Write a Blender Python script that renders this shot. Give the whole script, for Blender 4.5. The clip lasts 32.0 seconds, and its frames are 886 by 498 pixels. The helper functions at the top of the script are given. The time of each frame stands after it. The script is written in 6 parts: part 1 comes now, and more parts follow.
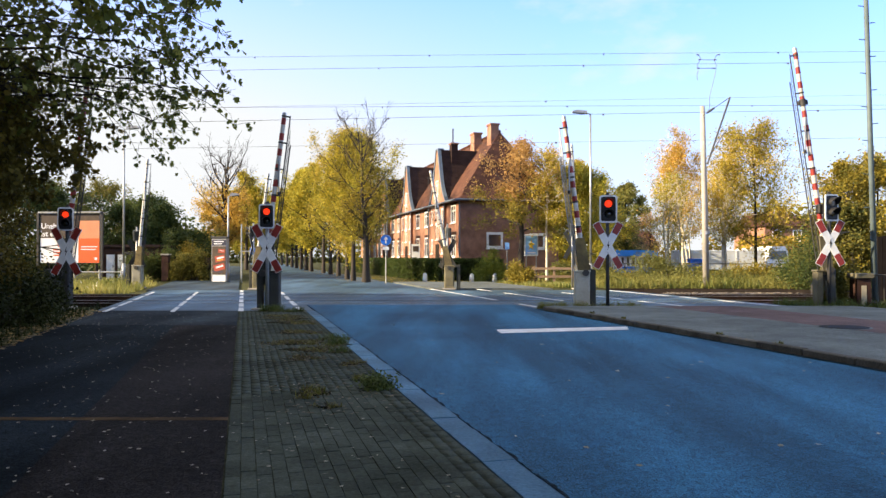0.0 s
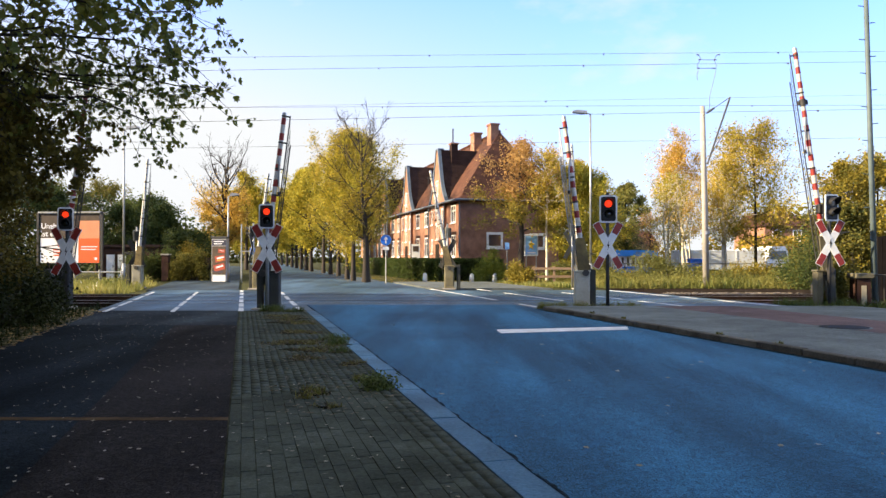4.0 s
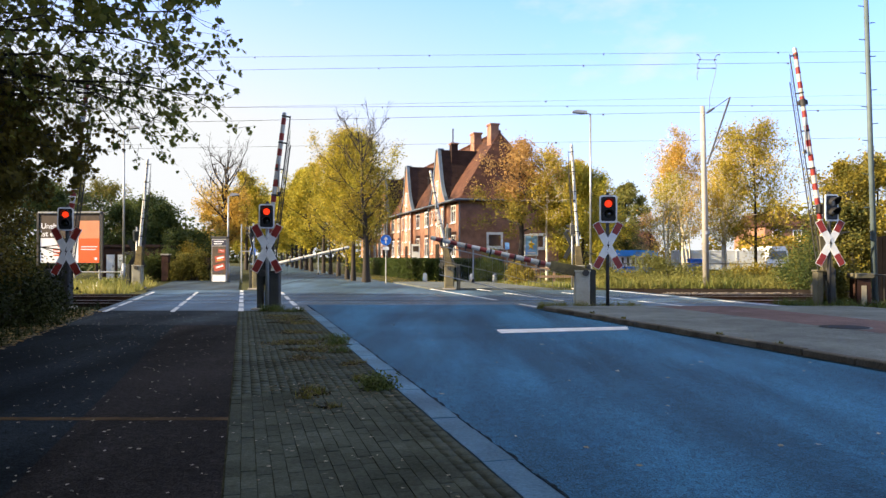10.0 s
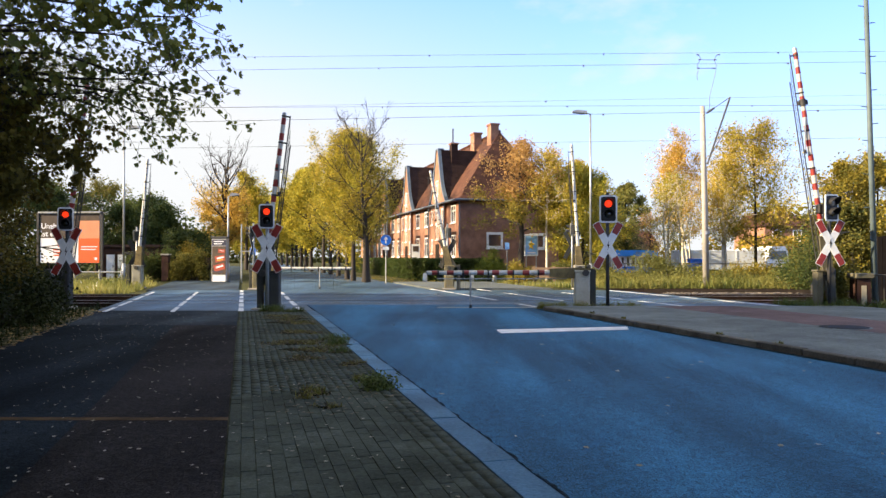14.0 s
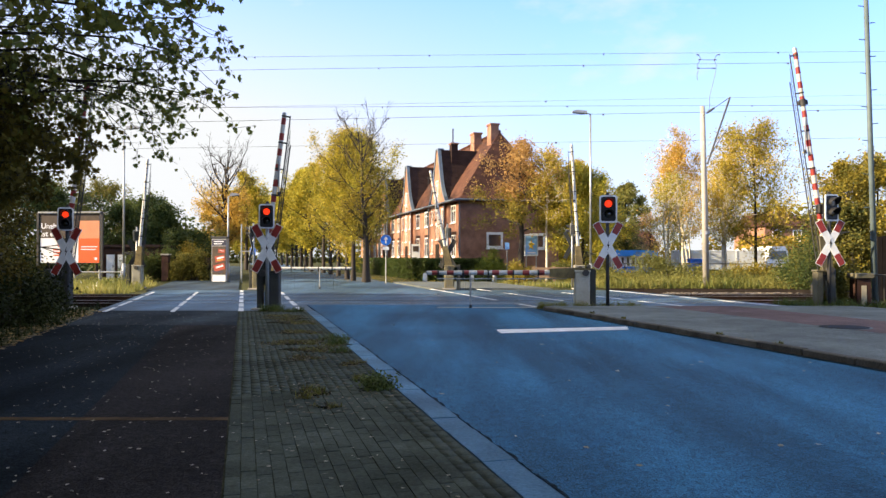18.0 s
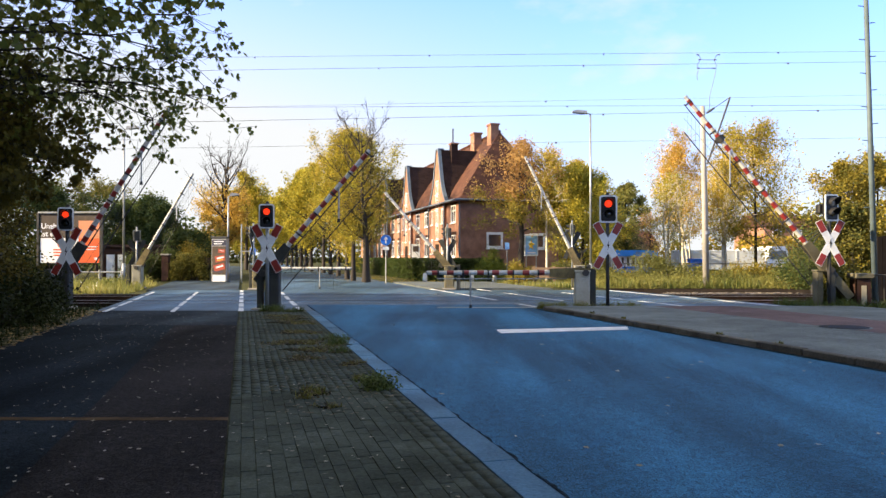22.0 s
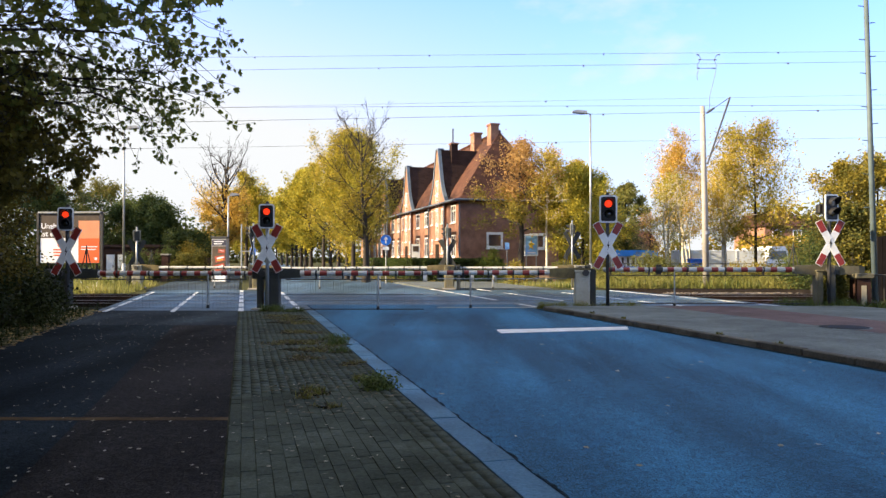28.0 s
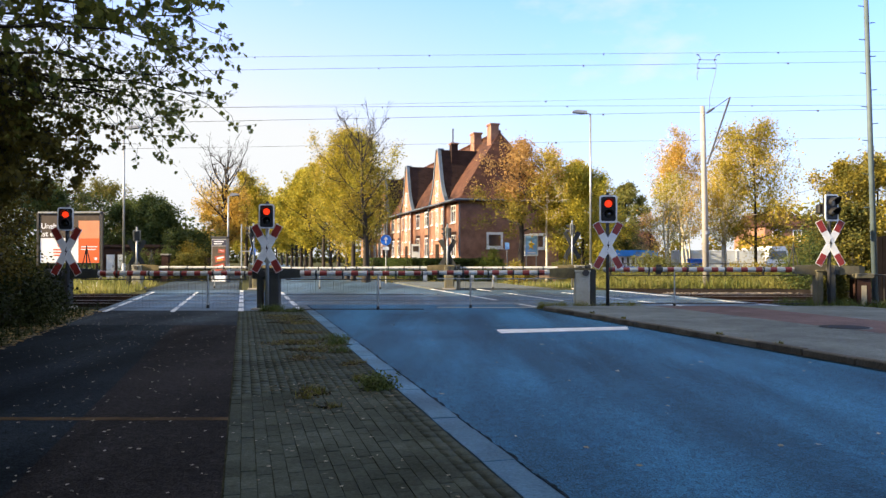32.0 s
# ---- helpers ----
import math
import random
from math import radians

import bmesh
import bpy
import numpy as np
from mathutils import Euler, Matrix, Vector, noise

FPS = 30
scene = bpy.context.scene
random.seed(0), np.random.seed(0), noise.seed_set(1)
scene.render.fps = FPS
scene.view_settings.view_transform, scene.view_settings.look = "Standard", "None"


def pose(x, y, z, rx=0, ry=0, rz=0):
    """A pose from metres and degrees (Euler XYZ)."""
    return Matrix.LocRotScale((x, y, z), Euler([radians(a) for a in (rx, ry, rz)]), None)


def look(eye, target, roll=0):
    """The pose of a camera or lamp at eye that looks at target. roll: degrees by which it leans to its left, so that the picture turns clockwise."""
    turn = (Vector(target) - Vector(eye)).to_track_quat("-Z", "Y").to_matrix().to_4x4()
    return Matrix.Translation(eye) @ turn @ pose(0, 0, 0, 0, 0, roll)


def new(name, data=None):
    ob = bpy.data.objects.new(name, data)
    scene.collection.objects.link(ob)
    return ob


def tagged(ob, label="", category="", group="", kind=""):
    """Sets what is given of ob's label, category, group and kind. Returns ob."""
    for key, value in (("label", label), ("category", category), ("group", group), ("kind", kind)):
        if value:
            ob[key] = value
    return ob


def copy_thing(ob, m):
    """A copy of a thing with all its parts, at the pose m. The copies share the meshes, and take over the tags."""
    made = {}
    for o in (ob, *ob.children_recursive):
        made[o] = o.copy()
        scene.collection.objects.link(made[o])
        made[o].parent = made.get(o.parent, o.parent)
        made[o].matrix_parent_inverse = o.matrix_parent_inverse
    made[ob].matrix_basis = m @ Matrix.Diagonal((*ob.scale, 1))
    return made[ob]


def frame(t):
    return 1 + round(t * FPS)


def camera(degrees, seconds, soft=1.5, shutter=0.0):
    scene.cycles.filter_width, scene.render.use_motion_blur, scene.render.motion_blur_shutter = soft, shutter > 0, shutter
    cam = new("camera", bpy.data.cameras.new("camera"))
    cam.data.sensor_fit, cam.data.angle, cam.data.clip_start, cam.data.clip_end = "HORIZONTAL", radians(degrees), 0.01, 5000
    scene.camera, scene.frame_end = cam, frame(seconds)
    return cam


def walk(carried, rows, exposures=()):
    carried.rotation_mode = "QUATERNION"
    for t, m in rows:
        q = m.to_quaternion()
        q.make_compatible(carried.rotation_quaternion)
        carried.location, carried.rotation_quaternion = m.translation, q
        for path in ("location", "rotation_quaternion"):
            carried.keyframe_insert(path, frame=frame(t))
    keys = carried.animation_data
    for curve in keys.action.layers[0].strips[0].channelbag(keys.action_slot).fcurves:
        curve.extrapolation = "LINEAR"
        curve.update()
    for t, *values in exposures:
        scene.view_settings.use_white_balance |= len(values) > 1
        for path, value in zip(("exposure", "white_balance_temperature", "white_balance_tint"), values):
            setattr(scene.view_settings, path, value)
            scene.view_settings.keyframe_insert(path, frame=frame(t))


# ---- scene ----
cam = camera(60.33, 32.0, soft=1.45)
walk(cam, [(0.0, look((0, 0, 1.45), (0, 100, 2.488))), (32.0, look((0, 0, 1.45), (0, 100, 2.488)))],
     exposures=[(0.0, 1.6, 6500, 10), (32.0, 1.6, 6500, 10)])

# ---- light ----
SUN_TO = Vector((-0.97, -0.22, 0.42)).normalized()
world = bpy.data.worlds.new("sky")
scene.world = world
world.use_nodes = True
wn, wl = world.node_tree.nodes, world.node_tree.links
sky = wn.new("ShaderNodeTexSky")
sky.sky_type = "NISHITA"
sky.sun_disc = False
sky.sun_elevation = math.asin(SUN_TO.z)
sky.sun_rotation = math.atan2(SUN_TO.x, SUN_TO.y)
sky.air_density, sky.dust_density, sky.ozone_density = 1.0, 0.6, 1.2
# thin white haze towards the horizon and soft clouds high up
co = wn.new("ShaderNodeTexCoord")
cmap = wn.new("ShaderNodeMapping")
cmap.inputs[1].default_value = (0.56, 0.0, 0.2)
cmap.inputs[3].default_value = (1.0, 1.0, 2.2)
cloud = wn.new("ShaderNodeTexNoise")
cloud.inputs["Scale"].default_value, cloud.inputs["Detail"].default_value, cloud.inputs["Roughness"].default_value = 2.6, 7, 0.55
wl.new(co.outputs["Generated"], cmap.inputs[0])
wl.new(cmap.outputs[0], cloud.inputs["Vector"])
puff = wn.new("ShaderNodeMapRange")
puff.inputs[1].default_value, puff.inputs[2].default_value, puff.inputs[3].default_value, puff.inputs[4].default_value = 0.47, 0.70, 0.0, 0.9
wl.new(cloud.outputs["Fac"], puff.inputs[0])
xyz = wn.new("ShaderNodeSeparateXYZ")
wl.new(co.outputs["Generated"], xyz.inputs[0])
haze = wn.new("ShaderNodeValToRGB")
for k, (at, v) in enumerate(((0.0, 0.96), (0.2, 0.88), (0.33, 0.86), (0.47, 0.0))):
    el = haze.color_ramp.elements[0] if k == 0 else haze.color_ramp.elements[1] if k == 3 else haze.color_ramp.elements.new(at)
    el.position, el.color = at, (v, v, v, 1)
wl.new(xyz.outputs[2], haze.inputs[0])
veil = wn.new("ShaderNodeMath")
veil.operation = "MAXIMUM"
wl.new(puff.outputs[0], veil.inputs[0])
glow = wn.new("ShaderNodeMapRange")
glow.inputs[1].default_value, glow.inputs[2].default_value, glow.inputs[3].default_value, glow.inputs[4].default_value = 0.15, -0.5, 1.13, 2.0
wl.new(xyz.outputs[0], glow.inputs[0])
bright = wn.new("ShaderNodeMath")
bright.operation, bright.use_clamp = "MULTIPLY", True
wl.new(haze.outputs[0], bright.inputs[0])
wl.new(glow.outputs[0], bright.inputs[1])
wl.new(bright.outputs[0], veil.inputs[1])
clear = wn.new("ShaderNodeVectorMath")
clear.operation = "MULTIPLY"
clear.inputs[1].default_value = (0.25, 0.99, 2.4)
wl.new(sky.outputs[0], clear.inputs[0])
blend = wn.new("ShaderNodeMix")
blend.data_type = "RGBA"
blend.inputs["B"].default_value = (3.26, 3.32, 3.36, 1)
wl.new(veil.outputs[0], blend.inputs["Factor"])
wl.new(clear.outputs[0], blend.inputs["A"])
wl.new(blend.outputs["Result"], wn["Background"].inputs[0])
wn["Background"].inputs[1].default_value = 0.098
sun_data = bpy.data.lights.new("sun", "SUN")
sun_data.energy, sun_data.angle, sun_data.color = 5.0, radians(0.6), (1.0, 0.79, 0.52)
sun = new("sun", sun_data)
sun.matrix_world = look(SUN_TO * 60, (0, 0, 0))


# ---- materials ----
def material(name, c1, c2=None, scale=6.0, rough=0.8, metal=0.0, bump=0.3, fine=None, stain=0.0, island=0.0, obj=0.0,
             local=False, grain=0.45, contrast=0.14, streak=0.0, glow=0.0, through_light=0.0, gloss=0.3, stretch=(1, 1, 1), specks=0.0, speck_scale=110):
    """Two scales of variation between c1 and c2, fine relief, and stains; island and obj vary the pieces."""
    m = bpy.data.materials.new(name)
    m.use_nodes = True
    n, l = m.node_tree.nodes, m.node_tree.links
    b = n["Principled BSDF"]
    c2 = c2 or tuple(v * 0.75 for v in c1)
    tc = n.new("ShaderNodeTexCoord")
    mp = n.new("ShaderNodeMapping")
    mp.inputs[3].default_value = stretch
    if local:
        l.new(tc.outputs["Object"], mp.inputs[0])
    else:
        geo = n.new("ShaderNodeNewGeometry")
        l.new(geo.outputs["Position"], mp.inputs[0])
    big = n.new("ShaderNodeTexNoise")
    big.inputs["Scale"].default_value, big.inputs["Detail"].default_value = scale, 6
    small = n.new("ShaderNodeTexNoise")
    small.inputs["Scale"].default_value, small.inputs["Detail"].default_value = fine or scale * 14, 4
    for t in (big, small):
        l.new(mp.outputs[0], t.inputs["Vector"])
    mix = n.new("ShaderNodeMath")
    mix.operation = "MULTIPLY_ADD"
    mix.inputs[1].default_value = grain
    l.new(small.outputs["Fac"], mix.inputs[0])
    half = n.new("ShaderNodeMath")
    half.operation = "MULTIPLY"
    half.inputs[1].default_value = 1 - grain
    l.new(big.outputs["Fac"], half.inputs[0])
    l.new(half.outputs[0], mix.inputs[2])
    ramp = n.new("ShaderNodeValToRGB")
    ramp.color_ramp.elements[0].position, ramp.color_ramp.elements[1].position = 0.5 - contrast, 0.5 + contrast
    ramp.color_ramp.elements[0].color, ramp.color_ramp.elements[1].color = (*c2, 1), (*c1, 1)
    l.new(mix.outputs[0], ramp.inputs[0])
    out = ramp.outputs[0]
    if stain:
        st = n.new("ShaderNodeTexNoise")
        st.inputs["Scale"].default_value, st.inputs["Detail"].default_value = scale * 0.23, 5
        l.new(mp.outputs[0], st.inputs["Vector"])
        r2 = n.new("ShaderNodeMapRange")
        r2.inputs[1].default_value, r2.inputs[2].default_value = 0.42, 0.68
        r2.inputs[3].default_value, r2.inputs[4].default_value = 1.0, 1.0 - stain
        l.new(st.outputs["Fac"], r2.inputs[0])
        mul = n.new("ShaderNodeVectorMath")
        mul.operation = "SCALE"
        l.new(out, mul.inputs[0])
        l.new(r2.outputs[0], mul.inputs[3])
        out = mul.outputs[0]
    if streak:
        turn = n.new("ShaderNodeMapping")
        turn.inputs[2].default_value = (0, 0, radians(-14.7))
        turn.inputs[3].default_value = (0.9, 0.11, 1)
        geo2 = n.new("ShaderNodeNewGeometry")
        l.new(geo2.outputs["Position"], turn.inputs[0])
        st2 = n.new("ShaderNodeTexNoise")
        st2.inputs["Scale"].default_value, st2.inputs["Detail"].default_value = 1.0, 5
        l.new(turn.outputs[0], st2.inputs["Vector"])
        r4 = n.new("ShaderNodeMapRange")
        r4.inputs[1].default_value, r4.inputs[2].default_value = 0.35, 0.65
        r4.inputs[3].default_value, r4.inputs[4].default_value = 1.0 - streak, 1.0 + streak
        l.new(st2.outputs["Fac"], r4.inputs[0])
        mul = n.new("ShaderNodeVectorMath")
        mul.operation = "SCALE"
        l.new(out, mul.inputs[0])
        l.new(r4.outputs[0], mul.inputs[3])
        out = mul.outputs[0]
    if specks:
        cells = n.new("ShaderNodeTexVoronoi")
        cells.inputs["Scale"].default_value = speck_scale
        l.new(mp.outputs[0], cells.inputs["Vector"])
        chip = n.new("ShaderNodeSeparateColor")
        l.new(cells.outputs["Color"], chip.inputs[0])
        r5 = n.new("ShaderNodeMapRange")
        r5.inputs[3].default_value, r5.inputs[4].default_value = 1.0 - specks, 1.0 + specks
        l.new(chip.outputs[0], r5.inputs[0])
        mul = n.new("ShaderNodeVectorMath")
        mul.operation = "SCALE"
        l.new(out, mul.inputs[0])
        l.new(r5.outputs[0], mul.inputs[3])
        out = mul.outputs[0]
    if island or obj:
        src = n.new("ShaderNodeNewGeometry") if island else n.new("ShaderNodeObjectInfo")
        rnd = src.outputs["Random Per Island"] if island else src.outputs["Random"]
        r3 = n.new("ShaderNodeMapRange")
        amount = island or obj
        r3.inputs[3].default_value, r3.inputs[4].default_value = 1.0 - amount, 1.0 + amount
        l.new(rnd, r3.inputs[0])
        mul = n.new("ShaderNodeVectorMath")
        mul.operation = "SCALE"
        l.new(out, mul.inputs[0])
        l.new(r3.outputs[0], mul.inputs[3])
        out = mul.outputs[0]
    l.new(out, b.inputs["Base Color"])
    b.inputs["Roughness"].default_value, b.inputs["Metallic"].default_value = rough, metal
    b.inputs["Specular IOR Level"].default_value = gloss
    if bump:
        bp = n.new("ShaderNodeBump")
        bp.inputs["Strength"].default_value, bp.inputs["Distance"].default_value = bump, 0.004 if specks else 0.01
        l.new(cells.outputs["Distance"] if specks else mix.outputs[0], bp.inputs["Height"])
        l.new(bp.outputs[0], b.inputs["Normal"])
    if glow:
        b.inputs["Emission Color"].default_value = (*c1, 1)
        b.inputs["Emission Strength"].default_value = glow
    if through_light:
        tr = n.new("ShaderNodeBsdfTranslucent")
        l.new(out, tr.inputs[0])
        ms = n.new("ShaderNodeMixShader")
        ms.inputs[0].default_value = through_light
        l.new(b.outputs[0], ms.inputs[1])
        l.new(tr.outputs[0], ms.inputs[2])
        l.new(ms.outputs[0], n["Material Output"].inputs[0])
    return m


def leafy(name, colours, dark=0.0):
    """Leaves of several colours, one for each leaf, half letting the light through."""
    m = bpy.data.materials.new(name)
    m.use_nodes = True
    n, l = m.node_tree.nodes, m.node_tree.links
    b = n["Principled BSDF"]
    geo = n.new("ShaderNodeNewGeometry")
    ramp = n.new("ShaderNodeValToRGB")
    ramp.color_ramp.interpolation = "LINEAR"
    for i, c in enumerate(colours):
        p = i / (len(colours) - 1)
        e = ramp.color_ramp.elements[0] if i == 0 else ramp.color_ramp.elements[1] if i == len(colours) - 1 else ramp.color_ramp.elements.new(p)
        e.position, e.color = p, (*c, 1)
    big = n.new("ShaderNodeTexNoise")
    big.inputs["Scale"].default_value, big.inputs["Detail"].default_value = 0.45, 3
    tc = n.new("ShaderNodeTexCoord")
    l.new(tc.outputs["Object"], big.inputs["Vector"])
    add = n.new("ShaderNodeMath")
    add.operation = "MULTIPLY_ADD"
    add.inputs[1].default_value, add.inputs[2].default_value = 0.55, -0.32
    l.new(geo.outputs["Random Per Island"], add.inputs[0])
    a2 = n.new("ShaderNodeMath")
    a2.operation = "MULTIPLY_ADD"
    a2.inputs[1].default_value = 1.1
    l.new(big.outputs["Fac"], a2.inputs[0])
    l.new(add.outputs[0], a2.inputs[2])
    l.new(a2.outputs[0], ramp.inputs[0])
    l.new(ramp.outputs[0], b.inputs["Base Color"])
    b.inputs["Roughness"].default_value = 0.55
    b.inputs["Specular IOR Level"].default_value = 0.12
    tr = n.new("ShaderNodeBsdfTranslucent")
    l.new(ramp.outputs[0], tr.inputs[0])
    ms = n.new("ShaderNodeMixShader")
    ms.inputs[0].default_value = 0.38
    l.new(b.outputs[0], ms.inputs[1])
    l.new(tr.outputs[0], ms.inputs[2])
    l.new(ms.outputs[0], n["Material Output"].inputs[0])
    return m


def glassy(name, tint=(0.05, 0.06, 0.07)):
    m = bpy.data.materials.new(name)
    m.use_nodes = True
    b = m.node_tree.nodes["Principled BSDF"]
    b.inputs["Base Color"].default_value = (*tint, 1)
    b.inputs["Roughness"].default_value = 0.06
    b.inputs["Specular IOR Level"].default_value = 0.9
    return m


# Blue skylight on the shaded street is put into this colour.
ASPHALT = material("road_asphalt_skylit", (0.029, 0.125, 0.232), (0.011, 0.055, 0.108), 0.3, 0.6, bump=0.6, fine=9, stain=0.15, grain=0.45, contrast=0.2, streak=0.46, gloss=0.045, specks=0.7, speck_scale=125)
# Tree shade over the near path is put into these two near-black tones.
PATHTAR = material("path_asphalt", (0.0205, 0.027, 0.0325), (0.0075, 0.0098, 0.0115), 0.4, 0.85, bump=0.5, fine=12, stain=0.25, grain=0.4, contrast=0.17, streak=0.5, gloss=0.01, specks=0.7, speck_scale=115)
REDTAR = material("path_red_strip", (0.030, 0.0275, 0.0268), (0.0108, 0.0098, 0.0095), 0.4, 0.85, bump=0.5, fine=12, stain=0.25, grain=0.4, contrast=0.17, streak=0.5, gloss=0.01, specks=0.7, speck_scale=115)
DARKSEAM = material("dark_seam", (0.022, 0.034, 0.048), (0.006, 0.009, 0.012), 6, 0.85, bump=0.8, fine=60, contrast=0.1, gloss=0.01)
# Shadow along the rails is put into this dark brown.
EARTH = material("brown_trackside_earth", (0.030, 0.020, 0.014), (0.010, 0.007, 0.006), 1.2, 0.95, bump=1.0, fine=18, gloss=0.02)
# Middle step of the path's painted light, between near and far tones.
PALERTAR = material("paler_path_asphalt", (0.040, 0.050, 0.058), (0.016, 0.020, 0.0235), 0.5, 0.85, bump=0.5, fine=12, stain=0.3, grain=0.4, contrast=0.16, streak=0.5, gloss=0.02, specks=0.5, speck_scale=90)
# Skylight blue is painted in here too, greyer than the street.
CROSSTAR = material("crossing_asphalt_skylit", (0.074, 0.128, 0.182), (0.035, 0.063, 0.093), 0.8, 0.5, bump=0.4, fine=12, stain=0.35, streak=0.4, gloss=0.06, specks=0.3, speck_scale=70)
FARPATH = material("far_path_asphalt", (0.060, 0.082, 0.102), (0.028, 0.040, 0.052), 0.8, 0.6, bump=0.4, fine=12, stain=0.35, streak=0.4, gloss=0.05, specks=0.3, speck_scale=70)
PAVER = material("paver_concrete", (0.084, 0.096, 0.079), (0.037, 0.044, 0.033), 1.6, 0.85, bump=0.5, fine=26, stain=0.4, contrast=0.16, obj=0.16, gloss=0.015, specks=0.2, speck_scale=160)
PAVERS = material("paver_concrete_far", (0.084, 0.096, 0.079), (0.037, 0.044, 0.033), 1.6, 0.85, bump=0.5, fine=26, stain=0.4, contrast=0.16, island=0.16, gloss=0.015, specks=0.2, speck_scale=160)
JOINT = material("joint_sand", (0.056, 0.060, 0.040), (0.020, 0.022, 0.014), 4, 0.95, bump=0.5, contrast=0.1, gloss=0.01)
# Grey concrete with the sky's blue light painted into it.
GUTTER = material("gutter_concrete_skylit", (0.100, 0.225, 0.345), (0.045, 0.105, 0.170), 1.1, 0.55, bump=0.4, fine=30, stain=0.5, obj=0.06, streak=0.25, gloss=0.05, specks=0.12)
IRON = material("cast_iron", (0.022, 0.024, 0.028), (0.010, 0.011, 0.013), 9, 0.7, bump=0.5, fine=30, gloss=0.05)
PALEBALLAST = material("pale_ballast", (0.30, 0.27, 0.23), (0.14, 0.12, 0.10), 8, 0.9, bump=0.6, island=0.3)
KERB = material("kerb_granite", (0.135, 0.125, 0.105), (0.055, 0.051, 0.044), 3, 0.8, bump=0.6, fine=50, stain=0.4, obj=0.16, gloss=0.03)
SLAB = material("pavement_grey", (0.158, 0.176, 0.174), (0.092, 0.104, 0.104), 1.5, 0.8, bump=0.5, fine=18, stain=0.3, gloss=0.03, specks=0.25, speck_scale=70)
REDWAY = material("cycleway_red", (0.150, 0.104, 0.102), (0.092, 0.066, 0.065), 1.5, 0.8, bump=0.5, fine=18, stain=0.3, gloss=0.03, specks=0.25, speck_scale=70)
PAINT = material("road_paint", (0.78, 0.78, 0.76), (0.5, 0.5, 0.49), 5, 0.6, bump=0.3, fine=60, stain=0.3)
OCHRELINE = material("ochre_line", (0.105, 0.066, 0.031), (0.026, 0.020, 0.013), 4, 0.8, bump=0.4, fine=60, gloss=0.02)
SOIL = material("meadow_soil", (0.085, 0.085, 0.038), (0.04, 0.042, 0.02), 0.5, 0.95, bump=0.8, fine=14, gloss=0.03)
# Rust-dark stone, with the shade of the track bed put in.
BALLAST = material("ballast_stone", (0.040, 0.032, 0.027), (0.012, 0.010, 0.008), 6, 0.9, bump=1.0, fine=26, gloss=0.05)
RAILSIDE = material("rail_rust", (0.032, 0.019, 0.014), (0.014, 0.009, 0.007), 5, 0.8, bump=0.4, gloss=0.05)
RAILTOP = material("rail_steel", (0.45, 0.44, 0.43), (0.3, 0.3, 0.3), 5, 0.3, 0.9, bump=0.1)
SLEEPER = material("sleeper_wood", (0.032, 0.024, 0.019), (0.014, 0.011, 0.009), 4, 0.9, bump=0.6, gloss=0.05)
WHITE = material("barrier_white", (0.64, 0.62, 0.57), (0.36, 0.34, 0.29), 3, 0.5, bump=0.15, local=True, gloss=0.5, fine=18)
RED = material("barrier_red", (0.30, 0.028, 0.018), (0.16, 0.016, 0.012), 4, 0.45, bump=0.15, local=True, gloss=0.5)
OCHRE = material("housing_moss", (0.24, 0.185, 0.08), (0.10, 0.08, 0.042), 4, 0.8, bump=0.5, local=True, stain=0.45, contrast=0.1)
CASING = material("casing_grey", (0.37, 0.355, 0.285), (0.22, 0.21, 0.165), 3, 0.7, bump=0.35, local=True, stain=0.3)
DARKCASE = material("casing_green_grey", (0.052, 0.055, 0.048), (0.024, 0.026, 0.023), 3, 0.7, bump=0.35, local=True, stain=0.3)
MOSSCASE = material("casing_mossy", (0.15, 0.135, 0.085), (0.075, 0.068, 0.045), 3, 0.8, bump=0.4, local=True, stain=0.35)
# Paler copy of CASING; sunlight on the kerb barrier is put in.
CASINGLIT = material("casing_grey_lit", (0.50, 0.485, 0.40), (0.33, 0.315, 0.25), 3, 0.7, bump=0.35, local=True, stain=0.3)
# MOSSCASE again with sunlight put into the colour, for barriers beyond the rails.
MOSSLIT = material("casing_weathered_moss_lit", (0.25, 0.22, 0.13), (0.12, 0.105, 0.06), 3, 0.8, bump=0.4, local=True, stain=0.4)
BEIGE = material("casing_beige", (0.42, 0.38, 0.27), (0.28, 0.25, 0.17), 3, 0.75, bump=0.35, local=True, stain=0.35)
WIRE = material("wire_bronze", (0.17, 0.155, 0.14), (0.10, 0.09, 0.08), 6, 0.5, 0.3, bump=0.0)
STEEL = material("galvanised_steel", (0.42, 0.43, 0.43), (0.28, 0.29, 0.29), 6, 0.45, 0.6, bump=0.15, local=True)
MASTGREY = material("mast_green_grey", (0.13, 0.17, 0.175), (0.085, 0.115, 0.12), 3, 0.6, 0.1, bump=0.2, stain=0.25)
DARKSTEEL = material("dark_steel", (0.06, 0.058, 0.055), (0.03, 0.029, 0.028), 6, 0.65, 0.05, bump=0.15, local=True)
BLACK = material("signal_black", (0.02, 0.02, 0.021), (0.012, 0.012, 0.013), 6, 0.5, bump=0.1, local=True)
REDGLOW = material("signal_red_light", (1.0, 0.05, 0.012), (0.6, 0.03, 0.008), 9, 0.3, bump=0, local=True, glow=0.36)
# Unlit lens with the sky's reflection put into a pale colour.
LENSSKY = material("signal_lens_sky_reflection", (0.34, 0.31, 0.27), (0.26, 0.24, 0.21), 9, 0.2, bump=0, local=True, gloss=0.6)
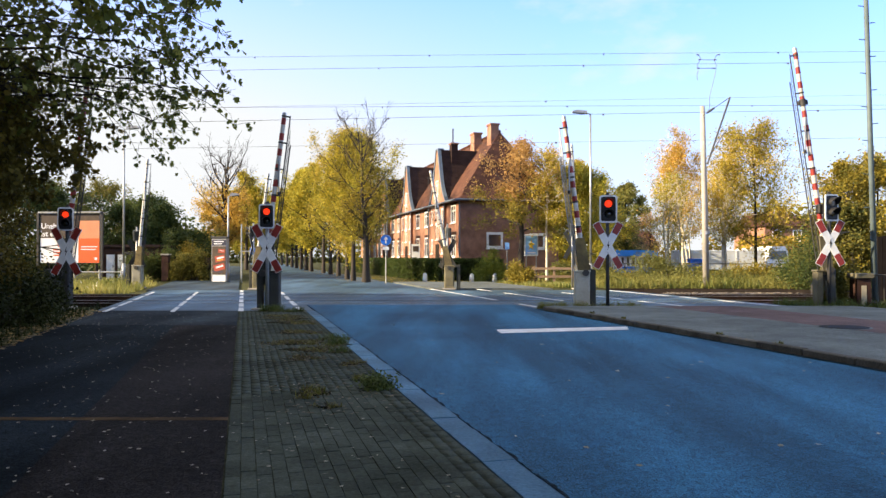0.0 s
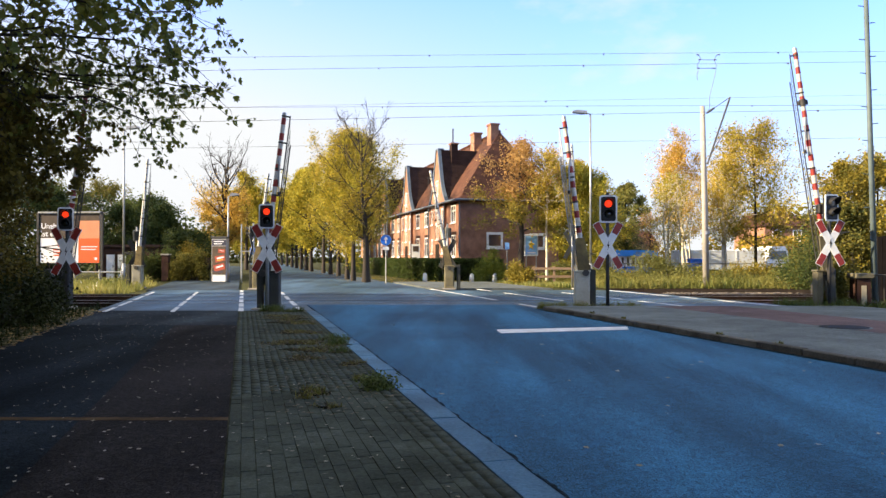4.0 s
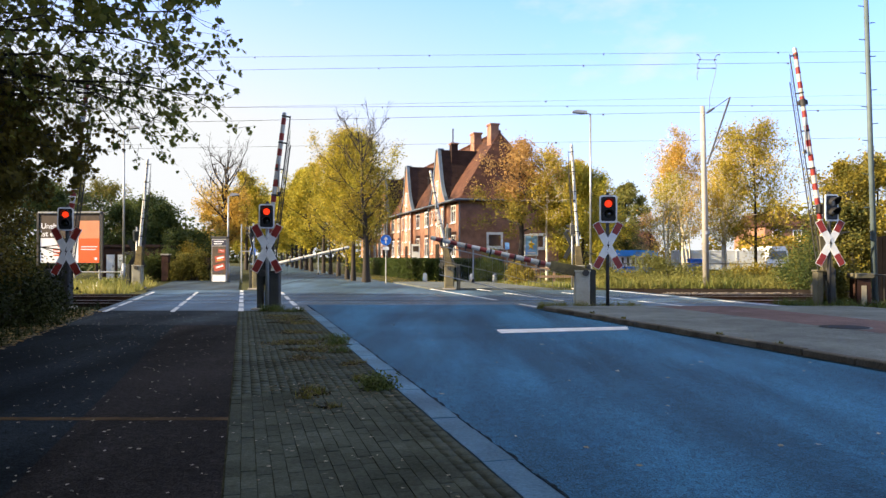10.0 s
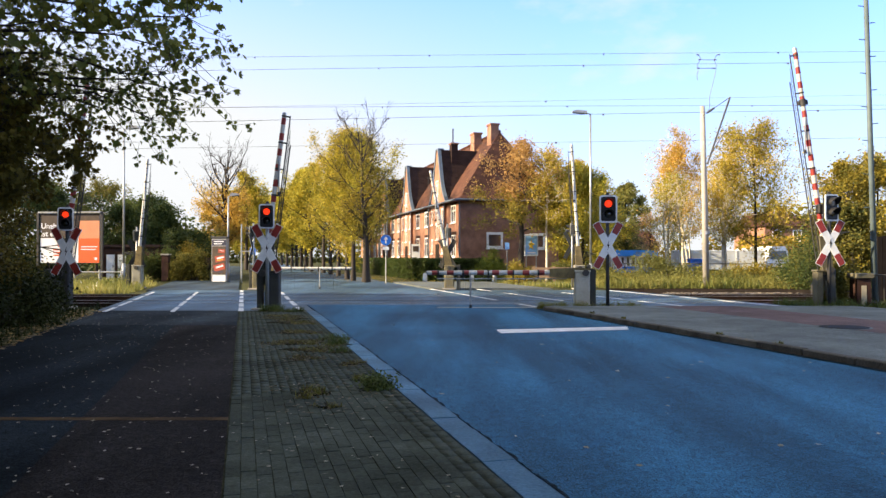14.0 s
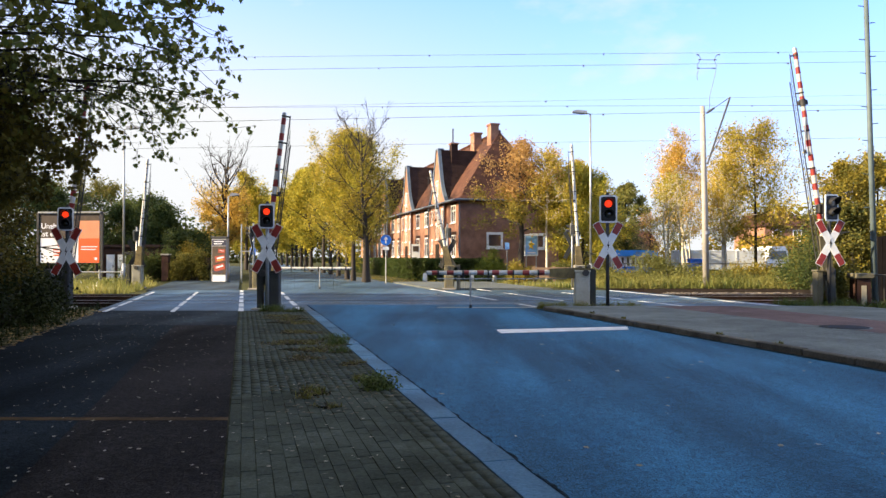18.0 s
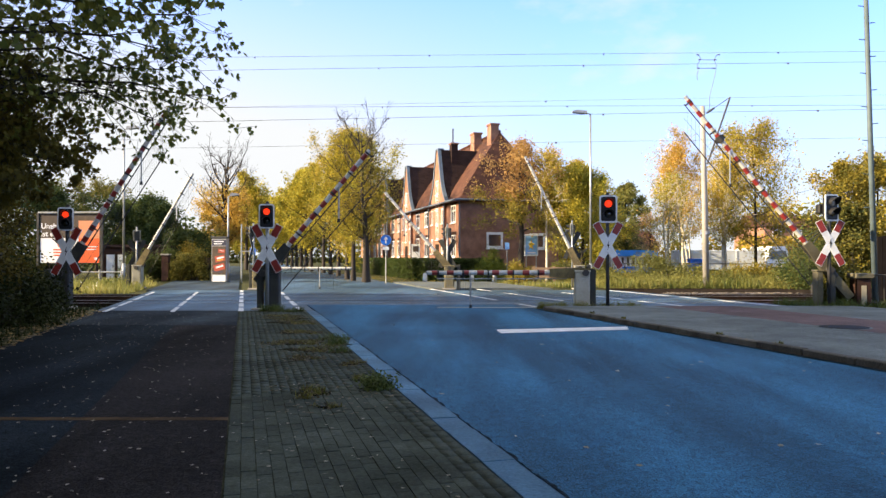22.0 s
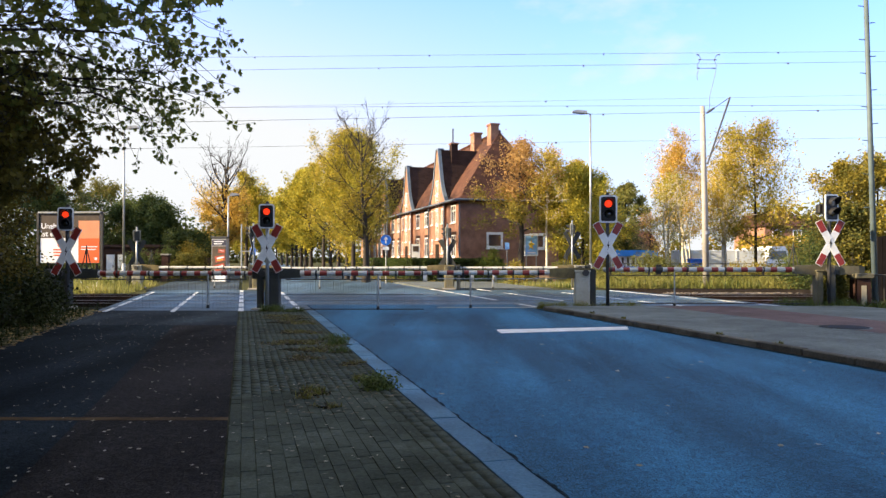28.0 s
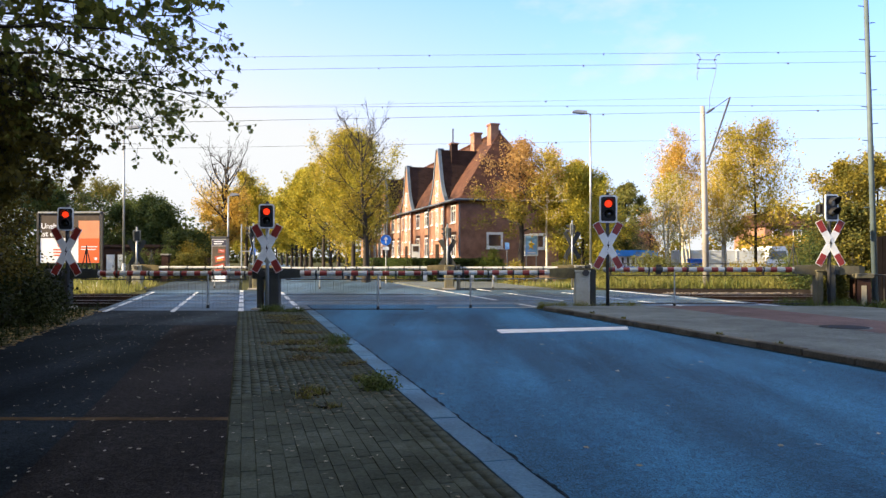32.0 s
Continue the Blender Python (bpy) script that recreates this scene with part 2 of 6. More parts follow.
LENSOFF = material("signal_lens_dark", (0.016, 0.014, 0.01), (0.01, 0.009, 0.007), 9, 0.15, bump=0, local=True, gloss=0.8)
BRICK = material("red_brick", (0.40, 0.215, 0.142), (0.22, 0.118, 0.082), 2.2, 0.85, bump=0.6, fine=24, stain=0.3, gloss=0.05)
DARKBRICK = material("dark_brick", (0.085, 0.047, 0.036), (0.042, 0.025, 0.02), 2.5, 0.9, bump=0.6, fine=24, stain=0.3, gloss=0.05)
TILE = material("roof_tile", (0.125, 0.058, 0.038), (0.05, 0.027, 0.021), 1.2, 0.8, bump=0.8, fine=9, stain=0.4, gloss=0.08, stretch=(1, 1, 2.2))
DARKTILE = material("dark_roof_tile", (0.058, 0.036, 0.031), (0.028, 0.019, 0.017), 1.5, 0.8, bump=0.8, fine=9, stain=0.3, gloss=0.08, stretch=(1, 1, 2.2))
LEAD = material("verge_zinc", (0.16, 0.20, 0.24), (0.10, 0.13, 0.16), 3, 0.5, 0.3, bump=0.2)
FRAMEWHITE = material("window_white", (0.80, 0.79, 0.76), (0.68, 0.67, 0.64), 5, 0.5, bump=0.1)
GLASS = glassy("window_glass", (0.07, 0.09, 0.11))
BARK = material("tree_bark", (0.062, 0.051, 0.041), (0.026, 0.022, 0.018), 3, 0.95, bump=0.9, fine=22, local=True, stretch=(1, 1, 0.3))
BIRCH = material("birch_bark", (0.72, 0.66, 0.52), (0.38, 0.33, 0.24), 2.5, 0.85, bump=0.4, fine=12, local=True, stretch=(1, 1, 1.8))
CONCRETE = material("mast_concrete", (0.42, 0.39, 0.34), (0.30, 0.28, 0.25), 2, 0.85, bump=0.4, fine=30, stain=0.25)
WOOD = material("weathered_wood", (0.36, 0.24, 0.15), (0.20, 0.13, 0.08), 3, 0.85, bump=0.5, local=True, stretch=(0.3, 1, 1))
# Shade on the wooden fence is put into this near-black brown.
DARKWOOD = material("dark_wood", (0.024, 0.018, 0.014), (0.010, 0.008, 0.007), 3, 0.85, bump=0.5, local=True, gloss=0.1)
BLUE = material("sign_blue", (0.03, 0.16, 0.62), (0.025, 0.13, 0.52), 5, 0.45, bump=0.05, local=True)
SIGNWHITE = material("sign_white", (0.74, 0.76, 0.76), (0.58, 0.60, 0.60), 5, 0.45, bump=0.05, local=True)
STONE = material("bollard_stone", (0.70, 0.68, 0.62), (0.56, 0.53, 0.47), 5, 0.85, bump=0.3)
LEAF_GREEN = leafy("leaves_dark_green", [(0.024, 0.054, 0.020), (0.050, 0.094, 0.030), (0.088, 0.132, 0.036), (0.15, 0.17, 0.045)])
# Near-black copy of the green leaves: shade beside the path is painted in.
LEAF_SHADED = leafy("leaves_green_shaded", [(0.006, 0.012, 0.004), (0.012, 0.022, 0.006), (0.024, 0.034, 0.009), (0.05, 0.055, 0.013)])
LEAF_AMBER = leafy("leaves_amber", [(0.36, 0.31, 0.065), (0.58, 0.45, 0.08), (0.70, 0.49, 0.09), (0.70, 0.41, 0.08)])
LEAF_HAZEL = leafy("leaves_dull_yellow", [(0.04, 0.036, 0.010), (0.075, 0.062, 0.013), (0.125, 0.095, 0.018), (0.21, 0.155, 0.025)])
LEAF_WOOD = leafy("leaves_wood_green", [(0.07, 0.10, 0.034), (0.125, 0.155, 0.048), (0.20, 0.21, 0.058), (0.30, 0.27, 0.07)])
LEAF_HEDGE = leafy("leaves_hedge", [(0.022, 0.045, 0.012), (0.04, 0.075, 0.018), (0.06, 0.10, 0.024), (0.10, 0.13, 0.032)])
LEAF_MAPLE = leafy("leaves_maple", [(0.045, 0.09, 0.028), (0.08, 0.14, 0.038), (0.15, 0.20, 0.045), (0.32, 0.29, 0.05)])
LEAF_GOLD = leafy("leaves_gold", [(0.16, 0.18, 0.03), (0.38, 0.345, 0.045), (0.57, 0.45, 0.055), (0.67, 0.47, 0.065)])
LEAF_YELLOWGREEN = leafy("leaves_yellow_green", [(0.14, 0.16, 0.025), (0.33, 0.31, 0.035), (0.51, 0.45, 0.05), (0.63, 0.50, 0.06)])
LEAF_RUST = leafy("leaves_rust", [(0.24, 0.13, 0.06), (0.37, 0.20, 0.085), (0.48, 0.27, 0.10), (0.60, 0.38, 0.12)])
LEAF_TURNING = leafy("leaves_turning", [(0.09, 0.10, 0.022), (0.18, 0.175, 0.03), (0.34, 0.27, 0.04), (0.58, 0.38, 0.045)])
LEAF_OLIVEGOLD = leafy("leaves_olive_gold", [(0.06, 0.08, 0.02), (0.13, 0.14, 0.03), (0.26, 0.23, 0.04), (0.46, 0.34, 0.05)])
LEAF_OLIVE = leafy("leaves_olive", [(0.045, 0.065, 0.02), (0.08, 0.10, 0.027), (0.15, 0.15, 0.033), (0.24, 0.20, 0.04)])
LEAF_BROWN = leafy("leaves_brown", [(0.04, 0.035, 0.015), (0.09, 0.065, 0.025), (0.19, 0.12, 0.045), (0.40, 0.30, 0.15)])
LEAF_MATTED = leafy("leaves_matted", [(0.012, 0.011, 0.006), (0.030, 0.024, 0.011), (0.07, 0.05, 0.02), (0.22, 0.18, 0.11)])
LEAF_FRESH = leafy("leaves_fresh_green", [(0.06, 0.11, 0.02), (0.12, 0.18, 0.03), (0.20, 0.25, 0.04), (0.30, 0.31, 0.05)])
GRASS = leafy("grass_blades", [(0.06, 0.105, 0.02), (0.13, 0.185, 0.032), (0.23, 0.265, 0.05), (0.43, 0.38, 0.12)])


# ---- mesh helpers ----
def mesh_from(name, verts, faces):
    me = bpy.data.meshes.new(name)
    verts, faces = np.asarray(verts, dtype=np.float32), np.asarray(faces, dtype=np.int32)
    k = faces.shape[1]
    me.vertices.add(len(verts))
    me.vertices.foreach_set("co", verts.ravel())
    me.loops.add(faces.size)
    me.loops.foreach_set("vertex_index", faces.ravel())
    me.polygons.add(len(faces))
    me.polygons.foreach_set("loop_start", np.arange(0, faces.size, k, dtype=np.int32))
    me.update(calc_edges=True)
    return me


def thing(name, x, y, z=0.0, turn=0.0, label="", category="", group="", kind=""):
    """An empty at the base of a thing."""
    ob = new(name)
    ob.matrix_basis = pose(x, y, z, 0, 0, turn)
    ob.empty_display_size = 0.1
    return tagged(ob, label, category, group, kind)


def part(name, bm, mat, parent=None, label="", m=None, smooth=False):
    """One mesh object out of a bmesh or a mesh, under a thing or a part."""
    if isinstance(bm, bpy.types.Mesh):
        me = bm
    else:
        me = bpy.data.meshes.new(name)
        bm.to_mesh(me)
        bm.free()
    if not me.materials:
        me.materials.append(mat)
    if smooth:
        me.polygons.foreach_set("use_smooth", [True] * len(me.polygons))
    ob = new(name, me)
    if parent is not None:
        ob.parent = parent
    if m is not None:
        ob.matrix_basis = m
    return tagged(ob, label)


def box(x0, x1, y0, y1, z0, z1, bevel=0.0, bm=None):
    own = bm is None
    bm = bm or bmesh.new()
    vs = [bm.verts.new((x, y, z)) for x in (x0, x1) for y in (y0, y1) for z in (z0, z1)]
    for a, b, c, d in ((0, 1, 3, 2), (4, 6, 7, 5), (0, 4, 5, 1), (2, 3, 7, 6), (0, 2, 6, 4), (1, 5, 7, 3)):
        bm.faces.new((vs[a], vs[b], vs[c], vs[d]))
    if own:
        bmesh.ops.recalc_face_normals(bm, faces=bm.faces)
        if bevel:
            bmesh.ops.bevel(bm, geom=list(bm.edges), offset=bevel, segments=1, affect="EDGES")
    return bm


def prism(points, z0, z1, bm=None, axis="z"):
    """A closed outline drawn out along an axis; for y the outline is (x, z), for x it is (y, z)."""
    own = bm is None
    bm = bm or bmesh.new()
    put = {"z": lambda a, b, c: (a, b, c), "y": lambda a, b, c: (a, c, b), "x": lambda a, b, c: (c, a, b)}[axis]
    lo = [bm.verts.new(put(a, b, z0)) for a, b in points]
    hi = [bm.verts.new(put(a, b, z1)) for a, b in points]
    fs = [bm.faces.new(lo), bm.faces.new(hi)]
    for i in range(len(points)):
        j = (i + 1) % len(points)
        fs.append(bm.faces.new((lo[i], lo[j], hi[j], hi[i])))
    bmesh.ops.recalc_face_normals(bm, faces=fs if not own else list(bm.faces))
    return bm


def rod(p0, p1, r0, r1=None, seg=8, bm=None):
    """A tapered rod between two points."""
    own = bm is None
    bm = bm or bmesh.new()
    p0, p1 = Vector(p0), Vector(p1)
    r1 = r0 if r1 is None else r1
    turn = (p1 - p0).to_track_quat("Z", "Y").to_matrix()
    rings = []
    for p, r in ((p0, r0), (p1, r1)):
        rings.append([bm.verts.new(p + turn @ Vector((r * math.cos(2 * math.pi * i / seg), r * math.sin(2 * math.pi * i / seg), 0))) for i in range(seg)])
    fs = [bm.faces.new(rings[0][::-1]), bm.faces.new(rings[1])]
    for i in range(seg):
        j = (i + 1) % seg
        fs.append(bm.faces.new((rings[0][i], rings[0][j], rings[1][j], rings[1][i])))
    return bm


def tubes(name, segments, sides=5):
    """Many tapered segments (p0, p1, r0, r1) in one mesh."""
    verts, faces = [], []
    ring = np.array([(math.cos(2 * math.pi * i / sides), math.sin(2 * math.pi * i / sides)) for i in range(sides)])
    for p0, p1, r0, r1 in segments:
        p0, p1 = np.asarray(p0, float), np.asarray(p1, float)
        d = p1 - p0
        d = d / (np.linalg.norm(d) + 1e-9)
        a = np.cross(d, (0.3, 0.5, 0.81) if abs(d[2]) < 0.9 else (1.0, 0.1, 0.0))
        a = a / np.linalg.norm(a)
        b = np.cross(d, a)
        o = len(verts)
        for p, r in ((p0, r0), (p1, r1)):
            verts.extend(p + r * (c * a + s * b) for c, s in ring)
        for i in range(sides):
            j = (i + 1) % sides
            faces.append((o + i, o + j, o + sides + j, o + sides + i))
    return mesh_from(name, np.array(verts), np.array(faces))


def tube_line(name, pts, radii, sides=6):
    """One bent tube through the points."""
    pts = np.asarray(pts, float)
    ring = np.array([(math.cos(2 * math.pi * i / sides), math.sin(2 * math.pi * i / sides)) for i in range(sides)])
    verts, faces = [], []
    for k, p in enumerate(pts):
        d = pts[min(k + 1, len(pts) - 1)] - pts[max(k - 1, 0)]
        d = d / (np.linalg.norm(d) + 1e-9)
        a = np.cross(d, (0.31, 0.5, 0.81) if abs(d[2]) < 0.9 else (1.0, 0.1, 0.0))
        a = a / np.linalg.norm(a)
        b = np.cross(d, a)
        verts.extend(p + radii[k] * (c * a + s * b) for c, s in ring)
        if k:
            o = (k - 1) * sides
            faces.extend((o + i, o + (i + 1) % sides, o + sides + (i + 1) % sides, o + sides + i) for i in range(sides))
    return mesh_from(name, np.array(verts), np.array(faces))


def leaf_mesh(name, centres, size, rng, droop=0.3, lobed=False):
    """A leaf at each centre: a folded diamond, or a lobed leaf of nine points."""
    n = len(centres)
    if lobed:
        base = np.array([(0, 0, 0), (0.30, 0.02, 0), (0.52, 0.30, -0.06), (0.30, 0.40, 0), (0.42, 0.78, -0.05), (0.16, 0.68, 0), (0, 1.0, -0.10),
                         (-0.16, 0.68, 0), (-0.42, 0.78, -0.05), (-0.30, 0.40, 0), (-0.52, 0.30, -0.06), (-0.30, 0.02, 0)])
        tri = [(0, 1, 2), (0, 2, 3), (0, 3, 4), (0, 4, 5), (0, 5, 6), (0, 6, 7), (0, 7, 8), (0, 8, 9), (0, 9, 10), (0, 10, 11)]
    else:
        base = np.array([(0, 0, 0), (0.38, 0.45, 0.10), (0, 1.0, 0), (-0.38, 0.45, 0.10)])
        tri = [(0, 1, 2), (0, 2, 3)]
    az = rng.uniform(0, 2 * np.pi, n)
    tip = rng.normal(-droop, 0.55, n)
    roll = rng.uniform(-1.2, 1.2, n)
    s = size * rng.uniform(0.6, 1.3, n)
    f = np.stack([np.cos(az) * np.cos(tip), np.sin(az) * np.cos(tip), np.sin(tip)], 1)
    side = np.stack([-np.sin(az), np.cos(az), np.zeros(n)], 1)
    up = np.cross(side, f)
    sd = side * np.cos(roll)[:, None] + up * np.sin(roll)[:, None]
    up = np.cross(sd, f)
    v = centres[:, None, :] + s[:, None, None] * (base[None, :, 0:1] * sd[:, None, :] + base[None, :, 1:2] * f[:, None, :] + base[None, :, 2:3] * up[:, None, :])
    k = len(base)
    faces = (np.arange(n)[:, None, None] * k + np.array(tri)[None]).reshape(-1, 3)
    return mesh_from(name, v.reshape(-1, 3), faces)


def grow(rng, height, spread, bare=0.28, limbs=12, subs=5, twigs=4, lean=0.0, up=0.9, trunk_r=0.16, crown=(0.5, 0.62)):
    """Segments of a tree's wood and the places of its twigs. The crown is widest at crown[0] of its height."""
    segs, tips = [], []
    p, d = np.array((0.0, 0, 0)), np.array((lean, 0, 1.0))
    steps = 9
    spine = [p]
    for i in range(steps):
        q = p + d / np.linalg.norm(d) * height * 0.9 / steps
        q[:2] += rng.normal(0, 0.006 * height, 2) * (i > 1)
        r0, r1 = trunk_r * (1 - i / steps) ** 0.8 + 0.012, trunk_r * (1 - (i + 1) / steps) ** 0.8 + 0.012
        segs.append((p, q, r0 * (1.25 if i == 0 else 1), r1))
        p = q
        spine.append(p)
    spine = np.array(spine)
    for i in range(limbs):
        f = bare + (0.97 - bare) * (i + rng.uniform(0, 0.8)) / limbs
        base = np.array([np.interp(f * steps, range(steps + 1), spine[:, a]) for a in range(3)])
        rel = (f - bare) / (1 - bare)
        wide = spread * max(0.18, 1 - abs(rel - (crown[0] - 0.25)) ** 1.6 / crown[1])
        az = i * 2.4 + rng.uniform(-0.5, 0.5)
        tilt = up * (0.45 + 0.75 * rel)
        out = np.array((math.cos(az), math.sin(az), 0.0))
        reach = wide * rng.uniform(0.8, 1.1)
        rise = min(tilt * reach, height - base[2])
        rl = trunk_r * 0.40 * (1 - 0.6 * rel)
        bend = rng.normal(0, 0.10 * wide, 2)
        limb = []
        for f in (0.0, 0.22, 0.48, 0.75, 1.0):
            q = base + out * reach * f + np.array((0, 0, rise * (0.55 * f + 0.45 * f * f)))
            q[:2] += bend * math.sin(f * math.pi) + rng.normal(0, 0.02 * wide, 2) * (f > 0)
            limb.append(q)
        limb = np.array(limb)
        for k in range(4):
            segs.append((limb[k], limb[k + 1], rl * (1 - 0.22 * k), rl * (0.78 - 0.2 * k)))
        for j in range(subs):
            g = 0.22 + 0.78 * (j + rng.uniform(0, 0.9)) / subs
            b2 = np.array([np.interp(g * 4, range(5), limb[:, a]) for a in range(3)])
            way = limb[min(4, int(g * 4) + 1)] - limb[int(g * 4) if g < 1 else 3]
            way = way / (np.linalg.norm(way) + 1e-9)
            o2 = way * 0.55 + rng.normal(0, 0.5, 3) + np.array((0, 0, 0.12))
            m2 = b2 + o2 * wide * 0.26 + rng.normal(0, 0.02 * wide, 3)
            e2 = m2 + (o2 * 0.75 + np.array((0, 0, 0.28))) * wide * 0.27
            rs = max(rl * 0.3 * (1 - 0.4 * g), 0.011)
            segs += [(b2, m2, rs, rs * 0.7), (m2, e2, rs * 0.7, rs * 0.35)]
            for _ in range(twigs):
                h = rng.uniform(0.3, 1.0)
                b3 = b2 + (m2 - b2) * 2 * h if h < 0.5 else m2 + (e2 - m2) * (2 * h - 1)
                e3 = b3 + (o2 * 0.32 + rng.normal(0, 0.28, 3) + np.array((0, 0, 0.1))) * wide * 0.42
                segs.append((b3, e3, rs * 0.4 + 0.003, 0.0045))
                tips.append((b3, e3))
    return segs, tips


def tree(name, x, y, seed, height, spread, leafmat, leaves, leaf_size, bark=None, label="", group="", z=0.0, cover=1.0, leaf_top=1.0, scatter=0.22, trunks=1, low=None, thin_top=0.0, **shape):
    rng = np.random.default_rng(seed)
    root = thing(name, x, y, z, rng.uniform(0, 360), label, "tree", group)
    for _ in range(trunks):
        segs, tips = grow(rng, height * (1 if trunks == 1 else rng.uniform(0.8, 1.05)), spread, lean=0.0 if trunks == 1 else rng.uniform(-0.15, 0.15), **shape)
        off = rng.normal(0, 0.28, 3) * (trunks > 1)
        off[2] = 0
        segs = [(a + off, b + off, c, d) for a, b, c, d in segs]
        part("trunk", tubes("trunk", segs), bark or BARK, root, smooth=True)
        if not leaves:
            continue
        a = np.array([t[0] for t in tips]) + off
        b = np.array([t[1] for t in tips]) + off
        keep = rng.random(len(a)) < cover
        a, b = a[keep], b[keep]
        pick = rng.integers(0, len(a), leaves // trunks)
        c = a[pick] + (b - a)[pick] * rng.uniform(0, 1.15, (len(pick), 1)) + rng.normal(0, scatter, (len(pick), 3))
        c = c[(c[:, 2] > 0.4) & (c[:, 2] < height * leaf_top * rng.normal(1.0, 0.12, len(c)))] if leaf_top < 1 else c[c[:, 2] > 0.4]
        if thin_top:
            c = c[rng.random(len(c)) > thin_top * np.clip((c[:, 2] / height - 0.55) / 0.2, 0, 1)]
        if low is not None:
            under = c[:, 2] < height * (low[0] + 0.07 * np.sin(c[:, 0] * 2.1 + c[:, 1])) * rng.normal(1, 0.06, len(c))
            part("lower_crown", leaf_mesh("lower_crown", c[under], leaf_size, rng), low[1], root)
            c = c[~under]
        part("crown", leaf_mesh("crown", c, leaf_size, rng), leafmat, root)
    return root


def bush(name, x, y, seed, rx, ry, h, leafmat, leaves, leaf_size, label="", group="", z=0.0, category="bush"):
    """A bush of stems and of leaves gathered in uneven clumps."""
    rng = np.random.default_rng(seed)
    root = thing(name, x, y, z, 0, label, category, group)
    n = max(8, int(rx * ry * h * 5) + 10)
    az, rr, zz = rng.uniform(0, 2 * np.pi, n), np.sqrt(rng.random(n)), rng.uniform(0.1, 1, n)
    top = np.sqrt(np.clip(1.08 - rr ** 2, 0.05, 1))
    cl = np.stack([rx * rr * np.cos(az), ry * rr * np.sin(az), h * zz * top * rng.uniform(0.75, 1.05, n)], 1)
    segs = [(c * np.array((0.35, 0.35, 0.0)), c, 0.018, 0.006) for c in cl]
    tagged(part("stem", tubes("stem", segs, 4), BARK, root), kind="stuff")
    pick = rng.integers(0, n, leaves)
    c = cl[pick] + rng.normal(0, 1, (leaves, 3)) * np.array((0.22 * rx ** 0.5, 0.22 * ry ** 0.5, 0.16 * h ** 0.5))
    c[:, 2] = np.abs(c[:, 2])
    part("foliage", leaf_mesh("foliage", c, leaf_size, rng), leafmat, root)
    return root


def blades(name, spots, height, rng, width=0.022, splay=0.5):
    n = len(spots)
    h = height * (0.25 + 1.1 * rng.random(n) ** 1.5)
    az, lean = rng.uniform(0, 2 * np.pi, n), rng.normal(0, splay, n)
    side = np.stack([np.cos(az), np.sin(az), np.zeros(n)], 1) * width
    tip = spots + np.stack([-np.sin(az) * lean * h, np.cos(az) * lean * h, h], 1)
    midp = spots + (tip - spots) * np.array((0.35, 0.35, 0.55))
    v = np.stack([spots - side, spots + side, midp + side * 0.7, tip, midp - side * 0.7], 1)
    o = np.arange(n)[:, None] * 5
    faces = np.concatenate([o + np.array([[0, 1, 2]]), o + np.array([[0, 2, 4]]), o + np.array([[4, 2, 3]])], 0)
    return mesh_from(name, v.reshape(-1, 3), faces)


def road(w, y):
    """A place on the street's plan: w metres to the side of its line, at the depth y. The street runs obliquely to the rails."""
    return (w - 0.2624 * y, y)


def strip(name, w0, w1, y0, y1, z0, z1, mat, label="", kind="structure", parent=None):
    pts = [road(w0, y0), road(w1, y0), road(w1, y1), road(w0, y1)]
    ob = part(name, prism(pts, z0, z1), mat, parent, label)
    return tagged(ob, kind=kind) if parent is None else ob


# ---- ground, street, paths ----
bm = bmesh.new()
profile = ((-2500, -0.06), (22.85, -0.06), (23.2, -0.24), (31.1, -0.24), (31.5, -0.06), (2500, -0.06))
near, far = ([bm.verts.new((x, gy, gz)) for gy, gz in profile] for x in (-2500, 2500))
for i in range(len(profile) - 1):
    bm.faces.new((near[i], far[i], far[i + 1], near[i + 1]))
tagged(part("ground", bm, SOIL, label="rough meadow and bare soil beside the railway"), kind="structure")
strip("road", 1.95, 8.2, -14, 23.0, -0.25, 0.0, ASPHALT, "smooth asphalt street, skylight blue put into its colour")
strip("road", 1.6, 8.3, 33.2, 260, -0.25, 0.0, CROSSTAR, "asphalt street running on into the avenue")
strip("path", -3.9, -0.13, 16.2, 20.6, -0.25, 0.0015, PALERTAR, "path asphalt before the crossing, painted paler where light grows")
strip("path", -3.9, -1.45, -14, 16.2, -0.25, 0.0, PATHTAR, "leaf-strewn asphalt service path, tree shade put into its colour")
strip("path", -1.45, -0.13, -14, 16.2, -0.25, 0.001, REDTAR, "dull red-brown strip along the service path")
strip("path", -4.2, -0.2, 33.2, 120, -0.25, 0.0, FARPATH, "asphalt service path beyond the railway")
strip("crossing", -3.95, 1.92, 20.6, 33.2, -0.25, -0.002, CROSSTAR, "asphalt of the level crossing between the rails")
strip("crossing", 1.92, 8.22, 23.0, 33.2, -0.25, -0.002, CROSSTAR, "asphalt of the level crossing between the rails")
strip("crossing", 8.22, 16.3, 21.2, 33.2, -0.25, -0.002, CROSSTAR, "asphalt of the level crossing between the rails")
strip("median", -0.13, 1.69, -14, 20.6, -0.25, -0.007, JOINT, "sandy bed of the paved strip between path and street")
strip("gutter_bed", 1.69, 1.95, -14, 20.7, -0.25, -0.006, DARKSEAM, "dark mortar bed of the gutter stones")
# Seam with the shadow of the raised asphalt edge painted in.
edge_rng = random.Random(8)
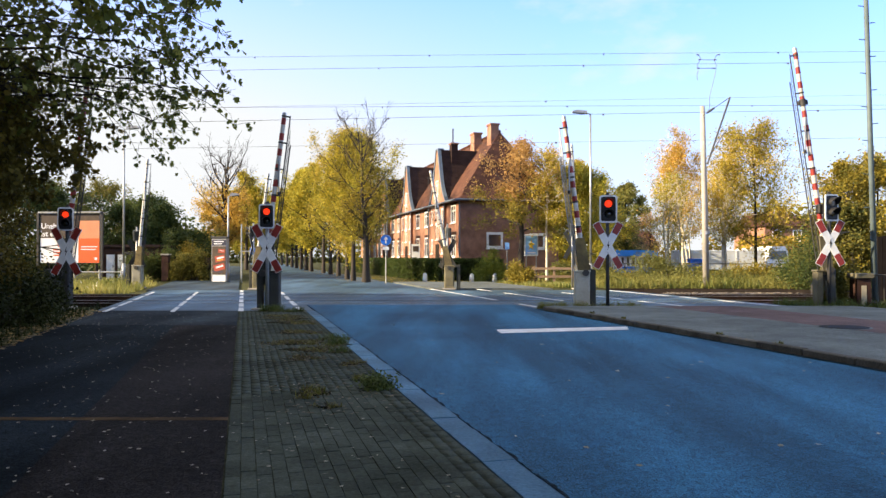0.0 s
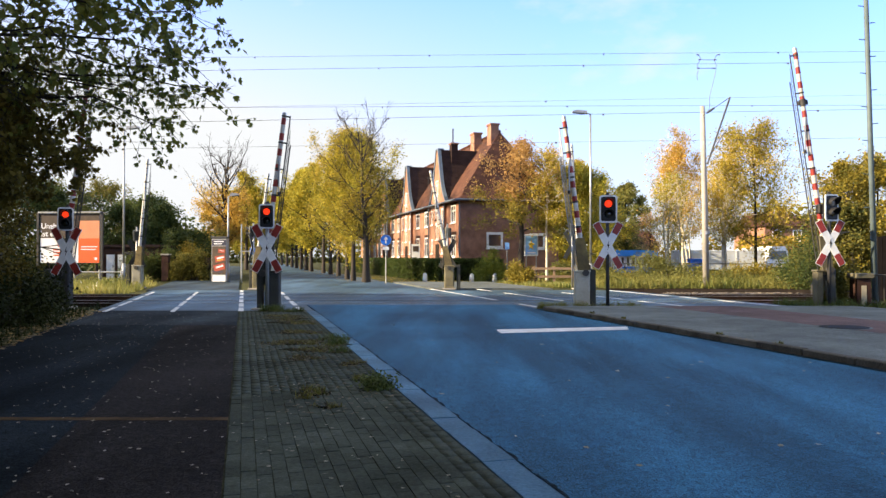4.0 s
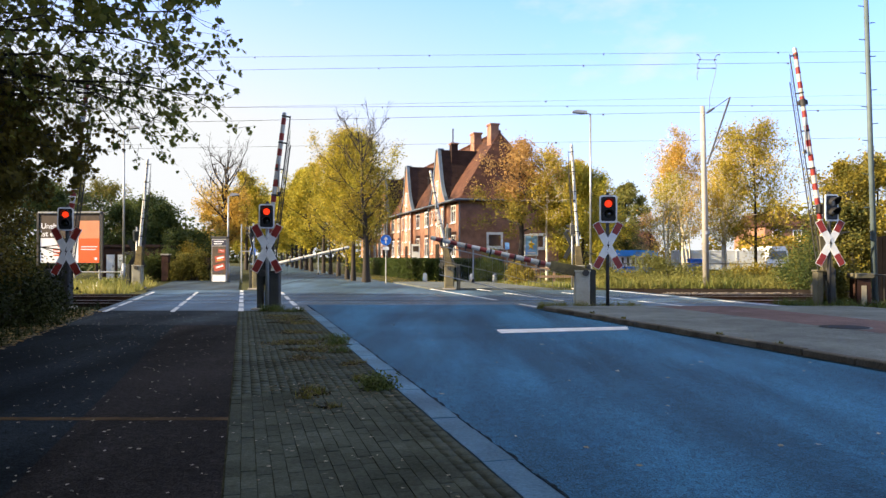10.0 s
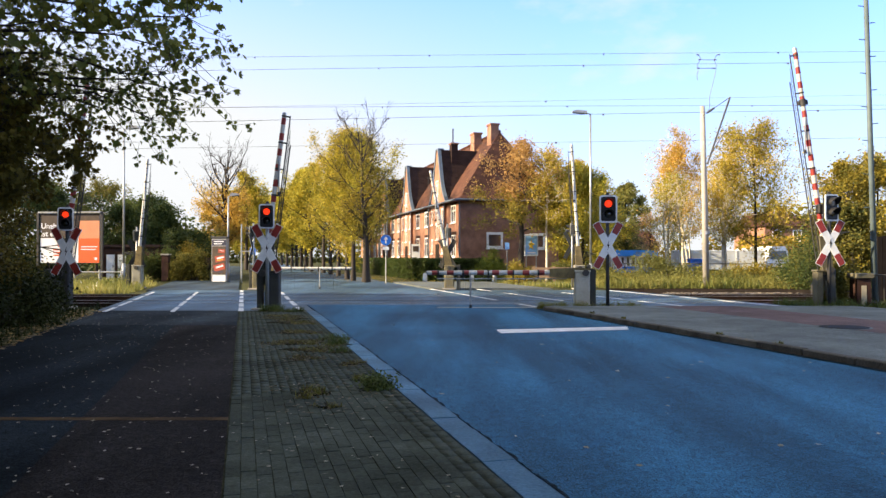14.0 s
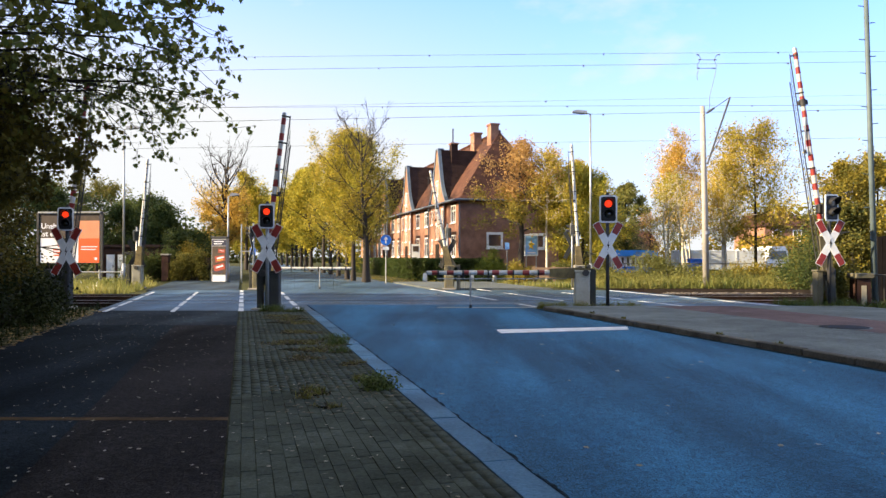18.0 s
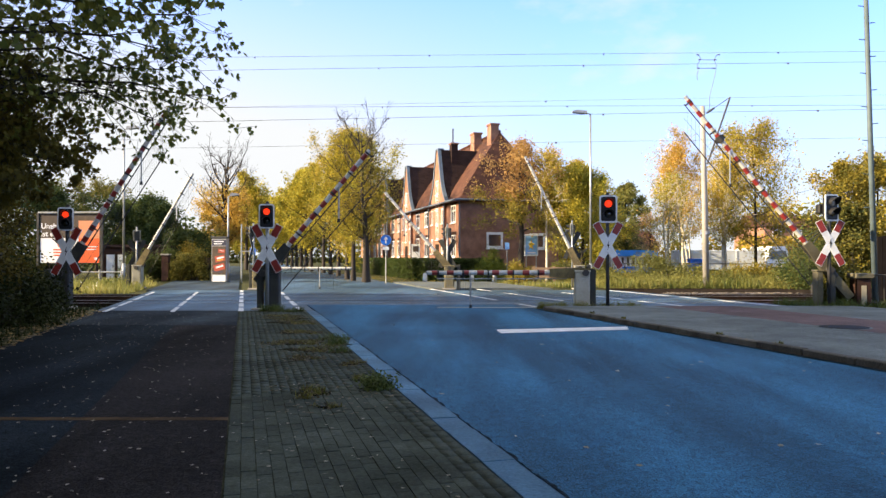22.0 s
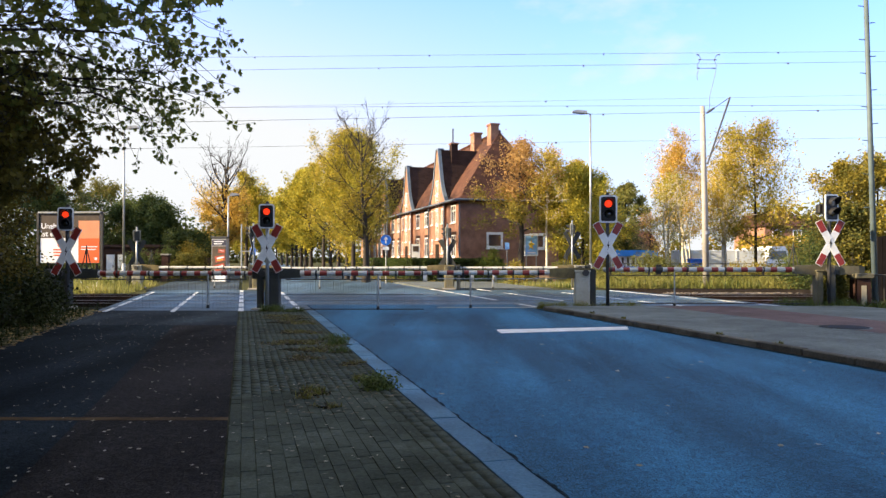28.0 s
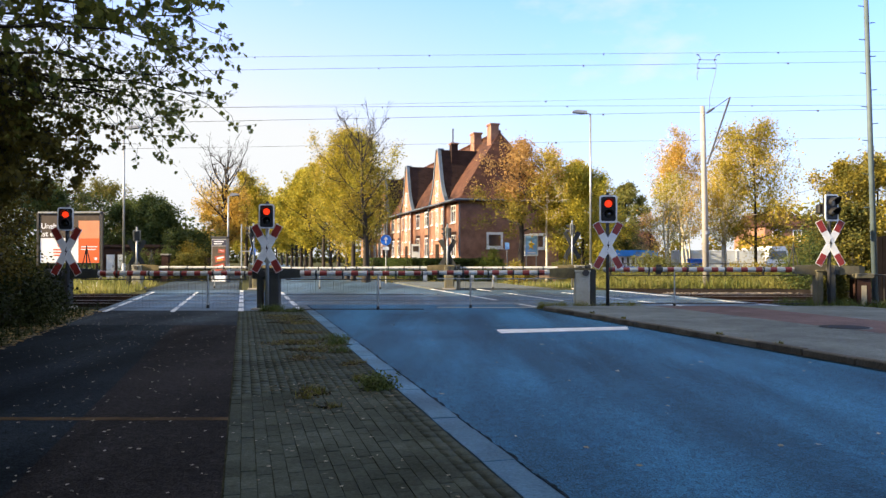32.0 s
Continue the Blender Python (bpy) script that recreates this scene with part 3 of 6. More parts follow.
edge = [road(1.95, -14.0), road(1.95, 22.0)] + [road(1.957 + 0.012 * math.sin(k * 0.71) * math.sin(k * 0.183) + 0.03 * edge_rng.random() ** 2, 22.0 - 0.06 * k) for k in range(600)]
tagged(part("road_edge", prism(edge, -0.02, 0.003), DARKSEAM, label="dark ragged seam along the gutter, edge shadow painted in"), kind="structure")
# Dark strip 12 cm wide along the kerb.
strip("road_edge", 8.08, 8.2, -14, 21.0, -0.02, 0.003, DARKSEAM, "dark strip along the foot of the kerb")
strip("pavement", 8.385, 11.4, -14, 21.2, -0.25, 0.09, SLAB, "grey paved footway")
strip("pavement", 11.4, 13.6, -14, 21.2, -0.25, 0.09, REDWAY, "dull red cycle track beside the footway")
strip("pavement", 13.6, 17.0, -14, 21.2, -0.25, 0.09, SLAB, "grey paved strip beside the cycle track")
strip("pavement", 8.6, 14.0, 34.5, 44, -0.25, 0.03, SLAB, "pale footway beyond the railway")


def line(w0, w1, y0, y1, z=0.004):
    return strip("road_marking", w0, w1, y0, y1, -0.01, z, PAINT, "worn white painted line on the asphalt")


stop = [(1.10, 14.5), (3.70, 15.22), (3.82, 15.85), (1.06, 15.18)]
tagged(part("road_marking", prism(stop, -0.01, 0.004), PAINT, label="white painted stop line across the lane"), kind="structure")
for y0, y1 in ((20.2, 22.0), (22.6, 25.0), (25.7, 28.1), (28.8, 31.4)):
    line(-3.73, -3.61, y0, y1)
    line(-1.93, -1.81, y0, y1)
    line(1.5, 1.64, y0 + 0.2, y1)
for y0, y1 in ((20.4, 21.8), (22.3, 23.8), (24.4, 26.0), (26.7, 28.3), (29.2, 30.8), (31.6, 33.0)):
    line(-0.12, 0.02, y0, y1)
for y0, y1 in ((21.9, 23.6), (25.6, 27.2), (27.5, 34.5)):
    line(8.45, 8.57, y0, y1)
for y0, y1 in ((25.2, 30.8), (32.4, 35.0)):
    line(10.5, 10.62, y0, y1)
for y0, y1 in ((21.4, 25.0), (26.2, 28.4), (29.5, 31.0)):
    line(12.95, 13.07, y0, y1)
for y0, y1 in ((21.8, 25.6), (26.6, 27.6), (28.2, 33.0)):
    line(15.8, 15.92, y0, y1)
# Narrow ochre strip across the path, apart from the white lines.
strip("road_marking", -3.7, -0.13, 6.78, 6.90, -0.01, 0.003, OCHRELINE, "faint ochre line across the path")

tagged(part("trackside", prism([road(16.6, 31.07), (60, 31.07), (60, 36.3), road(16.8, 36.3)], -0.3, -0.045), EARTH, label="brown earth and old ballast beside the rails"), kind="structure")
# rails of the two tracks, flush in the crossing, with ballast and sleepers on both sides
for cy in (24.7, 28.9):
    for dy in (-0.75, 0.75):
        y = cy + dy
        rail = thing("rail", 0, y, 0, 0, "rusty steel railway rail with a bright worn head", "rail", "rails of the two tracks", "structure")
        part("web", box(-140, 140, -0.035, 0.035, -0.24, -0.008), RAILSIDE, rail)
        part("head", box(-140, 140, -0.034, 0.034, -0.006, 0.005), RAILTOP, rail)
        s = -1 if dy > 0 else 1
        # No hollow is cut: the groove's shade is a flat dark strip.
        part("flange_groove", prism([(road(-4.0, y)[0], s * 0.036), (road(16.3, y)[0], s * 0.036), (road(16.3, y)[0], s * 0.12), (road(-4.0, y)[0], s * 0.12)], -0.03, 0.002), DARKSEAM, rail, "flat dark strip for the shaded groove beside the rail")
    for x0, x1 in ((-140, road(-3.97, cy)[0] - 0.4), (road(16.3, cy)[0] + 0.4, 140)):
        tagged(part("ballast", box(x0, x1, cy - 2.06 + 0.5 * (cy < 26), cy + 2.06 + 0.1 * (cy > 26), -0.3, -0.185), BALLAST, label="brown and grey track ballast"), kind="structure")
        k, x = 0, x0 + 0.3 if x0 > 0 else x1 - 0.3
        while abs(x) < 45:
            sl = part("sleeper", box(-0.12, 0.12, -1.25, 1.25, -0.28, -0.165), SLEEPER, m=pose(x, cy, 0))
            tagged(sl, "dark wooden sleeper in the ballast", "sleeper", "sleepers of the tracks", "structure")
            x += 0.65 if x0 > 0 else -0.65

# ---- barriers ----
MOVERS = []


def barrier(name, x, y, zp, length, side, angles, case, dark, label, skirt, leg_at, spacing=0.1, drop=0.82, housing=1.0, height=1.12, bands=True, ped=0.22, rods=0.0025, pitch=0.43, dark_rails=True, post_at=0.42, ped_at=0.0, stay=0.0, tail=0.0, coupling=0.0):
    """A barrier on its pedestal. Its arm turns about the pivot at the height zp; the skirt's rods hang upright from it at all angles."""
    root = thing(name, x, y, 0, 0, label, "barrier", "barriers of the level crossing")
    part("pedestal", box(ped_at - ped, ped_at + ped, -0.16, 0.16, 0, height - 0.1, 0.025), case, root)
    part("cap", box(ped_at - ped - 0.02, ped_at + ped + 0.02, -0.18, 0.18, height - 0.1, height - 0.05, 0.012), case, root)
    part("foot_plate", box(-0.3, 0.3, -0.25, 0.25, -0.02, 0.05, 0.01), CONCRETE, root)
    part("side_post", box(-side * post_at - 0.08, -side * post_at + 0.08, -0.12, 0.12, 0, height - 0.02, 0.015), DARKCASE, root)
    part("door", box(ped_at - ped + 0.05, ped_at + ped - 0.05, -0.172, -0.158, 0.18, height - 0.28, 0.004), case, root)
    part("bearing", rod((0, -0.24, zp), (0, 0.24, zp), 0.09, seg=14), DARKSTEEL, root)
    s = side
    arm = part("arm", prism([(-s * 0.24, -0.13), (s * 0.15, -0.17), (s * housing, -0.125), (s * housing, 0.115), (s * 0.2, 0.15), (-s * 0.24, 0.12)], -0.075, 0.075, axis="y"),
               dark, root, "moss-stained sheet metal arm housing")
    if stay:
        post = part("stay_bracket", rod((s * stay, 0, 0.05), (s * stay, 0, 0.8), 0.022, 0.016, 8), DARKCASE, arm, "upright stay bracket")
        part("brace", rod((s * (stay - 0.16), 0, 0.05), (s * stay, 0, 0.72), 0.014, seg=6), DARKCASE, post)
        part("brace", rod((s * (stay + 0.16), 0, 0.05), (s * stay, 0, 0.72), 0.014, seg=6), DARKCASE, post)
    if tail:
        part("tail", prism([(-s * 0.2, -0.16), (-s * tail, -0.13), (-s * tail, 0.1), (-s * 0.2, 0.13)], -0.07, 0.07, axis="y"), dark, arm, "long dark tail of the arm housing")
    if coupling:
        joint = part("coupling", rod((s * coupling - 0.1, 0, 0), (s * coupling + 0.1, 0, 0), 0.092, seg=12), DARKSTEEL, arm, "dark bolted coupling of the tube")
        for dz in (-0.11, 0.11):
            part("bolt_block", box(s * coupling - 0.07, s * coupling + 0.07, -0.03, 0.03, dz - 0.035, dz + 0.035, 0.008), DARKSTEEL, joint)
    part("counterweight", box(-s * 0.22 - 0.09, -s * 0.22 + 0.09, -0.11, 0.11, -0.15, 0.11, 0.02), DARKCASE, arm)
    part("tube", rod((s * (housing - 0.1), 0, 0), (s * length, 0, 0), 0.074, 0.06, 12), WHITE, arm, "white painted tube", smooth=False)
    q = length - 0.1
    while q > housing + 0.2 and not bands:
        part("stud", box(s * q - 0.03, s * q + 0.03, -0.066, -0.05, -0.05, -0.01), BLACK, arm)
        q -= 0.3
    while q > housing + 0.2:
        r = 0.074 - 0.014 * (q - housing) / (length - housing) + 0.0035
        part("red_band", rod((s * (q - pitch * 0.45), 0, 0), (s * q, 0, 0), r + 0.0006, r, 12), RED, arm, "red reflective band")
        q -= pitch
    s0, s1 = skirt
    top = -0.17
    part("top_rail", rod((s * s0, 0, top), (s * s1, 0, top), 0.017 if bands else 0.009, seg=6), DARKSTEEL if dark_rails else STEEL, arm)
    for i in range(6):
        g = s0 + (s1 - s0) * (i + 0.15) / 5.2
        br = part("bracket", box(s * g - 0.02, s * g + 0.02, -0.012, 0.012, top, -0.03), DARKSTEEL, arm)
        if g > housing + 0.15:
            part("clamp_ring", rod((s * g - 0.025, 0, 0), (s * g + 0.025, 0, 0), 0.083 - 0.014 * (g - housing) / (length - housing), seg=12), DARKSTEEL, br)
    part("tip_cap", rod((s * (length - 0.005), 0, 0), (s * (length + 0.05), 0, 0), 0.066, 0.05, 12), STEEL, arm)
    thin = DARKSTEEL if dark_rails else STEEL
    moving = []
    low = part("bottom_rail", rod((s * s0, 0, top), (s * s1, 0, top), 0.016 if bands else 0.008, seg=6), thin, arm)
    moving.append((low, None))
    midr = part("middle_rail", rod((s * s0, 0, top), (s * s1, 0, top), 0.005, seg=4), thin, arm)
    moving.append((midr, 0.5))
    wire = None
    g = s0 + 0.05
    while g < s1:
        if wire is None:
            wire = part("hanging_rod", rod((0, 0, 0), (0, 0, -drop), rods, seg=4), thin, arm)
            ob = wire
        else:
            ob = new("hanging_rod", wire.data)
            ob.parent = arm
        moving.append((ob, (s * g, 0, top)))
        g += spacing
    leg = part("support_leg", rod((0, -0.06, 0), (0, -0.06, -zp + 0.1), 0.022, seg=8), STEEL, arm, "hanging support leg")
    part("support_foot", rod((0, -0.06, -zp + 0.12), (0, -0.06, -zp + 0.02), 0.035, 0.045, 8), BLACK, leg)
    moving.append((leg, (s * leg_at, 0, -0.02)))
    MOVERS.append((arm, zp, s, angles, moving, drop))
    return root


def arm_rows():
    """Keys of the arms and of what hangs from them."""
    for arm, zp, s, angles, moving, drop in MOVERS:
        walk(arm, [(t, pose(0, 0, zp, 0, -s * a, 0)) for t, a in angles])
        for ob, at in moving:
            if at is None or at == 0.5:
                d = drop * (1 if at is None else 0.5)
                rows = [(t, Matrix.Translation(pose(0, 0, 0, 0, s * a, 0) @ Vector((0, 0, -d)))) for t, a in angles]
            else:
                rows = [(t, pose(*at, 0, s * a, 0)) for t, a in angles]
            walk(ob, rows)


FIRST = [(0, 82.5), (5.2, 82.5), (5.5, 81.5), (6, 75.8), (6.5, 68.4), (7, 61), (7.5, 53.9), (8, 46.6), (8.5, 38.8), (9, 30.7), (9.5, 21.8), (10, 12.8), (10.5, 4.6), (10.85, 0.4), (11.2, 0), (32, 0)]
TURN_A = [(0, 83), (19.4, 83), (20, 80.5), (20.5, 76.5), (21, 71), (21.5, 64.5), (22, 57.6), (22.5, 50.5), (23, 42.8), (23.5, 34), (24, 24.5), (24.5, 13.8), (25, 3.2), (25.3, 0.2), (25.6, 0), (32, 0)]
TURN_B = [(0, 82.8), (19.4, 82.8), (20, 78.2), (20.5, 70.8), (21, 63.4), (21.5, 56.4), (22, 49.4), (22.5, 41.6), (23, 33.2), (23.5, 24), (24, 14), (24.5, 4.3), (24.8, 0.3), (25.1, 0), (32, 0)]
TURN_D = [(0, 81.8), (19.4, 81.8), (20, 78.7), (20.5, 72), (21, 64.6), (21.5, 57.6), (22, 50.7), (22.5, 43.3), (23, 35.7), (23.5, 28), (24, 20), (24.5, 11), (25, 2), (25.25, 0.2), (25.6, 0), (32, 0)]
TURN_E = [(0, 85), (19.6, 85), (20, 83), (20.5, 79), (21, 73), (21.5, 66.4), (22, 59.8), (22.5, 53.8), (23, 47.6), (23.5, 42), (24, 35.4), (24.5, 27.4), (25, 18.5), (25.5, 9.8), (26, 2), (26.3, 0), (32, 0)]
TURN_G = [(0, 79), (19.5, 79), (20, 77.5), (20.5, 71.5), (21, 64), (21.5, 57), (22, 49.7), (22.5, 43), (23, 36.3), (23.5, 27.6), (24, 18.6), (24.5, 10.4), (25, 3), (25.4, 0), (32, 0)]
TURN_H = [(0, 86.5), (19.6, 86.5), (20, 85), (20.5, 82.5), (21, 78.5), (21.5, 71.9), (22, 64.2), (22.5, 56.8), (23, 49.6), (23.5, 42.8), (24, 35.2), (24.5, 26.6), (25, 18), (25.5, 8.8), (26, 1.8), (26.3, 0), (32, 0)]

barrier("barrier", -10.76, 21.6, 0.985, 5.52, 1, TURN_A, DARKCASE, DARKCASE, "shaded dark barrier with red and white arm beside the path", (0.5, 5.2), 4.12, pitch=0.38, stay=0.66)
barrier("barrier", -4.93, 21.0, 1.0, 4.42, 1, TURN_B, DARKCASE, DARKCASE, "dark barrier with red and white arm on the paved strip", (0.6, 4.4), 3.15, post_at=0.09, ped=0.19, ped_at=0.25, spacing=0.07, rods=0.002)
barrier("barrier", 4.03, 21.7, 1.0, 4.45, -1, FIRST, CASINGLIT, OCHRE, "grey barrier with red and white arm at the kerb", (0.5, 4.2), 3.25, rods=0.0021, spacing=0.07, dark_rails=False, post_at=0.22, ped_at=-0.08, ped=0.21)
barrier("barrier", 11.25, 22.3, 1.08, 6.52, -1, TURN_D, MOSSCASE, MOSSCASE, "barrier with a long red and white arm beside the footway", (0.6, 6.4), 4.5, spacing=0.18, ped=0.09, ped_at=-0.29, post_at=0.1, stay=1.0, tail=1.05, coupling=4.94)
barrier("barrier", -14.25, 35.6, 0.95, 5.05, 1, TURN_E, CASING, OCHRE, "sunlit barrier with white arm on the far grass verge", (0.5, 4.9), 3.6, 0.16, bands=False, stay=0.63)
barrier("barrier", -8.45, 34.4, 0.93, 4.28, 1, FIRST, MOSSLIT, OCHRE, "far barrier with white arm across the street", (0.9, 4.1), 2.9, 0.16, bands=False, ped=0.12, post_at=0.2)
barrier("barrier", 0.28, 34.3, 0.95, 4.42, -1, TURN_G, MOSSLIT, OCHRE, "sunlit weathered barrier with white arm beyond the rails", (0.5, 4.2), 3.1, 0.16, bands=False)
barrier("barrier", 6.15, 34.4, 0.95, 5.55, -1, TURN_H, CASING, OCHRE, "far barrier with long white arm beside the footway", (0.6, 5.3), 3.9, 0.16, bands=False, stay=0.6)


# ---- crossing signals ----
def rounded(w, h, r, y0, y1):
    """A board with round corners, facing y."""
    pts = []
    for sx, sz, a0 in ((1, 1, 0), (-1, 1, 90), (-1, -1, 180), (1, -1, 270)):
        for k in range(5):
            a = radians(a0 + 22.5 * k)
            pts.append((sx * (w - r) + r * math.cos(a), sz * (h - r) + r * math.sin(a)))
    return prism(pts, y0, y1, axis="y")


def dome(z, r=0.105, deep=0.035):
    """A shallow bulging lens facing -y."""
    bm = bmesh.new()
    rings = []
    for k in range(5):
        a = k / 4 * math.pi / 2
        rr, yy = r * math.cos(a), -0.058 - deep * math.sin(a)
        rings.append([bm.verts.new((max(rr, 0.004) * math.cos(b * math.pi / 12), yy, z + max(rr, 0.004) * math.sin(b * math.pi / 12))) for b in range(24)])
    for r0, r1 in zip(rings, rings[1:]):
        for i in range(24):
            bm.faces.new((r0[i], r0[(i + 1) % 24], r1[(i + 1) % 24], r1[i]))
    bm.faces.new(rings[-1])
    bmesh.ops.recalc_face_normals(bm, faces=bm.faces)
    return bm



def signal(name, x, y, zc, zh, turn, label, lit=True, bright=True, head_turn=0.0, pole_r=0.05, z0=0.0, back=False, size=1.0):
    """A pole with a cross of two bars at the height zc and a two-lens signal head at zh."""
    root = thing(name, x, y, 0, turn, label, "crossing signal", "signals of the level crossing")
    part("pole", rod((0, 0, z0 - 0.05), (0, 0, zh + 0.42 * size), pole_r, seg=12), STEEL if bright else DARKSTEEL, root, smooth=True)
    part("pole_cap", rod((0, 0, zh + 0.42 * size), (0, 0, zh + 0.42 * size + 0.05), pole_r + 0.01, pole_r * 0.5, 12), BLACK, root)
    for k, a in enumerate((28.5, -28.5)):
        m = pose(0, -pole_r - 0.012 - 0.012 * k, zc, 0, a, 0)
        bar = part("cross_bar", box(-0.102, 0.102, -0.005, 0.005, -0.72, 0.72), SIGNWHITE, root, "white bar of the crossing sign", m)
        for e in (-1, 1):
            part("red_end", box(-0.089, 0.089, -0.0085, -0.0055, min(e * 0.372, e * 0.706), max(e * 0.372, e * 0.706)), RED, bar, "red end of the bar")
        part("bar_back", box(-0.103, 0.103, 0.0055, 0.008, -0.722, 0.722), DARKCASE, bar)
    yb = -pole_r - 0.033
    bolt = [(0.015, 0.13), (-0.035, -0.015), (-0.004, -0.008), (-0.02, -0.14), (0.04, 0.022), (0.006, 0.015)]
    part("lightning_bolt", prism([(a, zc + b) for a, b in bolt], yb - 0.004, yb, axis="y"), BLACK, root)
    m = pose(0, -0.1, zh, 0, 0, head_turn)
    k = 0.74 if back else size
    head = part("signal_head", rounded(0.245 * k, 0.385 * k, 0.07, -0.05, -0.02), CASING if back else SIGNWHITE, root, "grey signal board" if back else "white-edged signal board", m)
    part("lamp_case", box(-0.17 * k, 0.17 * k, -0.019, 0.14, -0.31 * k, 0.31 * k, 0.02), DARKCASE if back else BLACK, head)
    part("board", rounded(0.2 * k, 0.34 * k, 0.05 * k, -0.058, -0.047), BLACK, head)
    for i_lens, (z, mat) in enumerate(((0.145 * k, REDGLOW if lit else LENSOFF if back else LENSSKY), (-0.15 * k, LENSOFF))):
        part("red_lens" if i_lens == 0 else "yellow_lens", dome(z, 0.105 * k), mat, head, "glowing red lens" if i_lens == 0 and lit else "dark lens", smooth=True)
        bm = bmesh.new()
        rows = []
        for i in range(11):
            a = math.radians(-20 + 22 * i)
            l = 0.26 * (0.45 + 0.55 * max(0.0, math.sin(a)))
            rows.append([bm.verts.new((r * math.cos(a), yy, z + r * math.sin(a))) for r, yy in ((0.142 * k, -0.055), (0.142 * k, -0.06 - l), (0.150 * k, -0.06 - l), (0.150 * k, -0.055))])
        for r0, r1 in zip(rows, rows[1:]):
            for i in range(4):
                bm.faces.new((r0[i], r0[(i + 1) % 4], r1[(i + 1) % 4], r1[i]))
        part("hood", bm, BLACK, head)
    return root


signal("crossing_signal", -10.25, 20.8, 1.60, 2.48, 0, "crossing signal with red light lit, in the shade of trees", bright=False, size=0.82, head_turn=18)
signal("crossing_signal", -4.78, 20.75, 1.68, 2.55, 0, "crossing signal with red light lit, on the paved strip", size=0.86, head_turn=10)
signal("crossing_signal", 4.62, 21.4, 1.77, 2.79, 0, "crossing signal with red light lit, at the kerb", bright=False, head_turn=-8)
signal("crossing_signal", 11.12, 21.95, 1.85, 2.86, 0, "crossing signal turned aside, beside the footway", lit=False, bright=False, head_turn=20)
rear = bpy.data.objects["crossing_signal.003"]
part("rear_lamp_case", box(-0.27, -0.1, 0.05, 0.25, 2.7, 2.98, 0.03), BLACK, rear)
for x, y, zc, zh, tn, ht in ((-14.55, 36.2, 1.6, 2.45, 200, 0), (-8.75, 35.2, 1.9, 2.6, 262, 0), (0.2, 35.0, 1.6, 2.55, 172, 80), (6.1, 36.0, 2.0, 2.75, 180, 70)):
    signal("crossing_signal", x, y, zc, zh, tn, "back of a crossing signal beyond the rails", lit=False, back=True, head_turn=ht, pole_r=0.04)


# ---- masts, lamps and wires ----
def lamp_post(x, y, h, reach, side, label):
    root = thing("street_lamp", x, y, 0, 0, label, "street lamp", "street lamps")
    part("base", rod((0, 0, -0.05), (0, 0, 1.1), 0.09, seg=12), STEEL, root, smooth=True)
    part("pole", rod((0, 0, 1.1), (0, 0, h), 0.062, 0.045, 12), STEEL, root, smooth=True)
    part("bracket", rod((0, 0, h - 0.02), (side * reach * 0.35, 0, h + 0.05), 0.03, seg=8), STEEL, root)
    bm = prism([(side * reach * 0.2, h + 0.0), (side * reach, h + 0.06), (side * reach, h + 0.13), (side * reach * 0.75, h + 0.19), (side * reach * 0.2, h + 0.14)], -0.13, 0.13, axis="y")
    part("lamp_head", bm, STEEL, root, "flat grey lamp head")
    part("lamp_glass", prism([(side * reach * 0.35, h - 0.02), (side * reach * 0.95, h + 0.03), (side * reach * 0.95, h + 0.06), (side * reach * 0.35, h + 0.03)], -0.1, 0.1, axis="y"), GLASS, root)
    return root


lamp_post(-17.6, 42.0, 8.5, 0.85, 1, "tall grey street lamp beside the billboard")
lamp_post(-12.4, 44.0, 4.95, 0.6, 1, "grey street lamp beside the service path")
lamp_post(7.75, 40.0, 8.98, 0.95, -1, "tall slim street lamp beyond the rails")

mast = thing("catenary_mast", 12.75, 36.9, 0, 0, "tapered concrete catenary mast with a slanting bracket", "mast")
part("mast_pole", rod((0, 0, -0.2), (-0.16, 0, 8.75), 0.165, 0.11, 14), CONCRETE, mast, smooth=True)
part("collar", rod((-0.01, 0, 2.55), (-0.01, 0, 2.7), 0.165, seg=14), STEEL, mast)
part("bracket_tube", rod((0.0, -0.2, 5.95), (-0.68, -4.9, 8.16), 0.045, seg=8), STEEL, mast)
part("bracket_strut", rod((0.1, -0.2, 6.3), (0.15, -2.2, 7.25), 0.03, seg=8), STEEL, mast)
part("tie_rod", rod((-0.15, -0.1, 8.3), (-0.68, -4.9, 8.16), 0.016, seg=6), DARKSTEEL, mast)
part("insulator", rod((-0.05, -0.35, 8.38), (0.1, -0.8, 8.5), 0.05, seg=10), DARKSTEEL, mast)
tube = thing("steel_mast", 12.80, 22.6, 0, 0, "tall grey steel tube mast with climbing pegs", "mast")
part("mast_pole", rod((0.02, 0, -0.1), (-0.28, 0, 11.5), 0.085, 0.065, 14), MASTGREY, tube, smooth=True)
for i in range(15):
    z = 2.9 + 0.5 * i
    sd = 1 if i % 2 else -1
    xo = 0.02 - 0.3 * z / 11.5
    part("climbing_peg", rod((xo, 0, z), (xo + sd * 0.24, 0, z + 0.02), 0.014, seg=6), MASTGREY, tube)

wires = thing("overhead_line", 0, 0, 0, 0, "thin dark overhead wires above the tracks", "overhead wire")


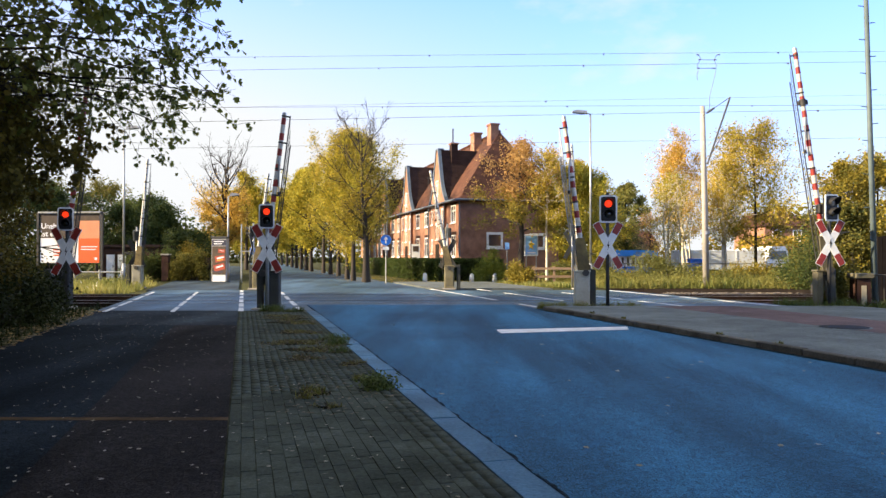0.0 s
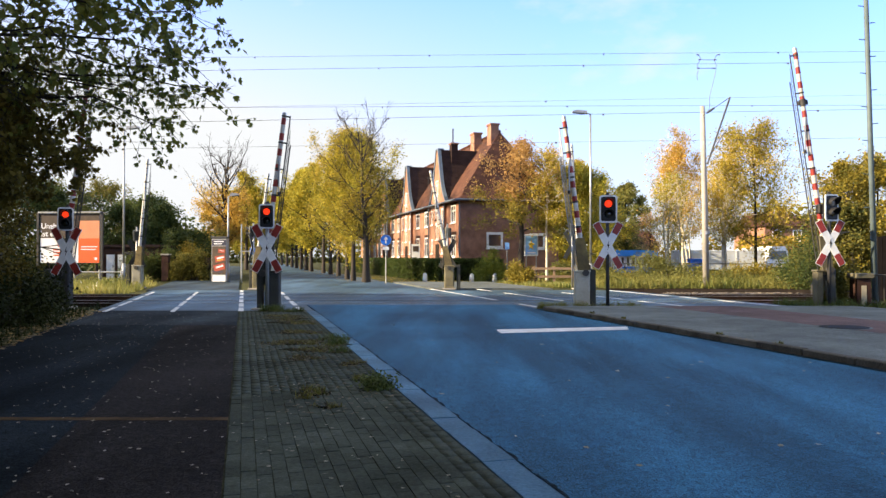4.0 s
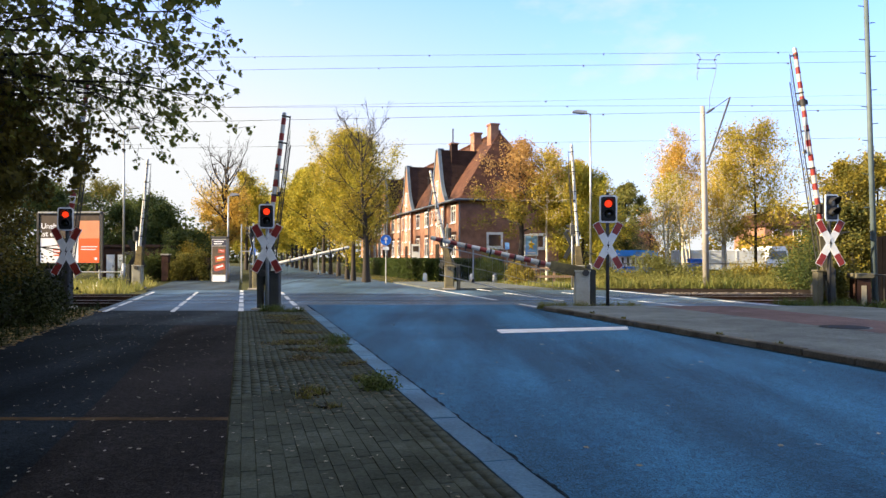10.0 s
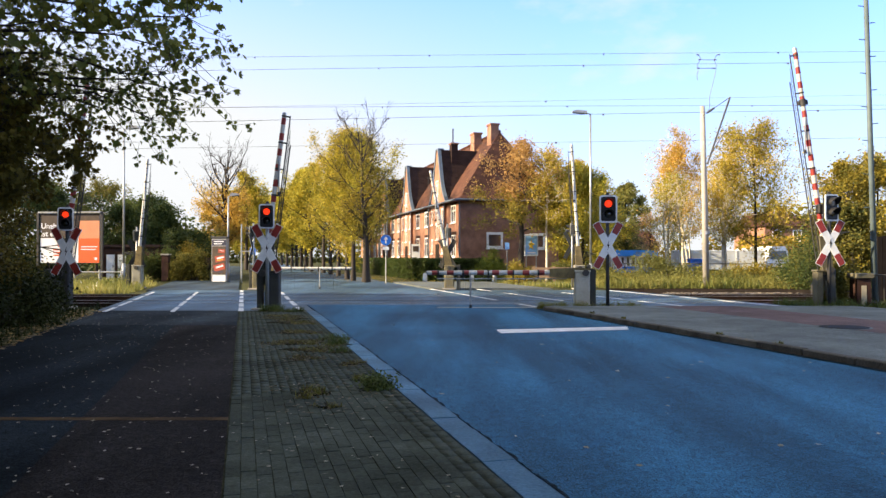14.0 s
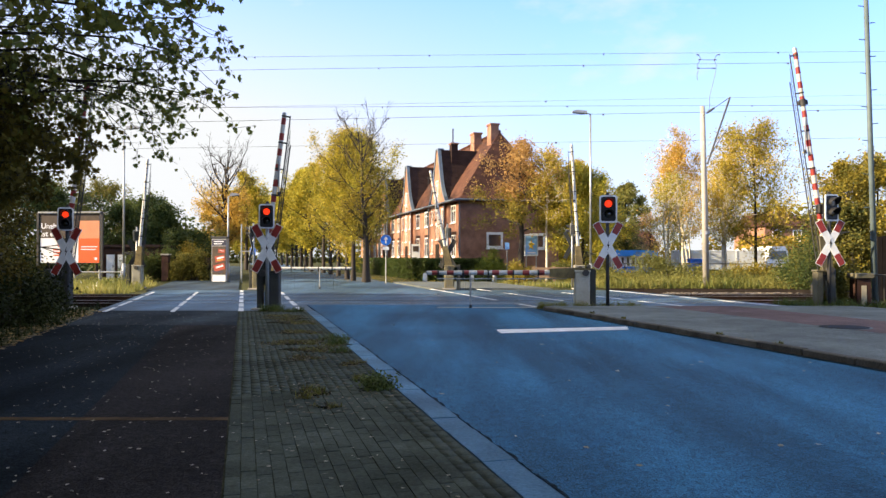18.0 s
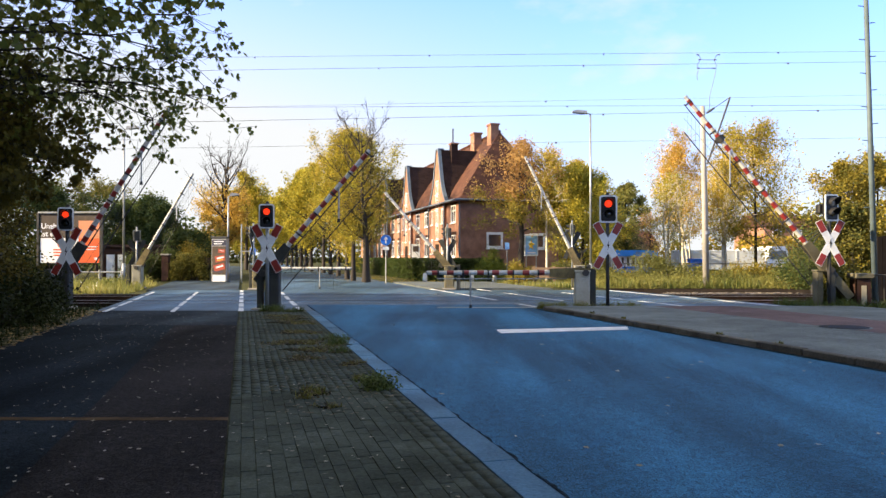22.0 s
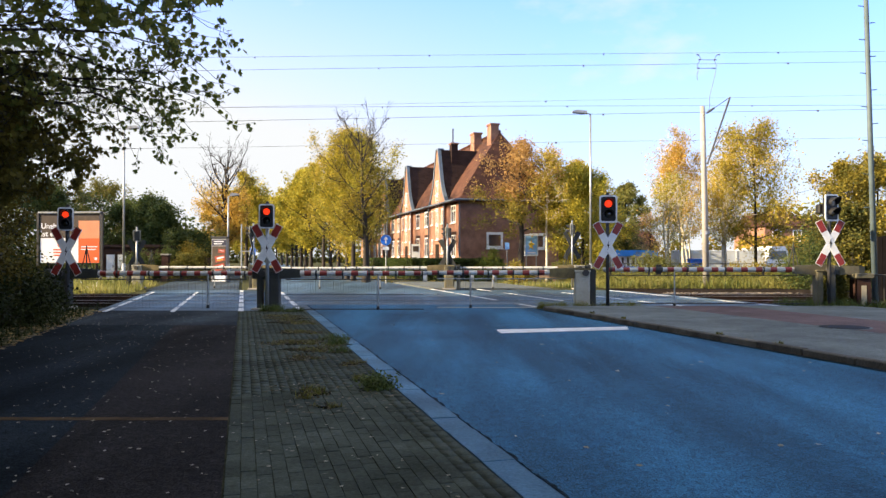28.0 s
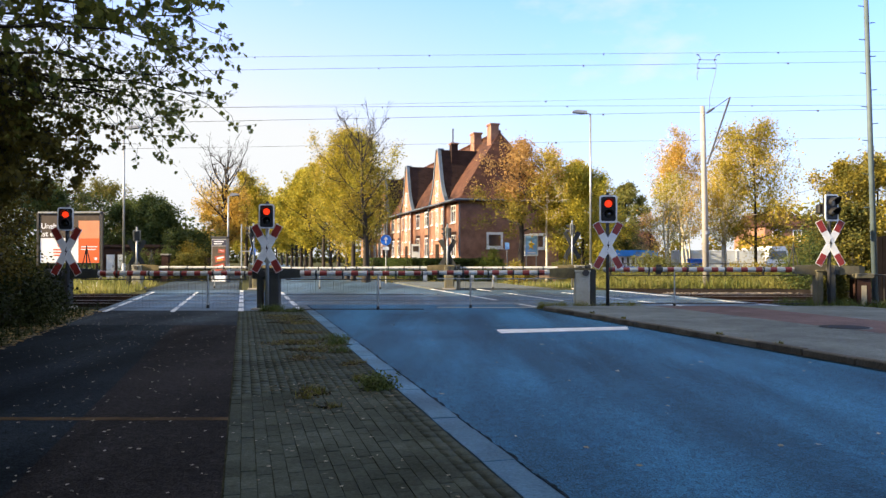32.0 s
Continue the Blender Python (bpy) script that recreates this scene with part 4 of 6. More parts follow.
def wire_run(name, y, z_left, z_right, sag=0.06, r=0.012):
    """A wire from far on one side to far on the other, sagging a little between its masts."""
    pts = [(x, y, z_left + (z_right - z_left) * (x + 10) / 30.0 - sag * math.sin((x + 60) / 55 * math.pi) ** 2) for x in range(-60, 61, 3)]
    part(name, tube_line(name, pts, [r * 0.5] * len(pts), 5), WIRE, wires)
    for x in range(-25, 26, 7):
        x += (y * 37 + z_left * 91) % 5
        z = z_left + (z_right - z_left) * (x + 10) / 30.0 - sag * math.sin((x + 60) / 55 * math.pi) ** 2
        part("clamp", box(x - 0.025, x + 0.025, y - 0.015, y + 0.015, z - 0.05, z + 0.01), WIRE, wires)


wire_run("feeder_wire", 30.5, 9.45, 9.75, 0.03)
wire_run("feeder_wire", 26.0, 7.80, 8.24, 0.05)
wire_run("messenger_wire", 29.0, 7.12, 7.74, 0.05, 0.008)
wire_run("contact_wire", 28.8, 7.1, 7.25, 0.04, 0.013)
wire_run("messenger_wire", 24.8, 5.82, 6.42, 0.05, 0.013)
wire_run("contact_wire", 24.6, 4.95, 5.42, 0.03, 0.009)


def bent(pts, steps=5):
    """A smooth line through the points."""
    p = [np.array(q, float) for q in (pts[0], *pts, pts[-1])]
    line_pts = []
    for i in range(1, len(p) - 2):
        for k in range(steps):
            f = k / steps
            line_pts.append(0.5 * (2 * p[i] + (p[i + 1] - p[i - 1]) * f + (2 * p[i - 1] - 5 * p[i] + 4 * p[i + 1] - p[i + 2]) * f ** 2 + (3 * p[i] - p[i - 1] - 3 * p[i + 1] + p[i + 2]) * f ** 3))
    return line_pts + [p[-1]]


for loop in ([(9.05, 27, 8.63), (9.12, 27, 8.56), (9.14, 27, 8.44), (9.04, 27, 8.3), (9.06, 27, 8.1), (9.02, 27, 7.9), (9.04, 27, 7.74)],
             [(9.78, 27, 8.63), (9.68, 27, 8.57), (9.64, 27, 8.44), (9.70, 27, 8.3), (9.68, 27, 8.05), (9.58, 27, 7.6), (9.46, 27, 7.1), (9.47, 27, 6.85), (9.62, 27.6, 6.72), (10.05, 29, 7.1)]):
    pts = bent(loop)
    part("jumper_wire", tube_line("jumper_wire", pts, [0.009] * len(pts), 5), WIRE, wires)
for x0, x1, z in ((9.12, 9.66, 8.45), (9.06, 9.62, 8.15)):
    part("spreader", rod((x0, 27, z), (x1, 27, z), 0.01, seg=6), WIRE, wires)
    for x in (x0, x1):
        part("clamp", box(x - 0.05, x + 0.05, 26.98, 27.02, z - 0.016, z + 0.016), WIRE, wires)
for x in (9.05, 9.78):
    part("clamp", box(x - 0.05, x + 0.05, 26.98, 27.02, 8.615, 8.645), WIRE, wires)


# ---- the brick row of houses ----
STREET = Vector((-0.2538, 0.9673, 0))


def window_unit(parent, at, right, out, w, h, bars=1, cross=True, t=0.085):
    """A white window let into a wall: frame, sill, panes and glazing bars; at is the middle of its lower edge."""
    m = Matrix.Identity(4)
    m.col[0][:3], m.col[1][:3], m.col[2][:3], m.col[3][:3] = right, -out, (0, 0, 1), at
    fr = bmesh.new()
    for a in ((-w / 2, -w / 2 + t, 0, h), (w / 2 - t, w / 2, 0, h), (-w / 2 + t, w / 2 - t, 0, t), (-w / 2 + t, w / 2 - t, h - t, h)):
        box(a[0], a[1], -0.03, 0.08, a[2], a[3], bm=fr)
    bmesh.ops.recalc_face_normals(fr, faces=fr.faces)
    ob = part("window", fr, FRAMEWHITE, parent, "white-framed window", m)
    part("window_sill", box(-w / 2 - 0.06, w / 2 + 0.06, -0.1, 0.05, -0.07, -0.004), FRAMEWHITE, ob)
    part("pane", box(-w / 2 + t, w / 2 - t, 0.02, 0.035, t, h - t), GLASS, ob)
    for i in range(bars):
        x = -w / 2 + w * (i + 1) / (bars + 1)
        part("glazing_bar", box(x - 0.027, x + 0.027, -0.015, 0.018, t, h - t), FRAMEWHITE, ob)
    if cross:
        part("glazing_bar", box(-w / 2 + t, w / 2 - t, -0.012, 0.018, h * 0.66, h * 0.66 + 0.06), FRAMEWHITE, ob)
    return ob


house = thing("row_house", 0, 0, 0, 0, "long red brick row house with steep tiled roof and street gables", "house")
Y0, Y1, DEPTH, EAVE, RIDGE, WF = 52.0, 96.0, 7.2, 5.55, 10.5, 14.84
O = Vector((*road(WF, Y0), 0))
LEN = (Y1 - Y0) / STREET.y
ACROSS = Vector((0.9673, 0.2538, 0))
HM = Matrix.Identity(4)
HM.col[0][:3], HM.col[1][:3], HM.col[2][:3], HM.col[3][:3] = ACROSS, STREET, (0, 0, 1), O
house.matrix_basis = HM
# in the house's space x goes across from the street front, y along it
part("wall", box(0, DEPTH, 0, LEN, -0.3, EAVE), BRICK, house, "weathered red brick walls")
bm = bmesh.new()
e = 0.45
LOW, KINK, INSET = EAVE - 0.3, EAVE + 0.75, 0.5
rings = []
for off, z in ((-e, LOW), (INSET * 0.3, LOW + 0.45), (INSET, KINK)):
    rings.append([bm.verts.new(v) for v in ((off, off, z), (DEPTH - off, off, z), (DEPTH - off, LEN, z), (off, LEN, z))])
r0, r1 = bm.verts.new((DEPTH / 2, 2.2, RIDGE)), bm.verts.new((DEPTH / 2, LEN, RIDGE))
for lo, hi in zip(rings, rings[1:]):
    for i in range(4):
        bm.faces.new((lo[i], lo[(i + 1) % 4], hi[(i + 1) % 4], hi[i]))
t = rings[-1]
for f in ((t[0], t[1], r0), (t[1], t[2], r1, r0), (t[3], t[0], r0, r1), (t[2], t[3], r1), rings[0][::-1]):
    bm.faces.new(f)
bmesh.ops.recalc_face_normals(bm, faces=bm.faces)
roof = part("roof", bm, TILE, house, "steep flared hipped roof of weathered red tiles")
ridge = bmesh.new()
for k in range(int((LEN - 2.4) / 0.4)):
    rod((DEPTH / 2, 2.3 + 0.4 * k, RIDGE + 0.02), (DEPTH / 2, 2.3 + 0.4 * k + 0.39, RIDGE + 0.03), 0.13, 0.115, 6, ridge)
part("ridge_tiles", ridge, TILE, roof)


def slope_x(z):
    """How far in from the front the main roof has risen to the height z."""
    return INSET + (z - KINK) / (RIDGE - KINK) * (DEPTH / 2 - INSET) if z > KINK else -e + (z - LOW) / (KINK - LOW) * (INSET + e)


part("gutter", rod((-e - 0.03, -e, EAVE - 0.2), (-e - 0.03, LEN, EAVE - 0.2), 0.07, seg=8), LEAD, house)
part("gutter", rod((-e, -e - 0.03, EAVE - 0.2), (DEPTH + e, -e - 0.03, EAVE - 0.2), 0.07, seg=8), LEAD, house)
GABLES = [5.6, 16.8, 27.8, 38.6]
# half the gable's width at each height: steep above, flaring out to the eaves
CURVE = [(9.45, 0.33), (8.4, 0.68), (7.4, 1.04), (6.65, 1.38), (6.1, 1.78), (5.6, 2.3), (5.35, 2.75)]
out, right = Vector((-1, 0, 0)), Vector((0, -1, 0))
for gy in GABLES:
    outline = [(gy - 1.95, 0.0), (gy + 1.95, 0.0), (gy + 1.95, 5.3)] + [(gy + w, z) for z, w in CURVE[::-1]] + [(gy - w, z) for z, w in CURVE] + [(gy - 1.95, 5.3)]
    gab = part("gable", prism(outline, -0.2, 0.15, axis="x"), BRICK, house, "steep brick street gable with flared shoulders")
    for sd in (-1, 1):
        bm, rf = bmesh.new(), bmesh.new()
        va = [[bm.verts.new((x, gy + sd * (w + d), z + 0.1 - h)) for x, d, h in ((-0.27, 0.06, 0), (-0.02, 0.06, 0), (-0.02, -0.12, 0.1), (-0.27, -0.12, 0.1))] for z, w in CURVE]
        for p, q in zip(va, va[1:]):
            for i in range(4):
                bm.faces.new((p[i], p[(i + 1) % 4], q[(i + 1) % 4], q[i]))
        bm.faces.new(va[0]), bm.faces.new(va[-1][::-1])
        bmesh.ops.recalc_face_normals(bm, faces=bm.faces)
        part("verge", bm, LEAD, gab, "blue-grey metal verge")
        vr = [[rf.verts.new((x, gy + sd * w, z + 0.03 - h)) for x, h in ((0.0, 0), (max(slope_x(z), 0.02), 0), (max(slope_x(z), 0.02), 0.12), (0.0, 0.12))] for z, w in CURVE]
        for p, q in zip(vr, vr[1:]):
            for i in range(4):
                rf.faces.new((p[i], p[(i + 1) % 4], q[(i + 1) % 4], q[i]))
        rf.faces.new(vr[0]), rf.faces.new(vr[-1][::-1])
        bmesh.ops.recalc_face_normals(rf, faces=rf.faces)
        # Darker tile than the main roof; the shade of these slopes is painted in.
        part("gable_roof", rf, DARKTILE, gab, "tiled slope behind the gable, shade put into its colour")
    for k in range(4):
        window_unit(gab, Vector((-0.21, gy, 2.75 + 1.12 * k)), right, out, 0.72, 1.06, 1 if k % 2 else 0, True)
    part("gable_cap", box(-0.28, 0.2, gy - 0.42, gy + 0.42, 9.46, 9.58, 0.02), LEAD, gab)
    dr = part("door", box(-0.24, -0.2, gy - 0.5, gy + 0.5, 0.3, 2.4), DARKWOOD, gab, "dark front door")
    part("handle", box(-0.28, -0.24, gy - 0.42, gy - 0.36, 1.2, 1.34), STEEL, dr)
    for dy, wd in ((-3.85, 1.2), (4.2, 1.2)):
        if 0.6 < gy + dy < LEN - 1:
            for z, h in ((1.45, 1.55), (3.85, 1.25)):
                window_unit(house, Vector((-0.02, gy + dy, z)), right, out, wd, h, 1)
                part("lintel", box(-0.03, 0.0, gy + dy - wd / 2 - 0.15, gy + dy + wd / 2 + 0.15, z + h + 0.004, z + h + 0.22), DARKBRICK, house)
    for dy in (-1.55, 1.55):
        for z in (1.7, 3.9):
            window_unit(gab, Vector((-0.21, gy + dy, z)), right, out, 0.5, 1.1, 0, False)
part("plinth", box(-0.04, 0.0, 0.0, LEN, -0.1, 0.75), DARKBRICK, house, "dark brick plinth")
for gx, z, w, h in ((2.45, 2.05, 1.2, 1.1), (5.6, 2.0, 1.15, 1.1)):
    window_unit(house, Vector((gx, -0.02, z)), Vector((1, 0, 0)), Vector((0, -1, 0)), w, h, 0, False, 0.16)
for gy in GABLES:
    for s in (-1, 1):
        part("downpipe", rod((-0.32, gy + s * 2.35, 0), (-0.32, gy + s * 2.35, EAVE - 0.2), 0.05, seg=8), LEAD, house)
part("downpipe", rod((-0.1, -0.08, 0), (-0.1, -0.08, EAVE - 0.2), 0.05, seg=8), LEAD, house)
for cx, cy, w, d, h, z in ((3.2, 2.6, 0.6, 0.9, 1.7, 9.4), (3.15, 6.6, 0.6, 1.0, 1.65, 9.4), (0.96, 5.2, 0.5, 0.6, 1.6, 8.4), (4.1, 13.6, 0.7, 1.2, 1.3, 9.3), (2.2, 12.4, 0.6, 0.8, 1.4, 8.2),
                           (4.1, 20.5, 0.7, 1.2, 1.3, 9.3), (2.2, 23.0, 0.6, 0.8, 1.4, 8.2), (4.1, 28, 0.7, 1.2, 1.3, 9.3), (4.1, 36, 0.7, 1.2, 1.3, 9.3)):
    ch = part("chimney", box(cx - w / 2, cx + w / 2, cy - d / 2, cy + d / 2, z, z + h - 0.12), DARKTILE if cx == 0.96 else BRICK, house, "dark sooty chimney" if cx == 0.96 else "orange brick chimney")
    part("chimney_cap", box(cx - w / 2 - 0.06, cx + w / 2 + 0.06, cy - d / 2 - 0.06, cy + d / 2 + 0.06, z + h - 0.12, z + h), BRICK, ch)
part("flue_pipe", rod((0.9, 5.2, 9.9), (0.9, 5.2, 11.1), 0.05, seg=8), DARKSTEEL, house)


def hedge(p0, p1, width, h, mat, seed, leaves, label):
    rng = np.random.default_rng(seed)
    p0, p1 = Vector((*p0, 0)), Vector((*p1, 0))
    d = p1 - p0
    root = thing("hedge", p0.x, p0.y, 0, math.degrees(math.atan2(d.y, d.x)), label, "hedge")
    L = d.length
    part("core", box(0.1, L - 0.1, -width / 2 + 0.1, width / 2 - 0.1, 0, h - 0.1, 0.05), DARKWOOD, root)
    f = rng.integers(0, 4, leaves)
    ends = rng.random(leaves) < 0.08
    u, v = rng.random(leaves) * L, rng.random(leaves)
    c = np.stack([u, (v - 0.5) * width, np.full(leaves, h)], 1)
    s = f >= 2
    c[s, 1], c[s, 2] = -width / 2, v[s] * h
    s = f == 3
    c[s, 1] = width / 2
    c[ends, 0], c[ends, 1], c[ends, 2] = L * rng.integers(0, 2, ends.sum()), (rng.random(ends.sum()) - 0.5) * width, v[ends] * h
    c += rng.normal(0, 0.045, c.shape)
    part("foliage", leaf_mesh("foliage", c, 0.11, rng), mat, root)


hedge(road(11.6, 47.0), road(11.6, 62), 0.9, 1.25, LEAF_HEDGE, 5, 24000, "clipped dark green hedge before the brick house")
hedge(road(11.8, 47.2), (3.6, 48.6), 0.9, 1.25, LEAF_HEDGE, 6, 14000, "clipped dark green hedge before the brick house")
hedge(road(11.6, 63), road(11.6, 84), 0.9, 1.25, LEAF_HEDGE, 7, 16000, "clipped green hedge along the avenue")

# ---- avenue trees ----
line_label = "tall linden with yellow-green autumn leaves beside the avenue"
tree("linden", *road(7.0, 43.4), 11, 9.3, 1.8, LEAF_OLIVEGOLD, 14000, 0.10, leaf_top=0.7, label="half bare linden with thin yellow-green leaves beside the avenue", group="trees of the avenue", cover=0.8, limbs=20, subs=8, twigs=8, bare=0.24, trunk_r=0.21, up=1.5, crown=(0.75, 0.9))
lindens = []
for i, (w, yy, hh) in enumerate(((6.75, 46.6, 9.6), (6.7, 49.0, 10.3))):
    lindens.append(tree("linden", *road(w, yy), 20 + i, hh, 2.3, (LEAF_YELLOWGREEN, LEAF_GOLD)[i], 34000, 0.105, label=line_label, group="trees of the avenue", limbs=18, subs=6, twigs=5, bare=0.2, trunk_r=0.14, up=1.2))
bare_linden = tree("linden", *road(7.3, 53.5), 24, 9.6, 1.7, LEAF_YELLOWGREEN, 2600, 0.12, label="almost bare linden with few yellow leaves beside the avenue", group="trees of the avenue", limbs=11, subs=4, twigs=3, bare=0.34, trunk_r=0.16, up=1.6)
for i, yy in enumerate((58.2, 63.4, 69.0)):
    copy_thing(bare_linden, pose(*road(7.3, yy), 0, 0, 0, 70 * i + 30))
light_linden = tree("linden", *road(6.8, 76), 27, 11.6, 2.8, LEAF_YELLOWGREEN, 17000, 0.2, label=line_label, group="trees of the avenue", limbs=15, subs=5, twigs=4, bare=0.2, trunk_r=0.2)
for i, yy in enumerate((82, 89, 97, 106, 118, 134, 155)):
    copy_thing(light_linden, pose(*road(6.8, yy), 0, 0, 0, 70 * i))
for i, yy in enumerate((84, 96, 112, 135)):
    copy_thing(light_linden, pose(*road(0.4, yy), 0, 0, 0, 40 + 90 * i))
tree("linden", -17.3, 60.0, 31, 10.0, 2.2, LEAF_AMBER, 42000, 0.125, leaf_top=0.62, label="tall golden tree with bare top beside the service path", group="trees of the avenue", cover=0.8, limbs=21, subs=8, twigs=5, bare=0.24, trunk_r=0.35, up=1.5, crown=(0.72, 0.85))

# ---- trees and bushes round the crossing ----
tree("maple", 4.55, 44.5, 41, 9.0, 2.0, LEAF_RUST, 21000, 0.115, label="young maple with rust and olive leaves before the brick house", low=(0.6, LEAF_OLIVEGOLD), thin_top=0.55, cover=0.9, limbs=20, bare=0.36, trunk_r=0.2)
tree("maple", 5.9, 43.3, 42, 8.3, 1.35, LEAF_GOLD, 4600, 0.11, BIRCH, label="slender pale-barked tree with golden leaves", cover=0.8, limbs=12, bare=0.45, trunk_r=0.07)
tree("field_maple", 8.1, 44.2, 48, 7.2, 1.9, LEAF_YELLOWGREEN, 27000, 0.11, label="dense golden-green tree behind the wooden rail", limbs=17, subs=6, bare=0.14, trunk_r=0.11)
tree("maple", 9.8, 58.0, 43, 9.0, 3.3, LEAF_GOLD, 26000, 0.14, label="broad golden-green tree behind the footway", limbs=12, bare=0.1)
tree("oak", 18.7, 78.0, 44, 9.6, 2.3, LEAF_WOOD, 24000, 0.2, label="dense dark green tree behind the yard", limbs=16, subs=6, bare=0.08)
tree("oak", 12.6, 72.0, 45, 8.8, 3.0, LEAF_GOLD, 10000, 0.2, label="yellowing tree behind the yard", limbs=12, bare=0.08)
for i, (x, y, h, s, mt, nl, lab, tk) in enumerate((
        (13.6, 46, 6.9, 1.2, LEAF_YELLOWGREEN, 4500, "slender birch with thin yellow-green leaves", 3),
        (16.0, 50, 10.9, 1.8, LEAF_AMBER, 16500, "tall birch with amber leaves", 4),
        (17.4, 47, 8.6, 1.3, LEAF_GOLD, 11000, "birch with several pale stems and golden leaves", 4),
        (15.2, 56, 5.0, 1.2, LEAF_RUST, 2500, "small rust-red autumn tree", 1))):
    tree("birch", x, y, 50 + i, h, s, mt, nl, 0.105, BIRCH if tk > 1 else BARK, label=lab, cover=0.7, trunks=tk, trunk_r=0.065 if tk > 1 else 0.13, bare=0.28, limbs=13, up=1.3 if tk > 1 else 0.95)
tree("maple", 19.7, 48, 154, 10.0, 2.5, LEAF_GOLD, 21000, 0.12, label="broad golden-yellow autumn tree by the yard", cover=0.6, limbs=20, subs=6, bare=0.22, trunk_r=0.1, up=0.8, crown=(0.6, 0.8), scatter=0.3)
for i, (x, y, h, s, mt) in enumerate(((21.5, 40, 6.8, 2.4, LEAF_OLIVEGOLD), (24.0, 42, 7.4, 2.8, LEAF_OLIVEGOLD), (19.0, 36.5, 4.0, 1.5, LEAF_OLIVE), (26.5, 45, 8, 3, LEAF_YELLOWGREEN), (23.5, 36, 6.0, 2.4, LEAF_OLIVEGOLD))):
    tree("field_maple", x, y, 60 + i, h, s, mt, 11000, 0.14, label="leafy yellowing tree beside the railway", group="trees beside the railway", limbs=12, bare=0.1, trunk_r=0.1)

# ---- left side woods ----
for i, (x, y, h, s, mt) in enumerate(((-27, 52, 7.6, 2.8, LEAF_WOOD), (-22.5, 54, 5.9, 2.1, LEAF_GREEN), (-32, 50, 9.5, 3.6, LEAF_WOOD), (-19.8, 63, 3.2, 1.8, LEAF_YELLOWGREEN), (-24.5, 60, 6.5, 2.6, LEAF_GREEN),
                                  (-37, 56, 11, 4, LEAF_GREEN), (-30, 66, 9, 4, LEAF_OLIVE), (-25.4, 49.5, 6.4, 3.0, LEAF_GREEN), (-29, 47.5, 8.2, 2.6, LEAF_WOOD), (-21.6, 57, 6.9, 1.8, LEAF_GREEN), (-18.6, 56, 3.4, 1.6, LEAF_GREEN), (-18.5, 50.2, 5.6, 1.5, LEAF_GREEN), (-19.6, 51.5, 6.2, 1.7, LEAF_GREEN),
                                  # These three stand out of view, added to shade the relay building.
                                  (-33, 45.2, 14, 2.4, LEAF_GREEN), (-32.5, 47.6, 14, 2.5, LEAF_GREEN), (-31.5, 50.2, 14, 2.6, LEAF_GREEN))):
    tree("wood_tree", x, y, 70 + i, h * 0.94, s, mt, 8500, 0.17, label="dense dark green tree behind the billboard", group="trees of the little wood", limbs=13, bare=0.06, trunk_r=0.13)
# Trees added left of the view to shade the path and crossing.
for i, (x, y, h, s) in enumerate(((-11.6, 14.5, 5.0, 1.1), (-15.6, 20.0, 8.8, 2.4), (-13.5, 5.5, 11, 2.2), (-18.5, 23.0, 11.5, 2.6), (-24, 21, 14.5, 3.6), (-23, 20.5, 15, 3.6), (-29, 19, 16, 4), (-34, 15, 16, 4), (-31, 23.5, 13.5, 3.4))):
    tree("wood_tree", x, y, 90 + i, h, s, LEAF_MAPLE if i % 2 == 0 else LEAF_OLIVE, 15000, 0.16, label="added tall tree out of view, shading path and crossing", group="trees shading the path", limbs=14, bare=0.1, trunk_r=0.17)
for i, (x, y, h, sp) in enumerate(((-9.75, 16.3, 5.6, 0.85), (-9.0, 13.6, 5.2, 0.8))):
    tree("hazel", x, y, 145 + i, h, sp, LEAF_HAZEL, 14000, 0.085, label="dark yellowing hazel beside the path", group="bushes beside the path", limbs=16, subs=6, bare=0.12, trunk_r=0.06, scatter=0.14)
# added unseen block beside the service path keeps low sun off the near street
tagged(part("wall_west", box(-27, -17.5, -32, 17.6, -0.2, 13.2), DARKBRICK, label="added plain brick block out of view, shading the street"), kind="structure")
# Unseen trees, added to cut the skylight on the near path.
canopy = tree("wood_tree", -5.6, 1.5, 121, 13, 5.2, LEAF_MAPLE, 24000, 0.38, label="added maple out of view, spreading over and dimming the path", group="trees shading the path", limbs=16, subs=6, bare=0.46, trunk_r=0.25)
for i, (x, y) in enumerate(((-6.2, -6), (-5.8, -13), (-10.5, -2), (-3.2, -2.6))):
    copy_thing(canopy, pose(x, y, 0, 0, 0, 70 + 50 * i))
# The last five lie out of view, added to cut skylight on the path.
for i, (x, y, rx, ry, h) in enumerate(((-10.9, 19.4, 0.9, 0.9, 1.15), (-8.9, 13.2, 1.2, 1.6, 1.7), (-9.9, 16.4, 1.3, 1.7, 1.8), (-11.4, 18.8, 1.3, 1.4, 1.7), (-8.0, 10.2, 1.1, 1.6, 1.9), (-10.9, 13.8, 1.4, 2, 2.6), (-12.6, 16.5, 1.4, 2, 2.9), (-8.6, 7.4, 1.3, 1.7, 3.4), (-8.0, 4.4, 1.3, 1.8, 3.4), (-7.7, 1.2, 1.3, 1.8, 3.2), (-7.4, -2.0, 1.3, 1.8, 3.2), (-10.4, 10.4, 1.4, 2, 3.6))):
    bush("hedge_bush", x, y, 110 + i, rx, ry, h, LEAF_SHADED, 10000, 0.075, "green roadside bush, shade put into its leaf colour", "bushes beside the path")
